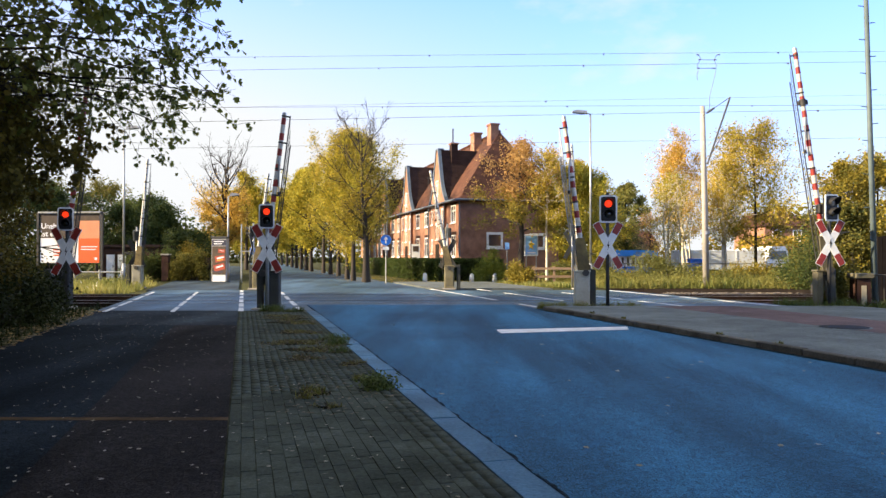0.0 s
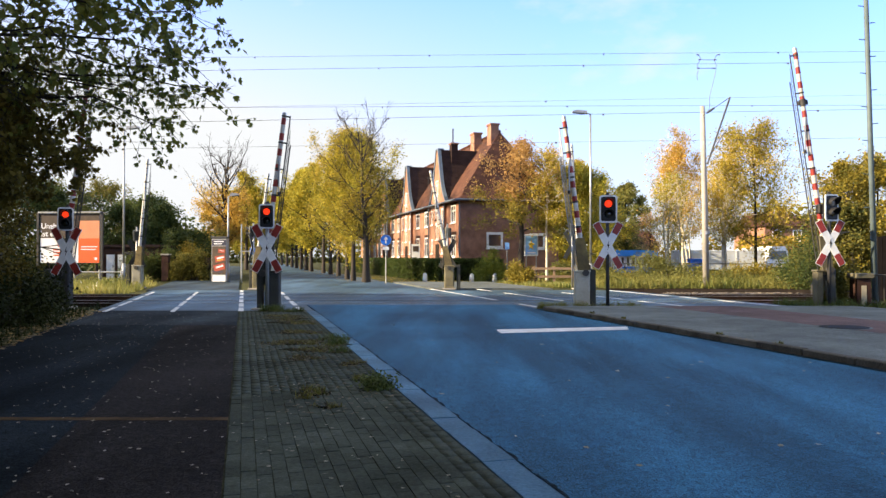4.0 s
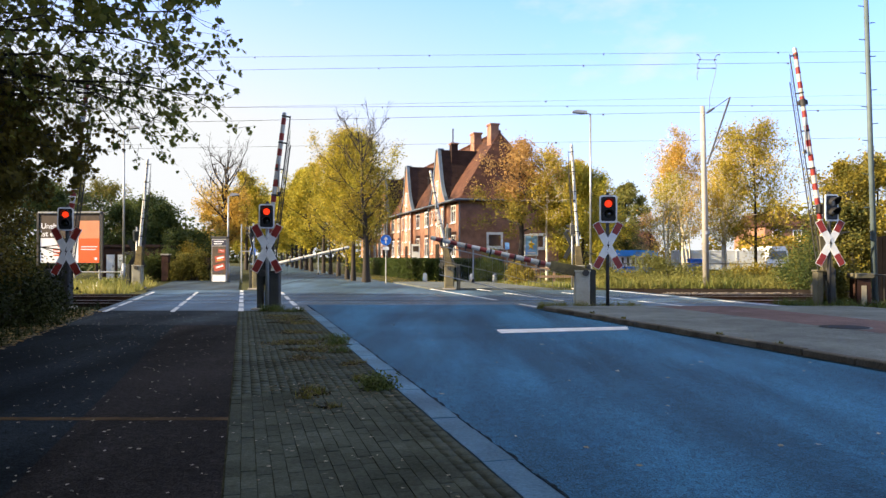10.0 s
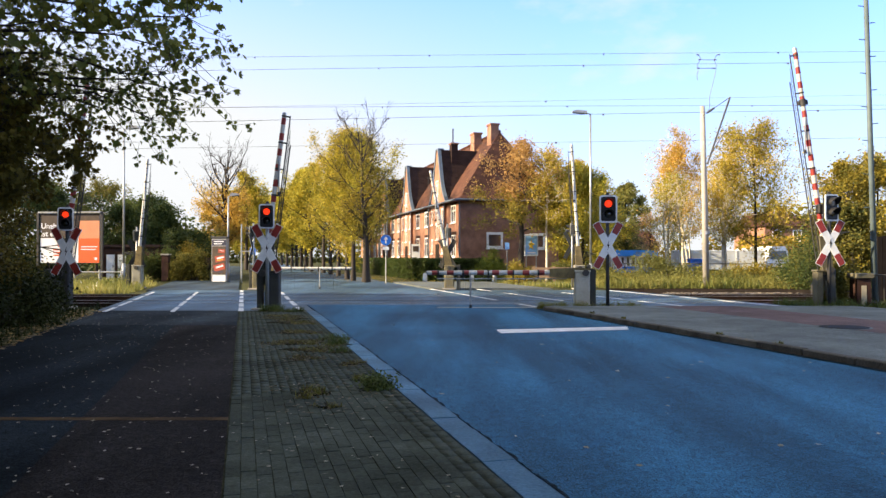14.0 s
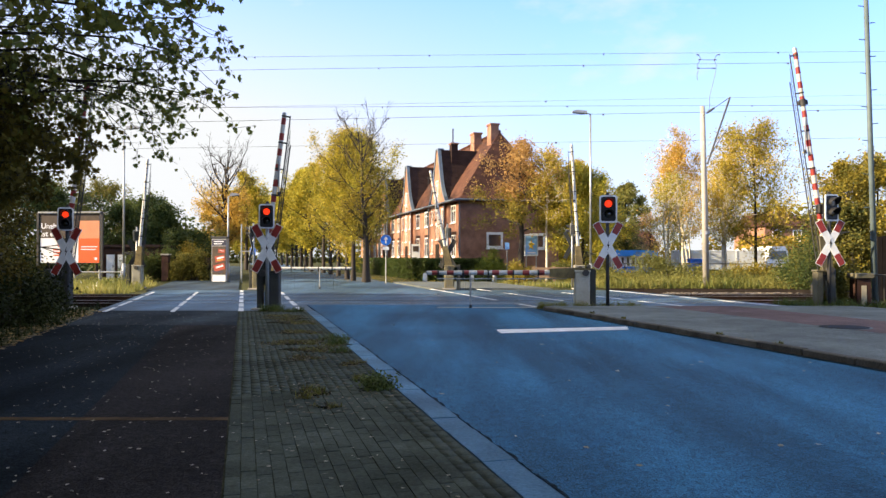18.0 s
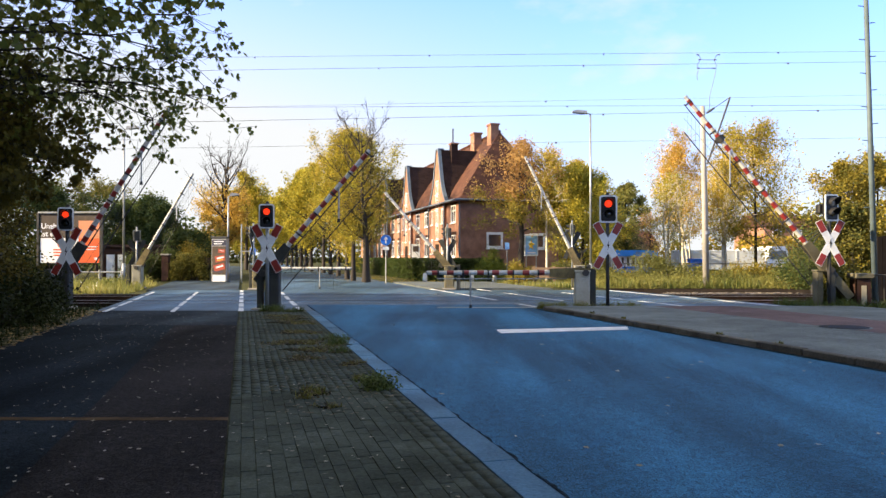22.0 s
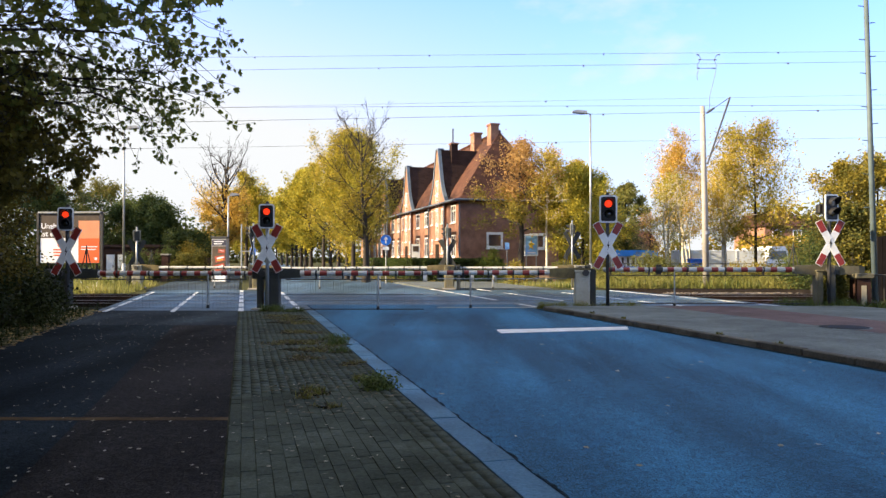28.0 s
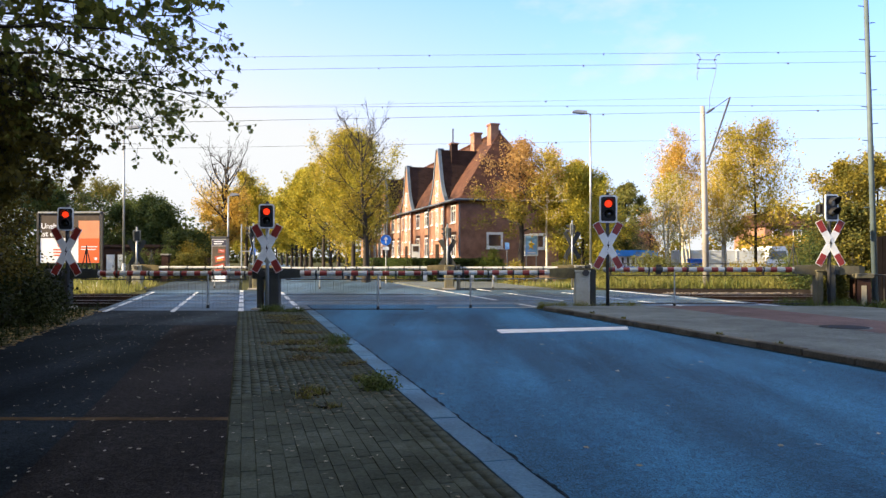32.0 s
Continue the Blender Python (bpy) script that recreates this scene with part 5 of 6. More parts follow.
for i, (x, y, rx, ry, h, mt, lab) in enumerate((
        (6.9, 44.0, 1.2, 0.8, 1.2, LEAF_WOOD, "yellow-green bush beside the wooden rail"), (4.15, 41.2, 0.75, 0.7, 1.15, LEAF_OLIVEGOLD, "straw-yellow shrub beside the footway"),
        (2.75, 45.2, 0.9, 0.7, 1.9, LEAF_FRESH, "round green bush before the gable"), (9.0, 43.4, 1.2, 0.9, 1.3, LEAF_WOOD, "green bush beside the yard"),
        (11.5, 41.5, 1.3, 0.9, 1.7, LEAF_WOOD, "green bush beside the yard"), (16.2, 41, 1.8, 1.0, 1.2, LEAF_OLIVEGOLD, "yellowing bush beside the railway"),
        (18.6, 39.5, 1.6, 1.1, 1.7, LEAF_OLIVE, "green bush beside the railway"), (17.6, 34.5, 1.1, 0.9, 2.0, LEAF_OLIVE, "tall green bush beside the railway"),
        (11.62, 22.7, 0.26, 0.2, 1.3, LEAF_OLIVE, "yellowing ivy-like bush behind the barrier"), (16.6, 35.6, 1.0, 0.8, 1.95, LEAF_WOOD, "green bush beside the railway"), (15.6, 32.5, 1.1, 0.8, 2.5, LEAF_GREEN, "tall green bush beside the railway"),
        (-18.55, 46.7, 1.1, 0.6, 2.9, LEAF_GREEN, "tall dark bush before the relay building"), (-17.4, 47.3, 0.95, 0.6, 3.1, LEAF_GREEN, "tall dark bush behind the brick pillar"), (-15.9, 48.2, 1.2, 0.8, 2.6, LEAF_TURNING, "yellowing bush beside the wooden fence"), (-15.0, 46.35, 0.7, 0.35, 2.3, LEAF_OLIVE, "olive bush before the wooden fence"), (-16.0, 46.45, 0.6, 0.35, 1.7, LEAF_OLIVE, "olive bush before the wooden fence"),
        (13.6, 41.5, 1.0, 0.8, 1.0, LEAF_WOOD, "weedy bush beside the railway"))):
    bush("bush", x, y, 130 + i, rx, ry, h, mt, 5500, 0.088, lab)

# woods and hedges far behind, that close the view
rng = np.random.default_rng(300)
for (x0, y0, x1, y1, h, n, lf, mt) in ((-90, 175, 40, 205, 9, 9000, 0.9, LEAF_OLIVE), (22, 64, 60, 74, 3.4, 13000, 0.36, LEAF_TURNING), (13, 86, 46, 94, 3.6, 8000, 0.42, LEAF_OLIVEGOLD), (40, 100, 110, 110, 9, 5000, 0.7, LEAF_YELLOWGREEN),
                                       (-80, 72, -24, 80, 8, 7000, 0.5, LEAF_GREEN), (-40, 40.5, -24, 46, 3.6, 6000, 0.22, LEAF_OLIVE)):
    u, hz = rng.random(n), rng.random(n) ** 1.3
    top = h * (0.72 + 0.28 * np.sin(u * 41 + 3 * np.sin(u * 17)))
    c = np.stack([x0 + (x1 - x0) * u, y0 + (y1 - y0) * u + rng.normal(0, 0.8, n), hz * top], 1)
    tagged(part("far_wood", leaf_mesh("far_wood", c, lf, rng), mt, label="belt of far trees and bushes closing the view"), category="trees", kind="stuff")

# ---- grass verges ----
def verge(name, xs, ys, n, h, seed, label, keep=None, mat=None):
    rng = np.random.default_rng(seed)
    p = np.stack([rng.uniform(*xs, n), rng.uniform(*ys, n), np.full(n, -0.06)], 1)
    if keep is not None:
        p = p[keep(p[:, 0], p[:, 1])]
    tuft = 0.5 + 0.5 * np.sin(p[:, 0] * 2.3 + 1.7 * np.sin(p[:, 1] * 1.9)) * np.sin(p[:, 0] * 0.71 + p[:, 1] * 1.3)
    p = p[rng.random(len(p)) < 0.35 + 0.65 * tuft]
    p[:, 2] -= 0.45 * h * (1 - 0.5 - 0.5 * np.sin(p[:, 0] * 3.1 + p[:, 1]) * np.sin(p[:, 0] * 1.3 - p[:, 1] * 0.6))
    tagged(part(name, blades(name, p, h, rng), mat or GRASS, label=label), category="grass", kind="stuff")


verge("grass", (-26, -11.5), (31, 41), 24000, 0.42, 1, "long sunlit grass on the far verge", lambda x, y: x < -4.6 - 0.2624 * y)
verge("grass", (5.5, 24), (36.0, 41.5), 42000, 0.54, 2, "long straw and green grass beside the rails", lambda x, y: (x > 16.8 - 0.2624 * y) & (x > 7.6))
verge("grass", (2.6, 7.5), (37, 43), 9000, 0.27, 3, "rough grass beside the footway", lambda x, y: x > 14.2 - 0.2624 * y)
verge("grass", (9.2, 14), (21.3, 23.4), 6000, 0.3, 4, "low grass at the foot of the barrier", lambda x, y: x > 16.2 - 0.2624 * y, LEAF_GREEN)
verge("grass", (-12.5, -6.5), (10, 22.5), 7000, 0.24, 5, "grass along the path edge, shade put into its colour", lambda x, y: (x < -4.0 - 0.2624 * y) & (x > -5.6 - 0.2624 * y), LEAF_SHADED)

rng = np.random.default_rng(515)
for (x0, x1, y0, y1, n, zt, mt, lab) in ((6.8, 24, 36.2, 41.5, 7000, 0.6, LEAF_OLIVE, "leafy yellowing weeds among the long grass"), (7.5, 24, 36.2, 41.5, 5000, 0.75, LEAF_WOOD, "leafy green weeds among the long grass"),
                                         (-24, -13.6, 33, 41, 2500, 0.4, LEAF_WOOD, "leafy yellowing weeds among the long grass")):
    spots = np.stack([rng.uniform(x0, x1, 90), rng.uniform(y0, y1, 90), rng.uniform(0.1, zt, 90)], 1)
    c = spots[rng.integers(0, 90, n)] + rng.normal(0, 1, (n, 3)) * np.array((0.28, 0.2, 0.13))
    c[:, 2] = np.abs(c[:, 2])
    c = c[(c[:, 0] > 17.0 - 0.2624 * c[:, 1]) | (c[:, 0] < -4.8 - 0.2624 * c[:, 1])]
    tagged(part("verge_weeds", leaf_mesh("verge_weeds", c, 0.085, rng), mt, label=lab), category="weeds", kind="stuff")
tree("hazel", -6.75, 9.9, 140, 4.1, 0.95, LEAF_HAZEL, 18000, 0.10, label="dark yellowing hazel overhanging the path edge", limbs=14, subs=6, bare=0.56, trunk_r=0.06, scatter=0.12)
# ---- overhanging maple boughs ----
maple = thing("maple", -8.75, 8.8, 0, 0, "large maple with dark green leaves overhanging the path", "tree")
part("trunk", tube_line("trunk", [(0, 0, -0.1), (0.1, 0, 2.2), (0.0, 0.1, 5.0), (0.2, 0, 8.0)], [0.27, 0.21, 0.15, 0.06], 9), BARK, maple, smooth=True)
BOUGHS = []
rngb = np.random.default_rng(77)
for i, (z0, ex, ey, ez, n) in enumerate((
        (3.3, 5.3, 0.3, 3.1, 460), (3.7, 5.6, -0.2, 3.85, 460), (4.1, 5.5, 0.5, 4.4, 520), (4.6, 5.2, -0.3, 4.9, 520), (3.0, 4.1, 0.6, 3.3, 400), (3.5, 4.6, -0.7, 3.9, 340),
        (4.0, 4.8, 1.0, 4.3, 340), (2.9, 3.5, 0.2, 2.9, 900), (4.4, 4.3, 0.3, 4.7, 400), (5.1, 4.8, 0.5, 5.4, 500), (3.3, 3.6, 1.2, 3.5, 360), (3.8, 3.7, -0.4, 4.2, 400), (3.4, 5.7, 0.1, 3.4, 380), (3.3, 5.3, 0.4, 3.35, 380),
        (2.7, 3.9, 0.4, 2.6, 1500), (2.8, 3.7, -0.2, 2.8, 1500), (2.6, 3.4, 0.7, 2.5, 1300), (2.9, 4.0, 0.2, 2.85, 1200), (2.6, 3.6, 0.1, 2.45, 1100), (3.1, 3.6, 0.5, 3.15, 1000), (2.6, 3.3, -0.3, 2.4, 900),
        (3.4, 5.0, 0.3, 3.4, 480), (3.5, 5.5, -0.1, 3.55, 420), (3.2, 4.6, 0.6, 3.3, 420), (3.4, 3.7, 0.3, 3.6, 220), (3.2, 3.9, -0.3, 3.35, 360), (4.6, 5.6, 0.2, 4.75, 420), (4.3, 5.75, -0.3, 4.5, 400))):
    start, end = np.array((0.05, 0, z0)), np.array((ex, ey, ez))
    limb, width, segs, spots = [start], [0.045], [], []
    for k in range(1, 10):
        f = k / 9
        q = start + (end - start) * f + np.array((0, 0, 0.3 * math.sin(f * math.pi))) + rngb.normal(0, 0.05, 3)
        limb.append(q)
        width.append(0.036 * (1 - f) + 0.006)
        if f > 0.3:
            for _ in range(6):
                tw = q + np.array((rngb.uniform(-0.1, 0.5), rngb.normal(0, 0.4), rngb.normal(0.0, 0.22)))
                bend = (q + tw) / 2 + rngb.normal(0, 0.035, 3)
                segs += [(q, bend, 0.005, 0.004), (bend, tw, 0.004, 0.003)]
                for _ in range(3):
                    t2 = tw + np.array((rngb.uniform(-0.12, 0.26), rngb.normal(0, 0.25), rngb.normal(-0.03, 0.11)))
                    segs.append((tw, t2, 0.003, 0.0018))
                    spots.append((tw, t2))
    bough = part("bough", tube_line("bough", np.array(limb) - start, width, 7), BARK, maple, m=Matrix.Translation(start))
    tagged(part("twig", tubes("twig", [(a - start, b - start, c, d) for a, b, c, d in segs], 4), BARK, bough), kind="stuff")
    thick = 0.25 + rngb.random(len(spots))
    big = ez > 3.75
    n = int(n * (0.98 if big else 1.3) * (0.55 if 3.2 < ez < 4.4 and ex < 5.2 else 1.0) * (1.45 if 13 < i < 21 else 1.0))
    pk = rngb.choice(len(spots), n, p=thick / thick.sum())
    a = np.array([s[0] for s in spots])[pk] - start
    b = np.array([s[1] for s in spots])[pk] - start
    c = a + (b - a) * rngb.uniform(0, 1.1, (n, 1)) + rngb.normal(0, 0.04, (n, 3))
    tagged(part("leaves", leaf_mesh("leaves", c, 0.092 if big else 0.06, rngb, 1.0, True), LEAF_HAZEL if 13 < i < 21 or 23 < i < 26 else LEAF_MAPLE, bough), kind="stuff")
    BOUGHS.append((bough, start))


# ---- beyond the rails, service path side ----
def writing(name, text, size, m, mat, parent, label=""):
    cu = bpy.data.curves.new(name, "FONT")
    cu.body, cu.size, cu.extrude, cu.offset = text, size, 0.003, 0.006
    ob = new(name, cu)
    me = bpy.data.meshes.new_from_object(ob.evaluated_get(bpy.context.evaluated_depsgraph_get()))
    bpy.data.objects.remove(ob)
    return part(name, me, mat, parent, label, m)


PRINT_ORANGE = material("print_orange", (0.72, 0.13, 0.035), (0.66, 0.11, 0.03), 1.5, 0.5, bump=0.05, local=True)
PRINT_SALMON = material("print_salmon", (0.72, 0.30, 0.16), (0.66, 0.24, 0.12), 1.5, 0.5, bump=0.05, local=True)
PRINT_BROWN = material("print_brown", (0.11, 0.08, 0.056), (0.05, 0.037, 0.028), 1.5, 0.5, bump=0.05, local=True)
PRINT_WHITE = material("print_white", (0.78, 0.79, 0.82), (0.74, 0.75, 0.78), 1.5, 0.5, bump=0.05, local=True)
PRINT_BRICK = material("print_brick_red", (0.42, 0.09, 0.05), (0.30, 0.06, 0.04), 2, 0.5, bump=0.05, local=True)
PRINT_BLUE = material("print_pale_blue", (0.28, 0.52, 0.82), (0.20, 0.42, 0.72), 2, 0.5, bump=0.05, local=True)
PRINT_YELLOW = material("print_yellow", (0.75, 0.50, 0.04), (0.66, 0.42, 0.03), 2, 0.5, bump=0.05, local=True)
PRINT_DARK = material("print_dark", (0.06, 0.06, 0.09), (0.04, 0.04, 0.06), 2, 0.5, bump=0.05, local=True)

board = thing("billboard", -21.15, 43.2, 0, -3, "large printed billboard on grey posts beside the railway", "billboard")
part("panel", box(-1.74, 1.74, 0.0, 0.08, 1.1, 3.92, 0.01), STEEL, board)
part("top_frame", box(-1.82, 1.82, -0.1, 0.14, 3.93, 4.02), STEEL, board)
for s in (-1, 1):
    part("post", box(s * 1.86 - 0.06, s * 1.86 + 0.06, -0.05, 0.07, -0.1, 4.0), DARKSTEEL, board)
part("print_area", box(-1.72, 0.5, -0.01, -0.003, 2.52, 3.9), PRINT_BROWN, board, "brown printed photograph")
part("print_area", box(-1.72, 0.5, -0.01, -0.003, 1.12, 2.515), PRINT_WHITE, board, "white printed field")
part("print_area", box(0.505, 1.72, -0.01, -0.003, 2.5, 3.5), PRINT_SALMON, board, "salmon printed field")
part("print_area", box(0.505, 1.72, -0.01, -0.003, 3.505, 3.9), PRINT_BROWN, board, "brown printed strip")
part("print_area", box(0.505, 1.72, -0.01, -0.003, 1.12, 2.495), PRINT_ORANGE, board, "orange printed field")
writing("printed_words", "Unabh", 0.43, pose(-1.68, -0.014, 3.06, 90), PRINT_WHITE, board)
writing("printed_words", "ist e", 0.43, pose(-1.68, -0.014, 2.62, 90), PRINT_WHITE, board)
for z, w in ((2.0, 0.95), (1.85, 0.85)):
    part("text_bar", box(0.65, 0.65 + w, -0.018, -0.012, z, z + 0.05), PRINT_WHITE, board)
part("emblem", box(1.45, 1.6, -0.018, -0.012, 1.28, 1.42), PRINT_WHITE, board)
for k in range(3):
    part("emblem", box(-0.95, -0.3 + 0.05 * k, -0.018, -0.012, 1.5 + 0.16 * k, 1.58 + 0.16 * k), PRINT_ORANGE, board)
part("emblem", rod((-0.6, -0.018, 2.12), (-0.6, -0.012, 2.12), 0.11, seg=14), PRINT_ORANGE, board)

shed = thing("brick_shed", -19.6, 47.5, 0, 0, "low dark brick relay building with pale doors", "shed")
part("wall", box(-1.6, 1.9, 0, 2.6, 0, 2.05), DARKBRICK, shed)
part("roof", box(-1.75, 2.05, -0.15, 2.75, 2.06, 2.22), DARKTILE, shed)
for dx in (-1.35, -0.65):
    d = part("door", box(dx, dx + 0.5, -0.05, -0.003, 0.05, 1.6), SIGNWHITE, shed, "pale blue-white metal door")
    part("handle", box(dx + 0.4, dx + 0.44, -0.09, -0.05, 0.8, 0.95), DARKSTEEL, d)
cab = thing("switch_cabinet", -17.95, 44.5, 0, 0, "small beige switch cabinet in the grass", "cabinet")
part("body", box(-0.24, 0.24, -0.15, 0.15, 0, 1.1, 0.015), BEIGE, cab)
part("door", box(-0.2, 0.2, -0.165, -0.152, 0.15, 1.02), BEIGE, cab)
part("lid", box(-0.27, 0.27, -0.18, 0.18, 1.105, 1.15), BEIGE, cab)
fence = thing("rail_fence", -19.4, 41.5, 0, 0, "grey two-post metal rail fence in the grass", "fence")
for x in (-0.65, 0.7, 1.9):
    part("post", rod((x, 0, -0.1), (x, 0, 0.75), 0.05, seg=8), STEEL, fence)
part("rail", rod((-0.65, 0, 0.62), (1.9, 0, 0.62), 0.04, seg=8), STEEL, fence)
pillar = thing("brick_pillar", -16.9, 46.5, 0, 0, "dark red brick gate pillar", "pillar")
part("shaft", box(-0.2, 0.2, -0.2, 0.2, 0, 1.55), DARKBRICK, pillar)
part("cap", box(-0.25, 0.25, -0.25, 0.25, 1.555, 1.65), CONCRETE, pillar)
wf = thing("wooden_fence", -16.6, 47.0, 0, 0, "tall dark wooden plank fence in shade", "fence")
for k in range(15):
    part("plank", box(0.15 * k, 0.15 * k + 0.135, 0, 0.025, 0.02, 1.45 + 0.05 * math.sin(k * 1.7)), DARKWOOD, wf)
for z in (0.4, 1.15):
    part("rail", box(0, 2.25, 0.026, 0.07, z, z + 0.09), DARKWOOD, wf)

ad = thing("advertising_pillar", -12.75, 43.6, 0, -8, "glazed advertising pillar with a food poster", "advertising pillar")
part("cabinet", box(-0.46, 0.46, -0.14, 0.14, 0.02, 2.5, 0.03), STEEL, ad)
part("cap", box(-0.5, 0.5, -0.17, 0.17, 2.505, 2.62, 0.02), DARKSTEEL, ad)
part("poster", box(-0.42, 0.42, -0.15, -0.143, 0.45, 2.05), PRINT_BROWN, ad, "brown food poster")
part("header", box(-0.42, 0.42, -0.15, -0.143, 2.1, 2.42), PRINT_DARK, ad, "dark printed header")
part("foot_panel", box(-0.38, 0.38, -0.15, -0.143, 0.05, 0.4), PRINT_WHITE, ad)
part("text_bar", box(-0.3, 0.3, -0.157, -0.151, 2.3, 2.35), PRINT_WHITE, ad)
part("text_bar", box(-0.3, 0.2, -0.157, -0.151, 2.17, 2.22), PRINT_WHITE, ad)
for x, z, w, h, a, mt in ((0.16, 1.78, 0.40, 0.22, 6, PRINT_BRICK), (0.16, 1.8, 0.24, 0.06, 6, PRINT_WHITE), (0.06, 1.36, 0.60, 0.34, -12, PRINT_BRICK), (0.08, 1.40, 0.42, 0.09, -12, PRINT_WHITE), (0.06, 1.28, 0.36, 0.05, -12, PRINT_YELLOW), (0.02, 0.86, 0.66, 0.36, -14, PRINT_BRICK), (0.05, 0.90, 0.44, 0.09, -14, PRINT_WHITE), (-0.05, 0.60, 0.60, 0.08, 4, PRINT_DARK)):
    part("printed_shape", box(-w / 2, w / 2, -0.157 - 0.002 * (w < 0.45), -0.151, -h / 2, h / 2), mt, ad, m=pose(x, 0, z, 0, a, 0))


def sign_post(x, y, h, r=0.03, label="", name="traffic_sign"):
    root = thing(name, x, y, 0, 0, label, "traffic sign")
    part("post", rod((0, 0, -0.05), (0, 0, h), r, seg=10), STEEL, root)
    return root


sp = sign_post(-12.0, 45.4, 3.4, 0.045, "slim grey post with small blue sign")
part("sign_plate", box(-0.05, 0.75, -0.05, -0.035, 1.75, 1.83), STEEL, sp)
part("sign_plate", box(0.5, 0.85, -0.06, -0.045, 1.6, 2.0), BLUE, sp)
sign_post(-11.9, 50, 2.4, 0.04, "slim grey post beside the service path")
sp = sign_post(-3.22, 43.0, 2.72, 0.03, "round blue sign with white upward arrow on a post")
part("disc", rod((0, -0.04, 2.4), (0, -0.055, 2.4), 0.3, seg=24), BLUE, sp)
part("rim", rod((0, -0.036, 2.4), (0, -0.045, 2.4), 0.315, seg=24), SIGNWHITE, sp)
part("arrow", prism([(-0.035, 2.2), (0.035, 2.2), (0.035, 2.42), (0.13, 2.42), (0, 2.6), (-0.13, 2.42), (-0.035, 2.42)], -0.062, -0.056, axis="y"), SIGNWHITE, sp)
part("extra_plate", box(-0.17, 0.17, -0.045, -0.035, 1.85, 2.02), SIGNWHITE, sp)
sp = sign_post(3.78, 45.0, 2.3, 0.03, "small blue sign on a slim post beside the footway")
part("sign_plate", box(-0.13, 0.13, -0.045, -0.035, 1.9, 2.3), PRINT_BLUE, sp)
sp = sign_post(-2.03, 56.5, 2.0, 0.04, "white notice board in the front garden", "notice_board")
part("panel", box(-0.3, 0.32, -0.06, -0.03, 1.35, 2.4), SIGNWHITE, sp)
part("picture", box(-0.2, 0.22, -0.07, -0.062, 1.85, 2.25), PRINT_BROWN, sp)
bol = thing("bollard", -1.04, 44.2, 0.03, 0, "short pale round-topped stone bollard", "bollard", "bollards of the footway")
part("shaft", rod((0, 0, -0.03), (0, 0, 0.36), 0.14, 0.125, 14), STONE, bol, smooth=True)
bm = bmesh.new()
bmesh.ops.create_uvsphere(bm, u_segments=14, v_segments=8, radius=0.125, matrix=Matrix.Translation((0, 0, 0.36)))
part("round_top", bm, STONE, bol, smooth=True)
for x, y in ((1.68, 44.6), (3.04, 44.8)):
    copy_thing(bol, pose(x, y, 0.0))
vit = thing("poster_case", 5.36, 46.3, 0, 0, "white-framed blue poster case with yellow figure", "poster case")
part("frame", box(-0.42, 0.42, -0.05, 0.07, 1.5, 2.82, 0.02), SIGNWHITE, vit)
part("poster", box(-0.34, 0.34, -0.058, -0.052, 1.6, 2.72), PRINT_BLUE, vit)
part("figure", prism([(-0.15, 1.85), (-0.02, 2.05), (0.12, 1.85), (0.08, 2.1), (0.2, 2.25), (0.05, 2.3), (0.0, 2.5), (-0.06, 2.3), (-0.2, 2.25), (-0.1, 2.1)], -0.066, -0.06, axis="y"), PRINT_YELLOW, vit)
part("text_bar", box(-0.25, 0.25, -0.066, -0.06, 1.66, 1.74), PRINT_WHITE, vit)
for x in (-0.3, 0.3):
    part("leg", rod((x, 0.02, -0.1), (x, 0.02, 1.55), 0.035, seg=8), STEEL, vit)
wr = thing("wooden_rail", 4.9, 42.2, 0, 0, "low brown wooden rail fence in the grass", "fence")
for x in (0.15, 1.25, 2.3):
    part("post", box(x - 0.06, x + 0.06, -0.06, 0.06, -0.1, 0.92), WOOD, wr)
for z in (0.30, 0.74):
    part("rail", box(0, 2.45, -0.1, -0.062, z, z + 0.13), WOOD, wr)
post = thing("wooden_post", 4.1, 41.6, 0, 0, "leaning pale wooden post in the grass", "post")
part("shaft", rod((0, 0, -0.1), (0.12, 0, 1.05), 0.08, seg=8), WOOD, post)

# ---- the yard behind the railway ----
SHINYBLUE = material("tarpaulin_blue", (0.05, 0.30, 0.85), (0.035, 0.24, 0.72), 1.2, 0.4, bump=0.2)
VANWHITE = material("van_white", (0.78, 0.79, 0.80), (0.72, 0.73, 0.74), 2, 0.3, bump=0.02)
TRAILER = material("trailer_grey", (0.70, 0.73, 0.74), (0.58, 0.62, 0.63), 1.2, 0.5, bump=0.1, stain=0.2)
stall = thing("market_trailer", 13.6, 55.5, 0, 0, "parked sales trailer with a bright blue roof", "trailer")
part("body", box(-1.1, 1.75, 0, 2.0, 0.35, 1.5), PRINT_WHITE, stall)
part("roof", prism([(-1.3, 1.5), (1.95, 1.5), (1.95, 1.72), (1.6, 1.95), (-1.0, 1.95), (-1.3, 1.72)], -0.25, 2.2, axis="y"), SHINYBLUE, stall, "bright blue roof")
part("skirt", box(-1.12, 1.77, -0.03, 0.0, 0.3, 0.75), BLUE, stall)
for k in range(7):
    part("panel", box(-1.0 + 0.4 * k, -0.85 + 0.4 * k, -0.02, -0.003, 0.8, 1.4), PRINT_BROWN, stall)
for x in (-0.6, 1.2):
    part("wheel", rod((x, 0.05, 0.3), (x, 0.3, 0.3), 0.3, seg=16), BLACK, stall)
tr = thing("box_trailer", 20.2, 56.5, 0, 0, "long pale grey box trailer parked in the yard", "trailer")
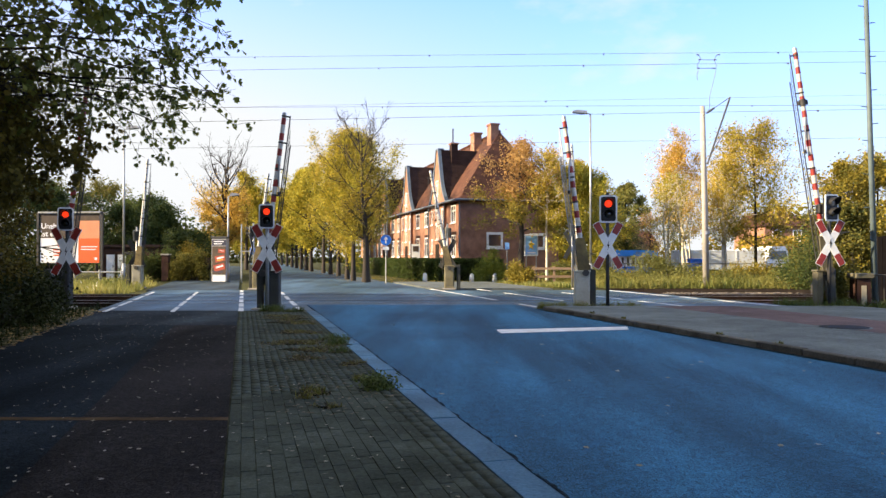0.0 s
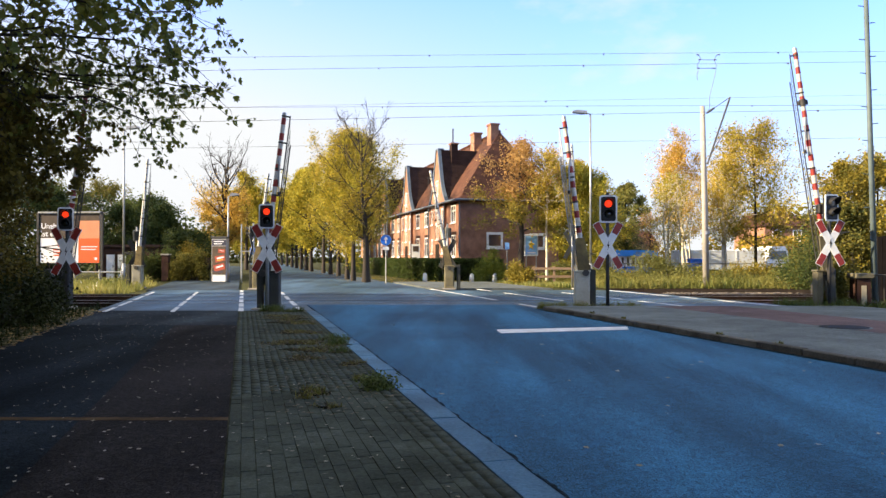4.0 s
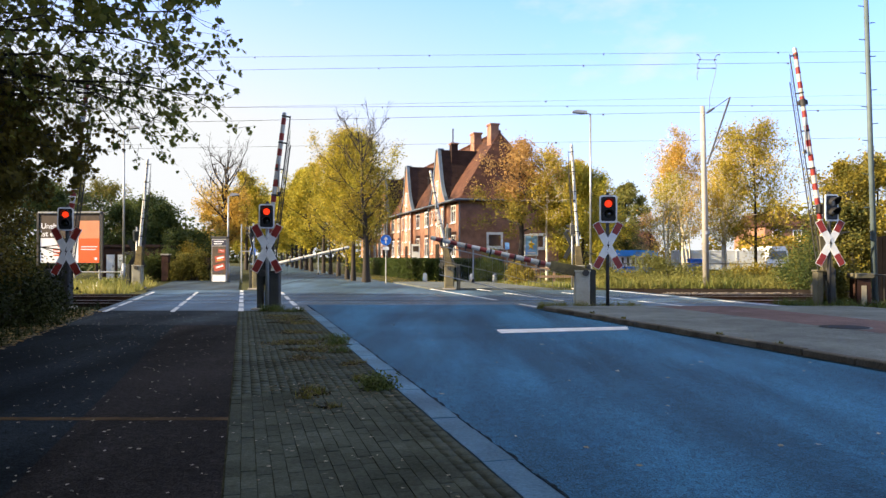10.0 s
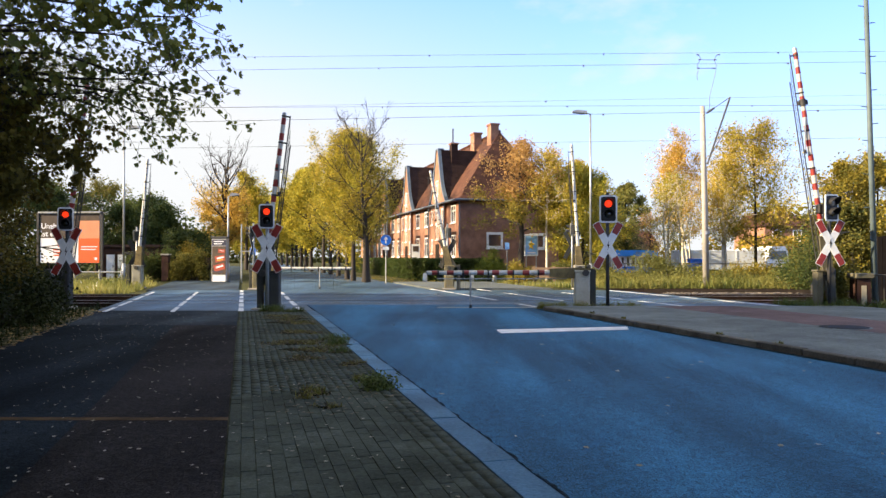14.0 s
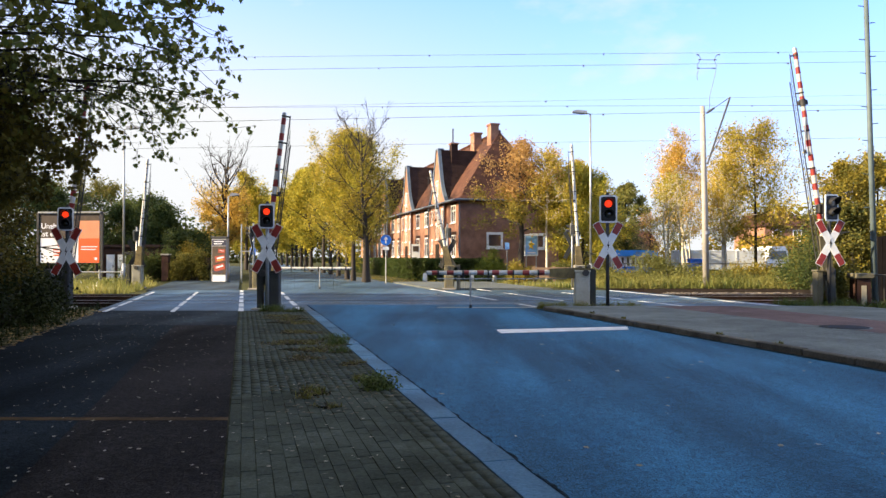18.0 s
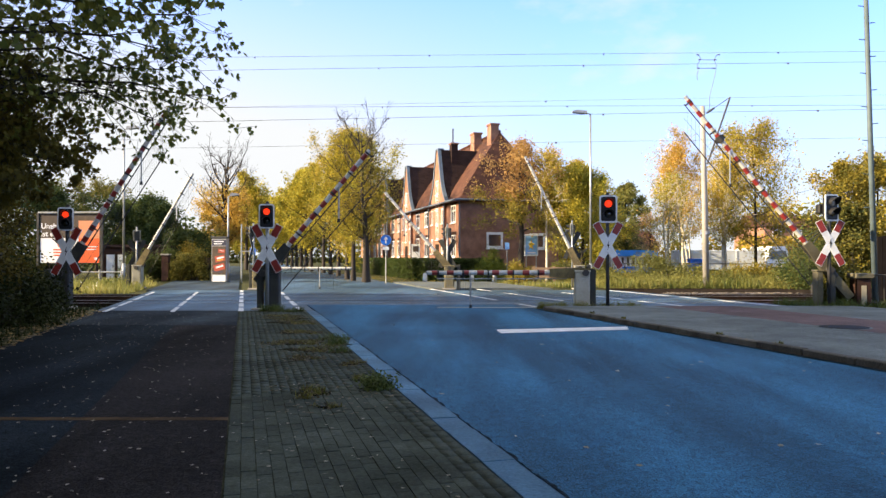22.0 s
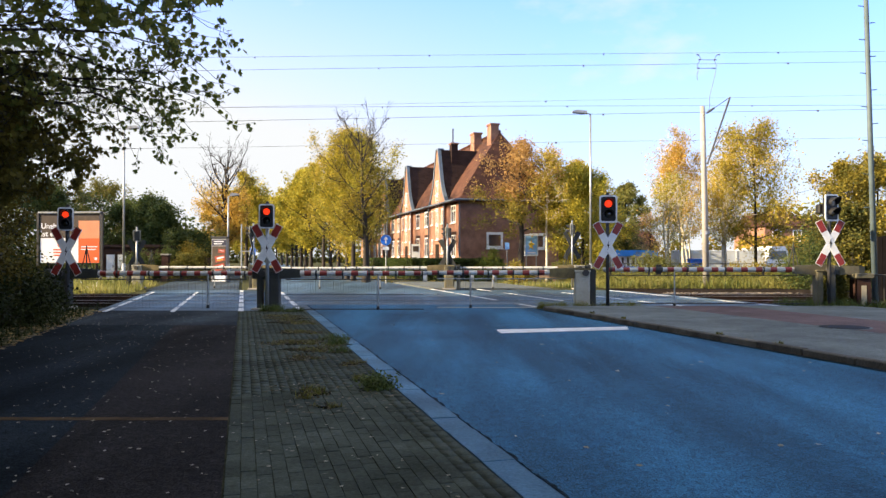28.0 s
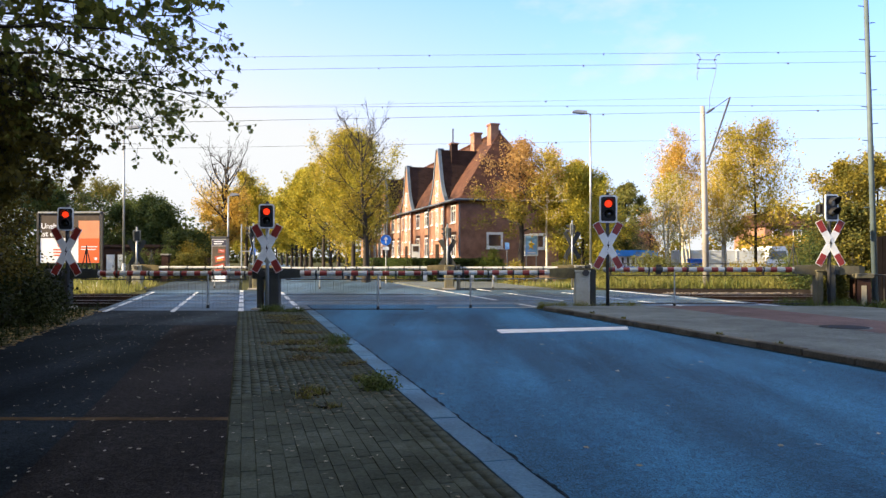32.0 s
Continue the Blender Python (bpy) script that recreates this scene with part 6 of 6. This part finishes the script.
part("body", box(-2.6, 3.7, 0, 2.4, 0.5, 1.95, 0.03), TRAILER, tr)
for x in (-2.55, -0.5, 1.55, 3.6):
    part("edge_strip", box(x - 0.04, x + 0.05, -0.03, -0.003, 0.5, 1.95), VANWHITE, tr)
part("chassis", box(-2.5, 3.6, 0.2, 2.2, 0.3, 0.49), BLACK, tr)
for x in (-1.6, 2.2, 3.0):
    part("wheel", rod((x, 0.05, 0.32), (x, 0.3, 0.32), 0.32, seg=16), BLACK, tr)
van = thing("van", 27.3, 62, 0, 12, "white delivery van parked in the yard", "van")
part("body", prism([(-0.95, 0.35), (0.95, 0.35), (0.98, 1.1), (0.86, 1.95), (0.6, 2.3), (-0.6, 2.3), (-0.86, 1.95), (-0.98, 1.1)], 0, 4.8, axis="y"), VANWHITE, van)
part("windscreen", prism([(-0.78, 1.25), (0.78, 1.25), (0.68, 1.95), (-0.68, 1.95)], -0.02, -0.003, axis="y"), GLASS, van)
part("bumper", box(-0.95, 0.95, -0.08, -0.003, 0.35, 0.65), DARKSTEEL, van)
for s in (-1, 1):
    part("headlight", box(s * 0.7 - 0.15, s * 0.7 + 0.15, -0.03, -0.003, 0.8, 0.98), STEEL, van)
    for y in (0.8, 3.8):
        part("wheel", rod((s * 0.72, y, 0.33), (s * 0.97, y, 0.33), 0.33, seg=16), BLACK, van)
yf = thing("yard_fence", 10.5, 44.0, 0, 0, "dark metal rail fence along the yard", "fence")
for k in range(9):
    part("post", rod((1.6 * k, 0, -0.1), (1.6 * k, 0, 1.12), 0.03, seg=6), DARKSTEEL, yf)
for z in (1.05, 0.55):
    part("rail", rod((0, 0, z), (12.8, 0, z), 0.025, seg=6), DARKSTEEL, yf)
bin_ = thing("waste_bin", 15.3, 46.0, 0, 0, "dark blue wheeled waste bin", "bin")
part("body", prism([(-0.38, 0.08), (0.38, 0.08), (0.45, 1.25), (-0.45, 1.25)], -0.35, 0.35, axis="y"), BLUE, bin_)
part("lid", box(-0.48, 0.48, -0.4, 0.4, 1.255, 1.34, 0.02), BLUE, bin_)
stake = thing("wooden_post", 14.1, 41.5, 0, 0, "short pale wooden stake in the grass", "post")
part("shaft", rod((0, 0, -0.1), (0.02, 0, 0.8), 0.09, seg=8), BEIGE, stake)


def far_house(x, y, w, d, eave, ridge, label, wall=None, turn=0):
    h = thing("house", x, y, 0, turn, label, "house", "houses behind the yard")
    part("wall", box(-w / 2, w / 2, 0, d, 0, eave), wall or BRICK, h)
    bm = prism([(-0.4, eave - 0.1), (d + 0.4, eave - 0.1), (d / 2, ridge)], -w / 2 - 0.3, w / 2 + 0.3, axis="x")
    part("roof", bm, TILE, h, "red tiled pitched roof")
    part("chimney", box(-0.4, 0.4, d / 2 - 0.3, d / 2 + 0.3, ridge - 0.6, ridge + 0.7), BRICK, h)
    n = int(w / 2.2)
    for k in range(n):
        for z in (0.9, 3.2):
            if z + 1.3 < eave:
                window_unit(h, Vector((-w / 2 + (k + 0.6) * w / n, -0.02, z)), Vector((1, 0, 0)), Vector((0, -1, 0)), 1.0, 1.3, 1, False)


far_house(24.5, 98, 6, 8, 2.6, 4.9, "low house with a red tiled roof behind the yard")
far_house(38.6, 86, 4.6, 8, 5.0, 6.6, "orange brick house with tiled roof among trees")
far_house(45, 98, 9, 8, 5.0, 7.0, "brick house among the trees")

# ---- beside the far footway barrier ----
gp = thing("gate_pillar", 12.2, 22.3, 0, 0, "low weathered brick gate pillar with concrete cap", "pillar")
part("shaft", box(-0.2, 0.2, -0.2, 0.2, -0.05, 0.82), DARKBRICK, gp)
# Paler patch on the front of the shaft.
part("plaster_patch", box(-0.075, 0.075, -0.208, -0.202, 0.05, 0.62), BEIGE, gp)
part("cap", box(-0.27, 0.27, -0.27, 0.27, 0.825, 0.97, 0.02), MOSSCASE, gp)
gt = thing("metal_gate", 12.75, 22.2, 0, 0, "dark metal bar gate beside the pillar", "gate")
part("frame_top", rod((-0.3, 0, 0.92), (1.6, 0, 0.92), 0.025, seg=8), DARKSTEEL, gt)
part("frame_bottom", rod((-0.3, 0, 0.12), (1.6, 0, 0.12), 0.025, seg=8), DARKSTEEL, gt)
for k in range(15):
    part("bar", rod((-0.3 + 0.13 * k, 0, 0.12), (-0.3 + 0.13 * k, 0, 0.92), 0.012, seg=6), DARKSTEEL, gt)
pf = thing("plank_fence", 14.85, 24.3, 0, 0, "tall dark weathered plank fence beside the gate", "fence")
for k in range(20):
    part("plank", box(-1.0 + 0.175 * k, -0.84 + 0.175 * k, 0.0, 0.04, 0, 2.1 + 0.03 * math.sin(k * 2.1)), DARKWOOD, pf)
for z in (0.5, 1.7):
    part("rail", box(-1.0, 2.5, 0.041, 0.1, z, z + 0.1), DARKWOOD, pf)

# ---- pieces on the ground ----
mh = thing("manhole_cover", 7.75, 14.75, 0.09, 0, "round dark iron manhole cover in the footway", "manhole cover")
part("rim", rod((0, 0, -0.05), (0, 0, 0.006), 0.5, seg=32), SLAB, mh)
part("lid", rod((0, 0, 0.0), (0, 0, 0.012), 0.44, seg=32), IRON, mh)


def litter(name, n, region, seed, mat, size, label):
    rng = np.random.default_rng(seed)
    w = rng.uniform(region[0], region[1], n)
    y = region[2] + (region[3] - region[2]) * rng.random(n) ** 1.2
    c = np.stack([w - 0.2624 * y, y, np.full(n, region[4])], 1)
    me = leaf_mesh(name, c, size, rng, 0.0, True)
    co = np.empty(len(me.vertices) * 3, dtype=np.float32)
    me.vertices.foreach_get("co", co)
    co = co.reshape(-1, 12, 3)
    base = co[:, :1, 2:3]
    co[:, :, 2:3] = region[4] + 0.006 + np.abs(co[:, :, 2:3] - base) * 0.22
    me.vertices.foreach_set("co", co.ravel())
    tagged(part(name, me, mat, label=label), category="leaf litter", kind="stuff")


LITTER_PALE = leafy("leaves_pale_litter", [(0.10, 0.08, 0.04), (0.18, 0.15, 0.09), (0.28, 0.25, 0.18), (0.42, 0.40, 0.33)])
litter("fallen_leaves", 900, (-3.8, 1.5, 3.6, 20, 0.0), 201, LITTER_PALE, 0.032, "pale fallen leaves scattered on path and paving")
litter("fallen_leaves", 60, (2.0, 8.1, 4, 19, 0.0), 202, LITTER_PALE, 0.06, "few fallen leaves on the street")
litter("fallen_leaves", 1300, (-4.9, -3.75, 8, 21, -0.005), 203, LEAF_BROWN, 0.075, "brown leaf litter along the bushes")
litter("fallen_leaves", 620, (0.3, 1.65, 7.0, 19.5, 0.0), 206, LEAF_MATTED, 0.042, "brown leaf litter gathered along the gutter")
litter("fallen_leaves", 420, (-4.7, -3.75, 8, 21, -0.005), 207, LEAF_RUST, 0.07, "rust-coloured leaf litter along the bushes")
litter("fallen_leaves", 1500, (8.4, 13.5, 36, 60, 0.0), 204, LEAF_GOLD, 0.09, "yellow fallen leaves along the avenue")
litter("fallen_leaves", 900, (6.0, 8.4, 44, 80, 0.0), 205, LEAF_BROWN, 0.1, "brown fallen leaves along the avenue")
DARKSOIL = material("weedy_soil", (0.03, 0.028, 0.014), (0.010, 0.010, 0.006), 14, 0.95, bump=1.0, fine=90, gloss=0.01)


def weed(x, y, r, h, n, mat, label, z=0.0, seed=0, bits=0):
    """A tuft of blades on a thin uneven mat of soil and moss, with dry bits of leaves on it."""
    rng = np.random.default_rng(seed)
    root = thing("weed", x, y, z, 0, label, "weed", "weeds in the paving")
    ring = [(r * rng.uniform(0.25, 1.0) * math.cos(a * math.pi / 11), 0.7 * r * rng.uniform(0.25, 1.0) * math.sin(a * math.pi / 11)) for a in range(22)]
    part("soil_mat", prism(ring, 0.0, 0.006), DARKSOIL, root)
    knots = rng.normal(0, 0.36 * r, (7, 3))
    q = knots[rng.integers(0, 7, n)] + rng.normal(0, 1, (n, 3)) * np.array((0.17 * r, 0.10 * r, 0))
    q[:, 2] = 0.0
    tagged(part("tuft", blades("tuft", q, h, rng, 0.005, 1.3), mat, root), kind="stuff")
    if bits:
        c = knots[rng.integers(0, 7, bits)] + rng.normal(0, 1, (bits, 3)) * np.array((0.24 * r, 0.12 * r, 0))
        c[:, 2] = np.abs(rng.normal(0.012, 0.008, bits))
        tagged(part("leaf_litter", leaf_mesh("leaf_litter", c, 0.038, rng, 0.0), LEAF_MATTED, root), kind="stuff")


bush("weed", -0.74, 8.4, 219, 0.13, 0.11, 0.13, LEAF_GREEN, 1100, 0.036, "bushy green weed in the paving", "weeds in the paving", category="weed")
WEEDS = [(-1.40, 8.05, 0.22, 0.07, 420, LEAF_OLIVE, "brown and green weeds in the paving", 90), (-1.10, 7.35, 0.1, 0.05, 120, LEAF_OLIVE, "small weed in the paving", 20),
         (-1.0, 9.0, 0.08, 0.07, 120, LEAF_OLIVE, "small weed in the paving", 10), (-1.72, 12.6, 0.22, 0.13, 420, LEAF_GREEN, "green weeds along the gutter", 30), (-1.55, 11.6, 0.2, 0.1, 300, LEAF_GREEN, "green weeds along the gutter", 40),
         (-2.1, 11.9, 0.42, 0.05, 500, LEAF_OLIVE, "yellowish moss and weeds in the paving", 120), (-2.45, 12.9, 0.55, 0.05, 600, LEAF_OLIVE, "brown weed mat in the paving", 220), (-2.75, 14.6, 0.5, 0.05, 500, LEAF_OLIVE, "brown weed mat in the paving", 180),
         (-3.35, 16.8, 0.6, 0.05, 600, LEAF_OLIVE, "brown weed mat in the paving", 160), (-3.6, 17.9, 0.5, 0.05, 500, LEAF_OLIVE, "brown weed mat in the paving", 160), (-3.9, 18.6, 0.5, 0.05, 400, LEAF_OLIVE, "brown weed mat in the paving", 120), (-1.9, 13.4, 0.25, 0.12, 350, LEAF_GREEN, "green weeds along the gutter", 60), (-2.0, 10.9, 0.25, 0.04, 200, LEAF_OLIVE, "brown weed mat in the paving", 120), (-1.25, 10.3, 0.16, 0.05, 160, LEAF_OLIVE, "dark weeds beside the gutter", 60),
         (-4.5, 20.45, 0.45, 0.18, 900, LEAF_GREEN, "grass tuft at the foot of the barrier", 60), (-3.95, 20.2, 0.35, 0.14, 400, LEAF_GREEN, "grass tuft beside the barrier", 20)]
for i, (x, y, r, h, n, mt, lab, bits) in enumerate(WEEDS):
    weed(x, y, r * 1.1, h, n * 2 // 3, mt, lab, 0.002, 220 + i, bits * 2)
for i, (x, y, r) in enumerate(((3.3, 21.45, 0.45), (3.9, 21.4, 0.4), (4.7, 21.45, 0.45), (5.3, 21.45, 0.3), (2.9, 21.4, 0.3))):
    weed(x, y, r, 0.2, 420, LEAF_WOOD, "grass tuft at the foot of the barrier", 0.0, 240 + i, 10)

for i, (y, r) in enumerate(((13.4, 0.1), (11.9, 0.06), (16.8, 0.08), (9.6, 0.14), (18.3, 0.1))):
    weed(*road(8.37, y), r, 0.05, 90, LEAF_OLIVE, "small dark weed in the joint behind the kerb", 0.09, 260 + i, 6)

# gutter stones along the street
gut = thing("gutter", 0, 0, 0, 0, "concrete gutter stones along the street, skylight blue in their colour", "gutter", kind="structure")
gut_me = None
for k in range(70):
    y = -12 + 0.4835 * k
    if y > 20.2:
        break
    if gut_me is None:
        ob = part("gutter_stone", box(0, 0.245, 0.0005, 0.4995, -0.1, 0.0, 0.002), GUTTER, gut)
        gut_me = ob.data
    else:
        ob = new("gutter_stone", gut_me)
        ob.parent = gut
    ob.matrix_basis = pose(*road(1.697, y), 0.004 - 0.003 * (k % 3), 0.3 * (k % 2), 0, 14.7)

# timber edging and pale stones beside the rails
edge = thing("timber_edging", 8.7, 33.0, 0, math.degrees(math.atan2(-3.0, 5.8)), "low dark brown timber edging beside the rails", "edging")
for k in range(3):
    part("board", box(2.18 * k, 2.18 * k + 2.17, 0, 0.09, -0.15, 0.05 + 0.05 * k), DARKWOOD, edge)
part("end_post", box(6.5, 6.62, -0.05, 0.12, -0.15, 0.36), DARKSTEEL, edge)
rng = np.random.default_rng(61)
sv, sf = [], []
for k in range(520):
    c = np.array((rng.uniform(8.7, 14.3), rng.normal(30.3, 0.1), rng.uniform(-0.02, 0.03)))
    o = len(sv)
    q = rng.uniform(0.012, 0.036)
    sv.extend(c + q * (np.array(d) + rng.normal(0, 0.25, 3)) for d in ((1, 0, 0), (-1, 0, 0), (0, 1, 0), (0, -1, 0), (0, 0, 0.8), (0, 0, -0.8)))
    sf.extend((o + a, o + b, o + d) for a, b, d in ((0, 2, 4), (2, 1, 4), (1, 3, 4), (3, 0, 4), (2, 0, 5), (1, 2, 5), (3, 1, 5), (0, 3, 5)))
tagged(part("ballast", box(8.6, 14.4, 30.0, 30.6, -0.3, -0.015), BALLAST, label="low shoulder of dark ballast beside the rail"), kind="structure")
tagged(part("ballast_stones", mesh_from("ballast_stones", np.array(sv), np.array(sf)), PALEBALLAST, label="pale loose stones along the rail"), category="stones", kind="stuff")

kerb = thing("kerb", 0, 0, 0, 0, "row of worn granite kerb stones", "kerb", kind="structure")
stone_m = None
for k in range(34):
    y = -12 + 0.967 * k
    if y > 21.2:
        break
    if stone_m is None:
        bm = box(0, 0.15, 0.008, 0.99, -0.2, 0.0, 0.016)
        first = part("kerb_stone", bm, KERB, kerb)
        stone_m = first.data
    else:
        first = new("kerb_stone", stone_m)
        first.parent = kerb
    first.matrix_basis = pose(*road(8.205, y), 0.105 - 0.004 * (k % 3) - max(0, y - 19.5) * 0.03, 0, 0, 14.7)

# pavers of the strip, laid in running bond with a straight edge course along the gutter
paving = thing("paving", 0, 0, 0, 0, "mossy grey concrete paving stones with sandy joints", "paving", kind="structure")
rng = np.random.default_rng(9)
brick = box(0.0015, 0.1985, 0.0015, 0.1010, -0.05, 0.0, 0.003)
paver_me = bpy.data.meshes.new("paver")
brick.to_mesh(paver_me)
brick.free()
paver_me.materials.append(PAVER)
count = 0
rest_v, rest_f = [], []
axis_a, axis_b = Vector((0.9673, 0.2538, 0)), Vector((-0.2538, 0.9673, 0))
L0 = Vector((*road(-0.12, 0), 0))


def lay(u, v, du=0.0, size=1.0):
    """One stone at u across and v along the strip."""
    global count
    p = L0 + axis_a * u + axis_b * v
    z = 0.001 + rng.normal(0, 0.0018)
    m = Matrix.Translation((p.x, p.y, z)) @ pose(0, 0, 0, rng.normal(0, 0.35), rng.normal(0, 0.35), 14.7 + du + rng.normal(0, 0.35)) @ Matrix.Diagonal((size, 1, 1, 1))
    if 4.2 < v < 8.2 and size == 1.0 and count < 300:
        ob = new("paver", paver_me)
        ob.parent = paving
        ob.matrix_basis = m
        count += 1
    else:
        o = len(rest_v)
        rest_v.extend(m @ Vector(c) for c in ((0.002, 0.002, 0), (0.198, 0.002, 0), (0.198, 0.1005, 0), (0.002, 0.1005, 0), (0, 0, -0.05), (0.2, 0, -0.05), (0.2, 0.1025, -0.05), (0, 0.1025, -0.05)))
        rest_f.extend((o + a, o + b, o + c, o + d) for a, b, c, d in ((0, 1, 2, 3), (0, 4, 5, 1), (1, 5, 6, 2), (2, 6, 7, 3), (3, 7, 4, 0)))


for col in range(17):
    v = -8.0 - (0.1 * (col % 2) if col < 15 else 0.07)
    while v < 21.0:
        lay(0.104 + 0.1025 * col, v, 90)
        v += 0.2
tagged(part("paver_field", mesh_from("paver_field", np.array([tuple(q) for q in rest_v]), np.array(rest_f)), PAVERS, paving), kind="stuff")


def motions():
    """The arms come down, and the boughs sway in a light wind."""
    arm_rows()
    for i, (bough, start) in enumerate(BOUGHS):
        rows = []
        for k in range(55):
            t = 32.0 * k / 54
            sway = 0.9 * math.sin(1.7 * t + i * 1.3) * (0.6 + 0.4 * math.sin(0.37 * t + i))
            rows.append((t, pose(*start, 0.4 * math.sin(2.1 * t + i), sway, 0.7 * math.sin(1.3 * t + 2 * i))))
        walk(bough, rows)


motions()
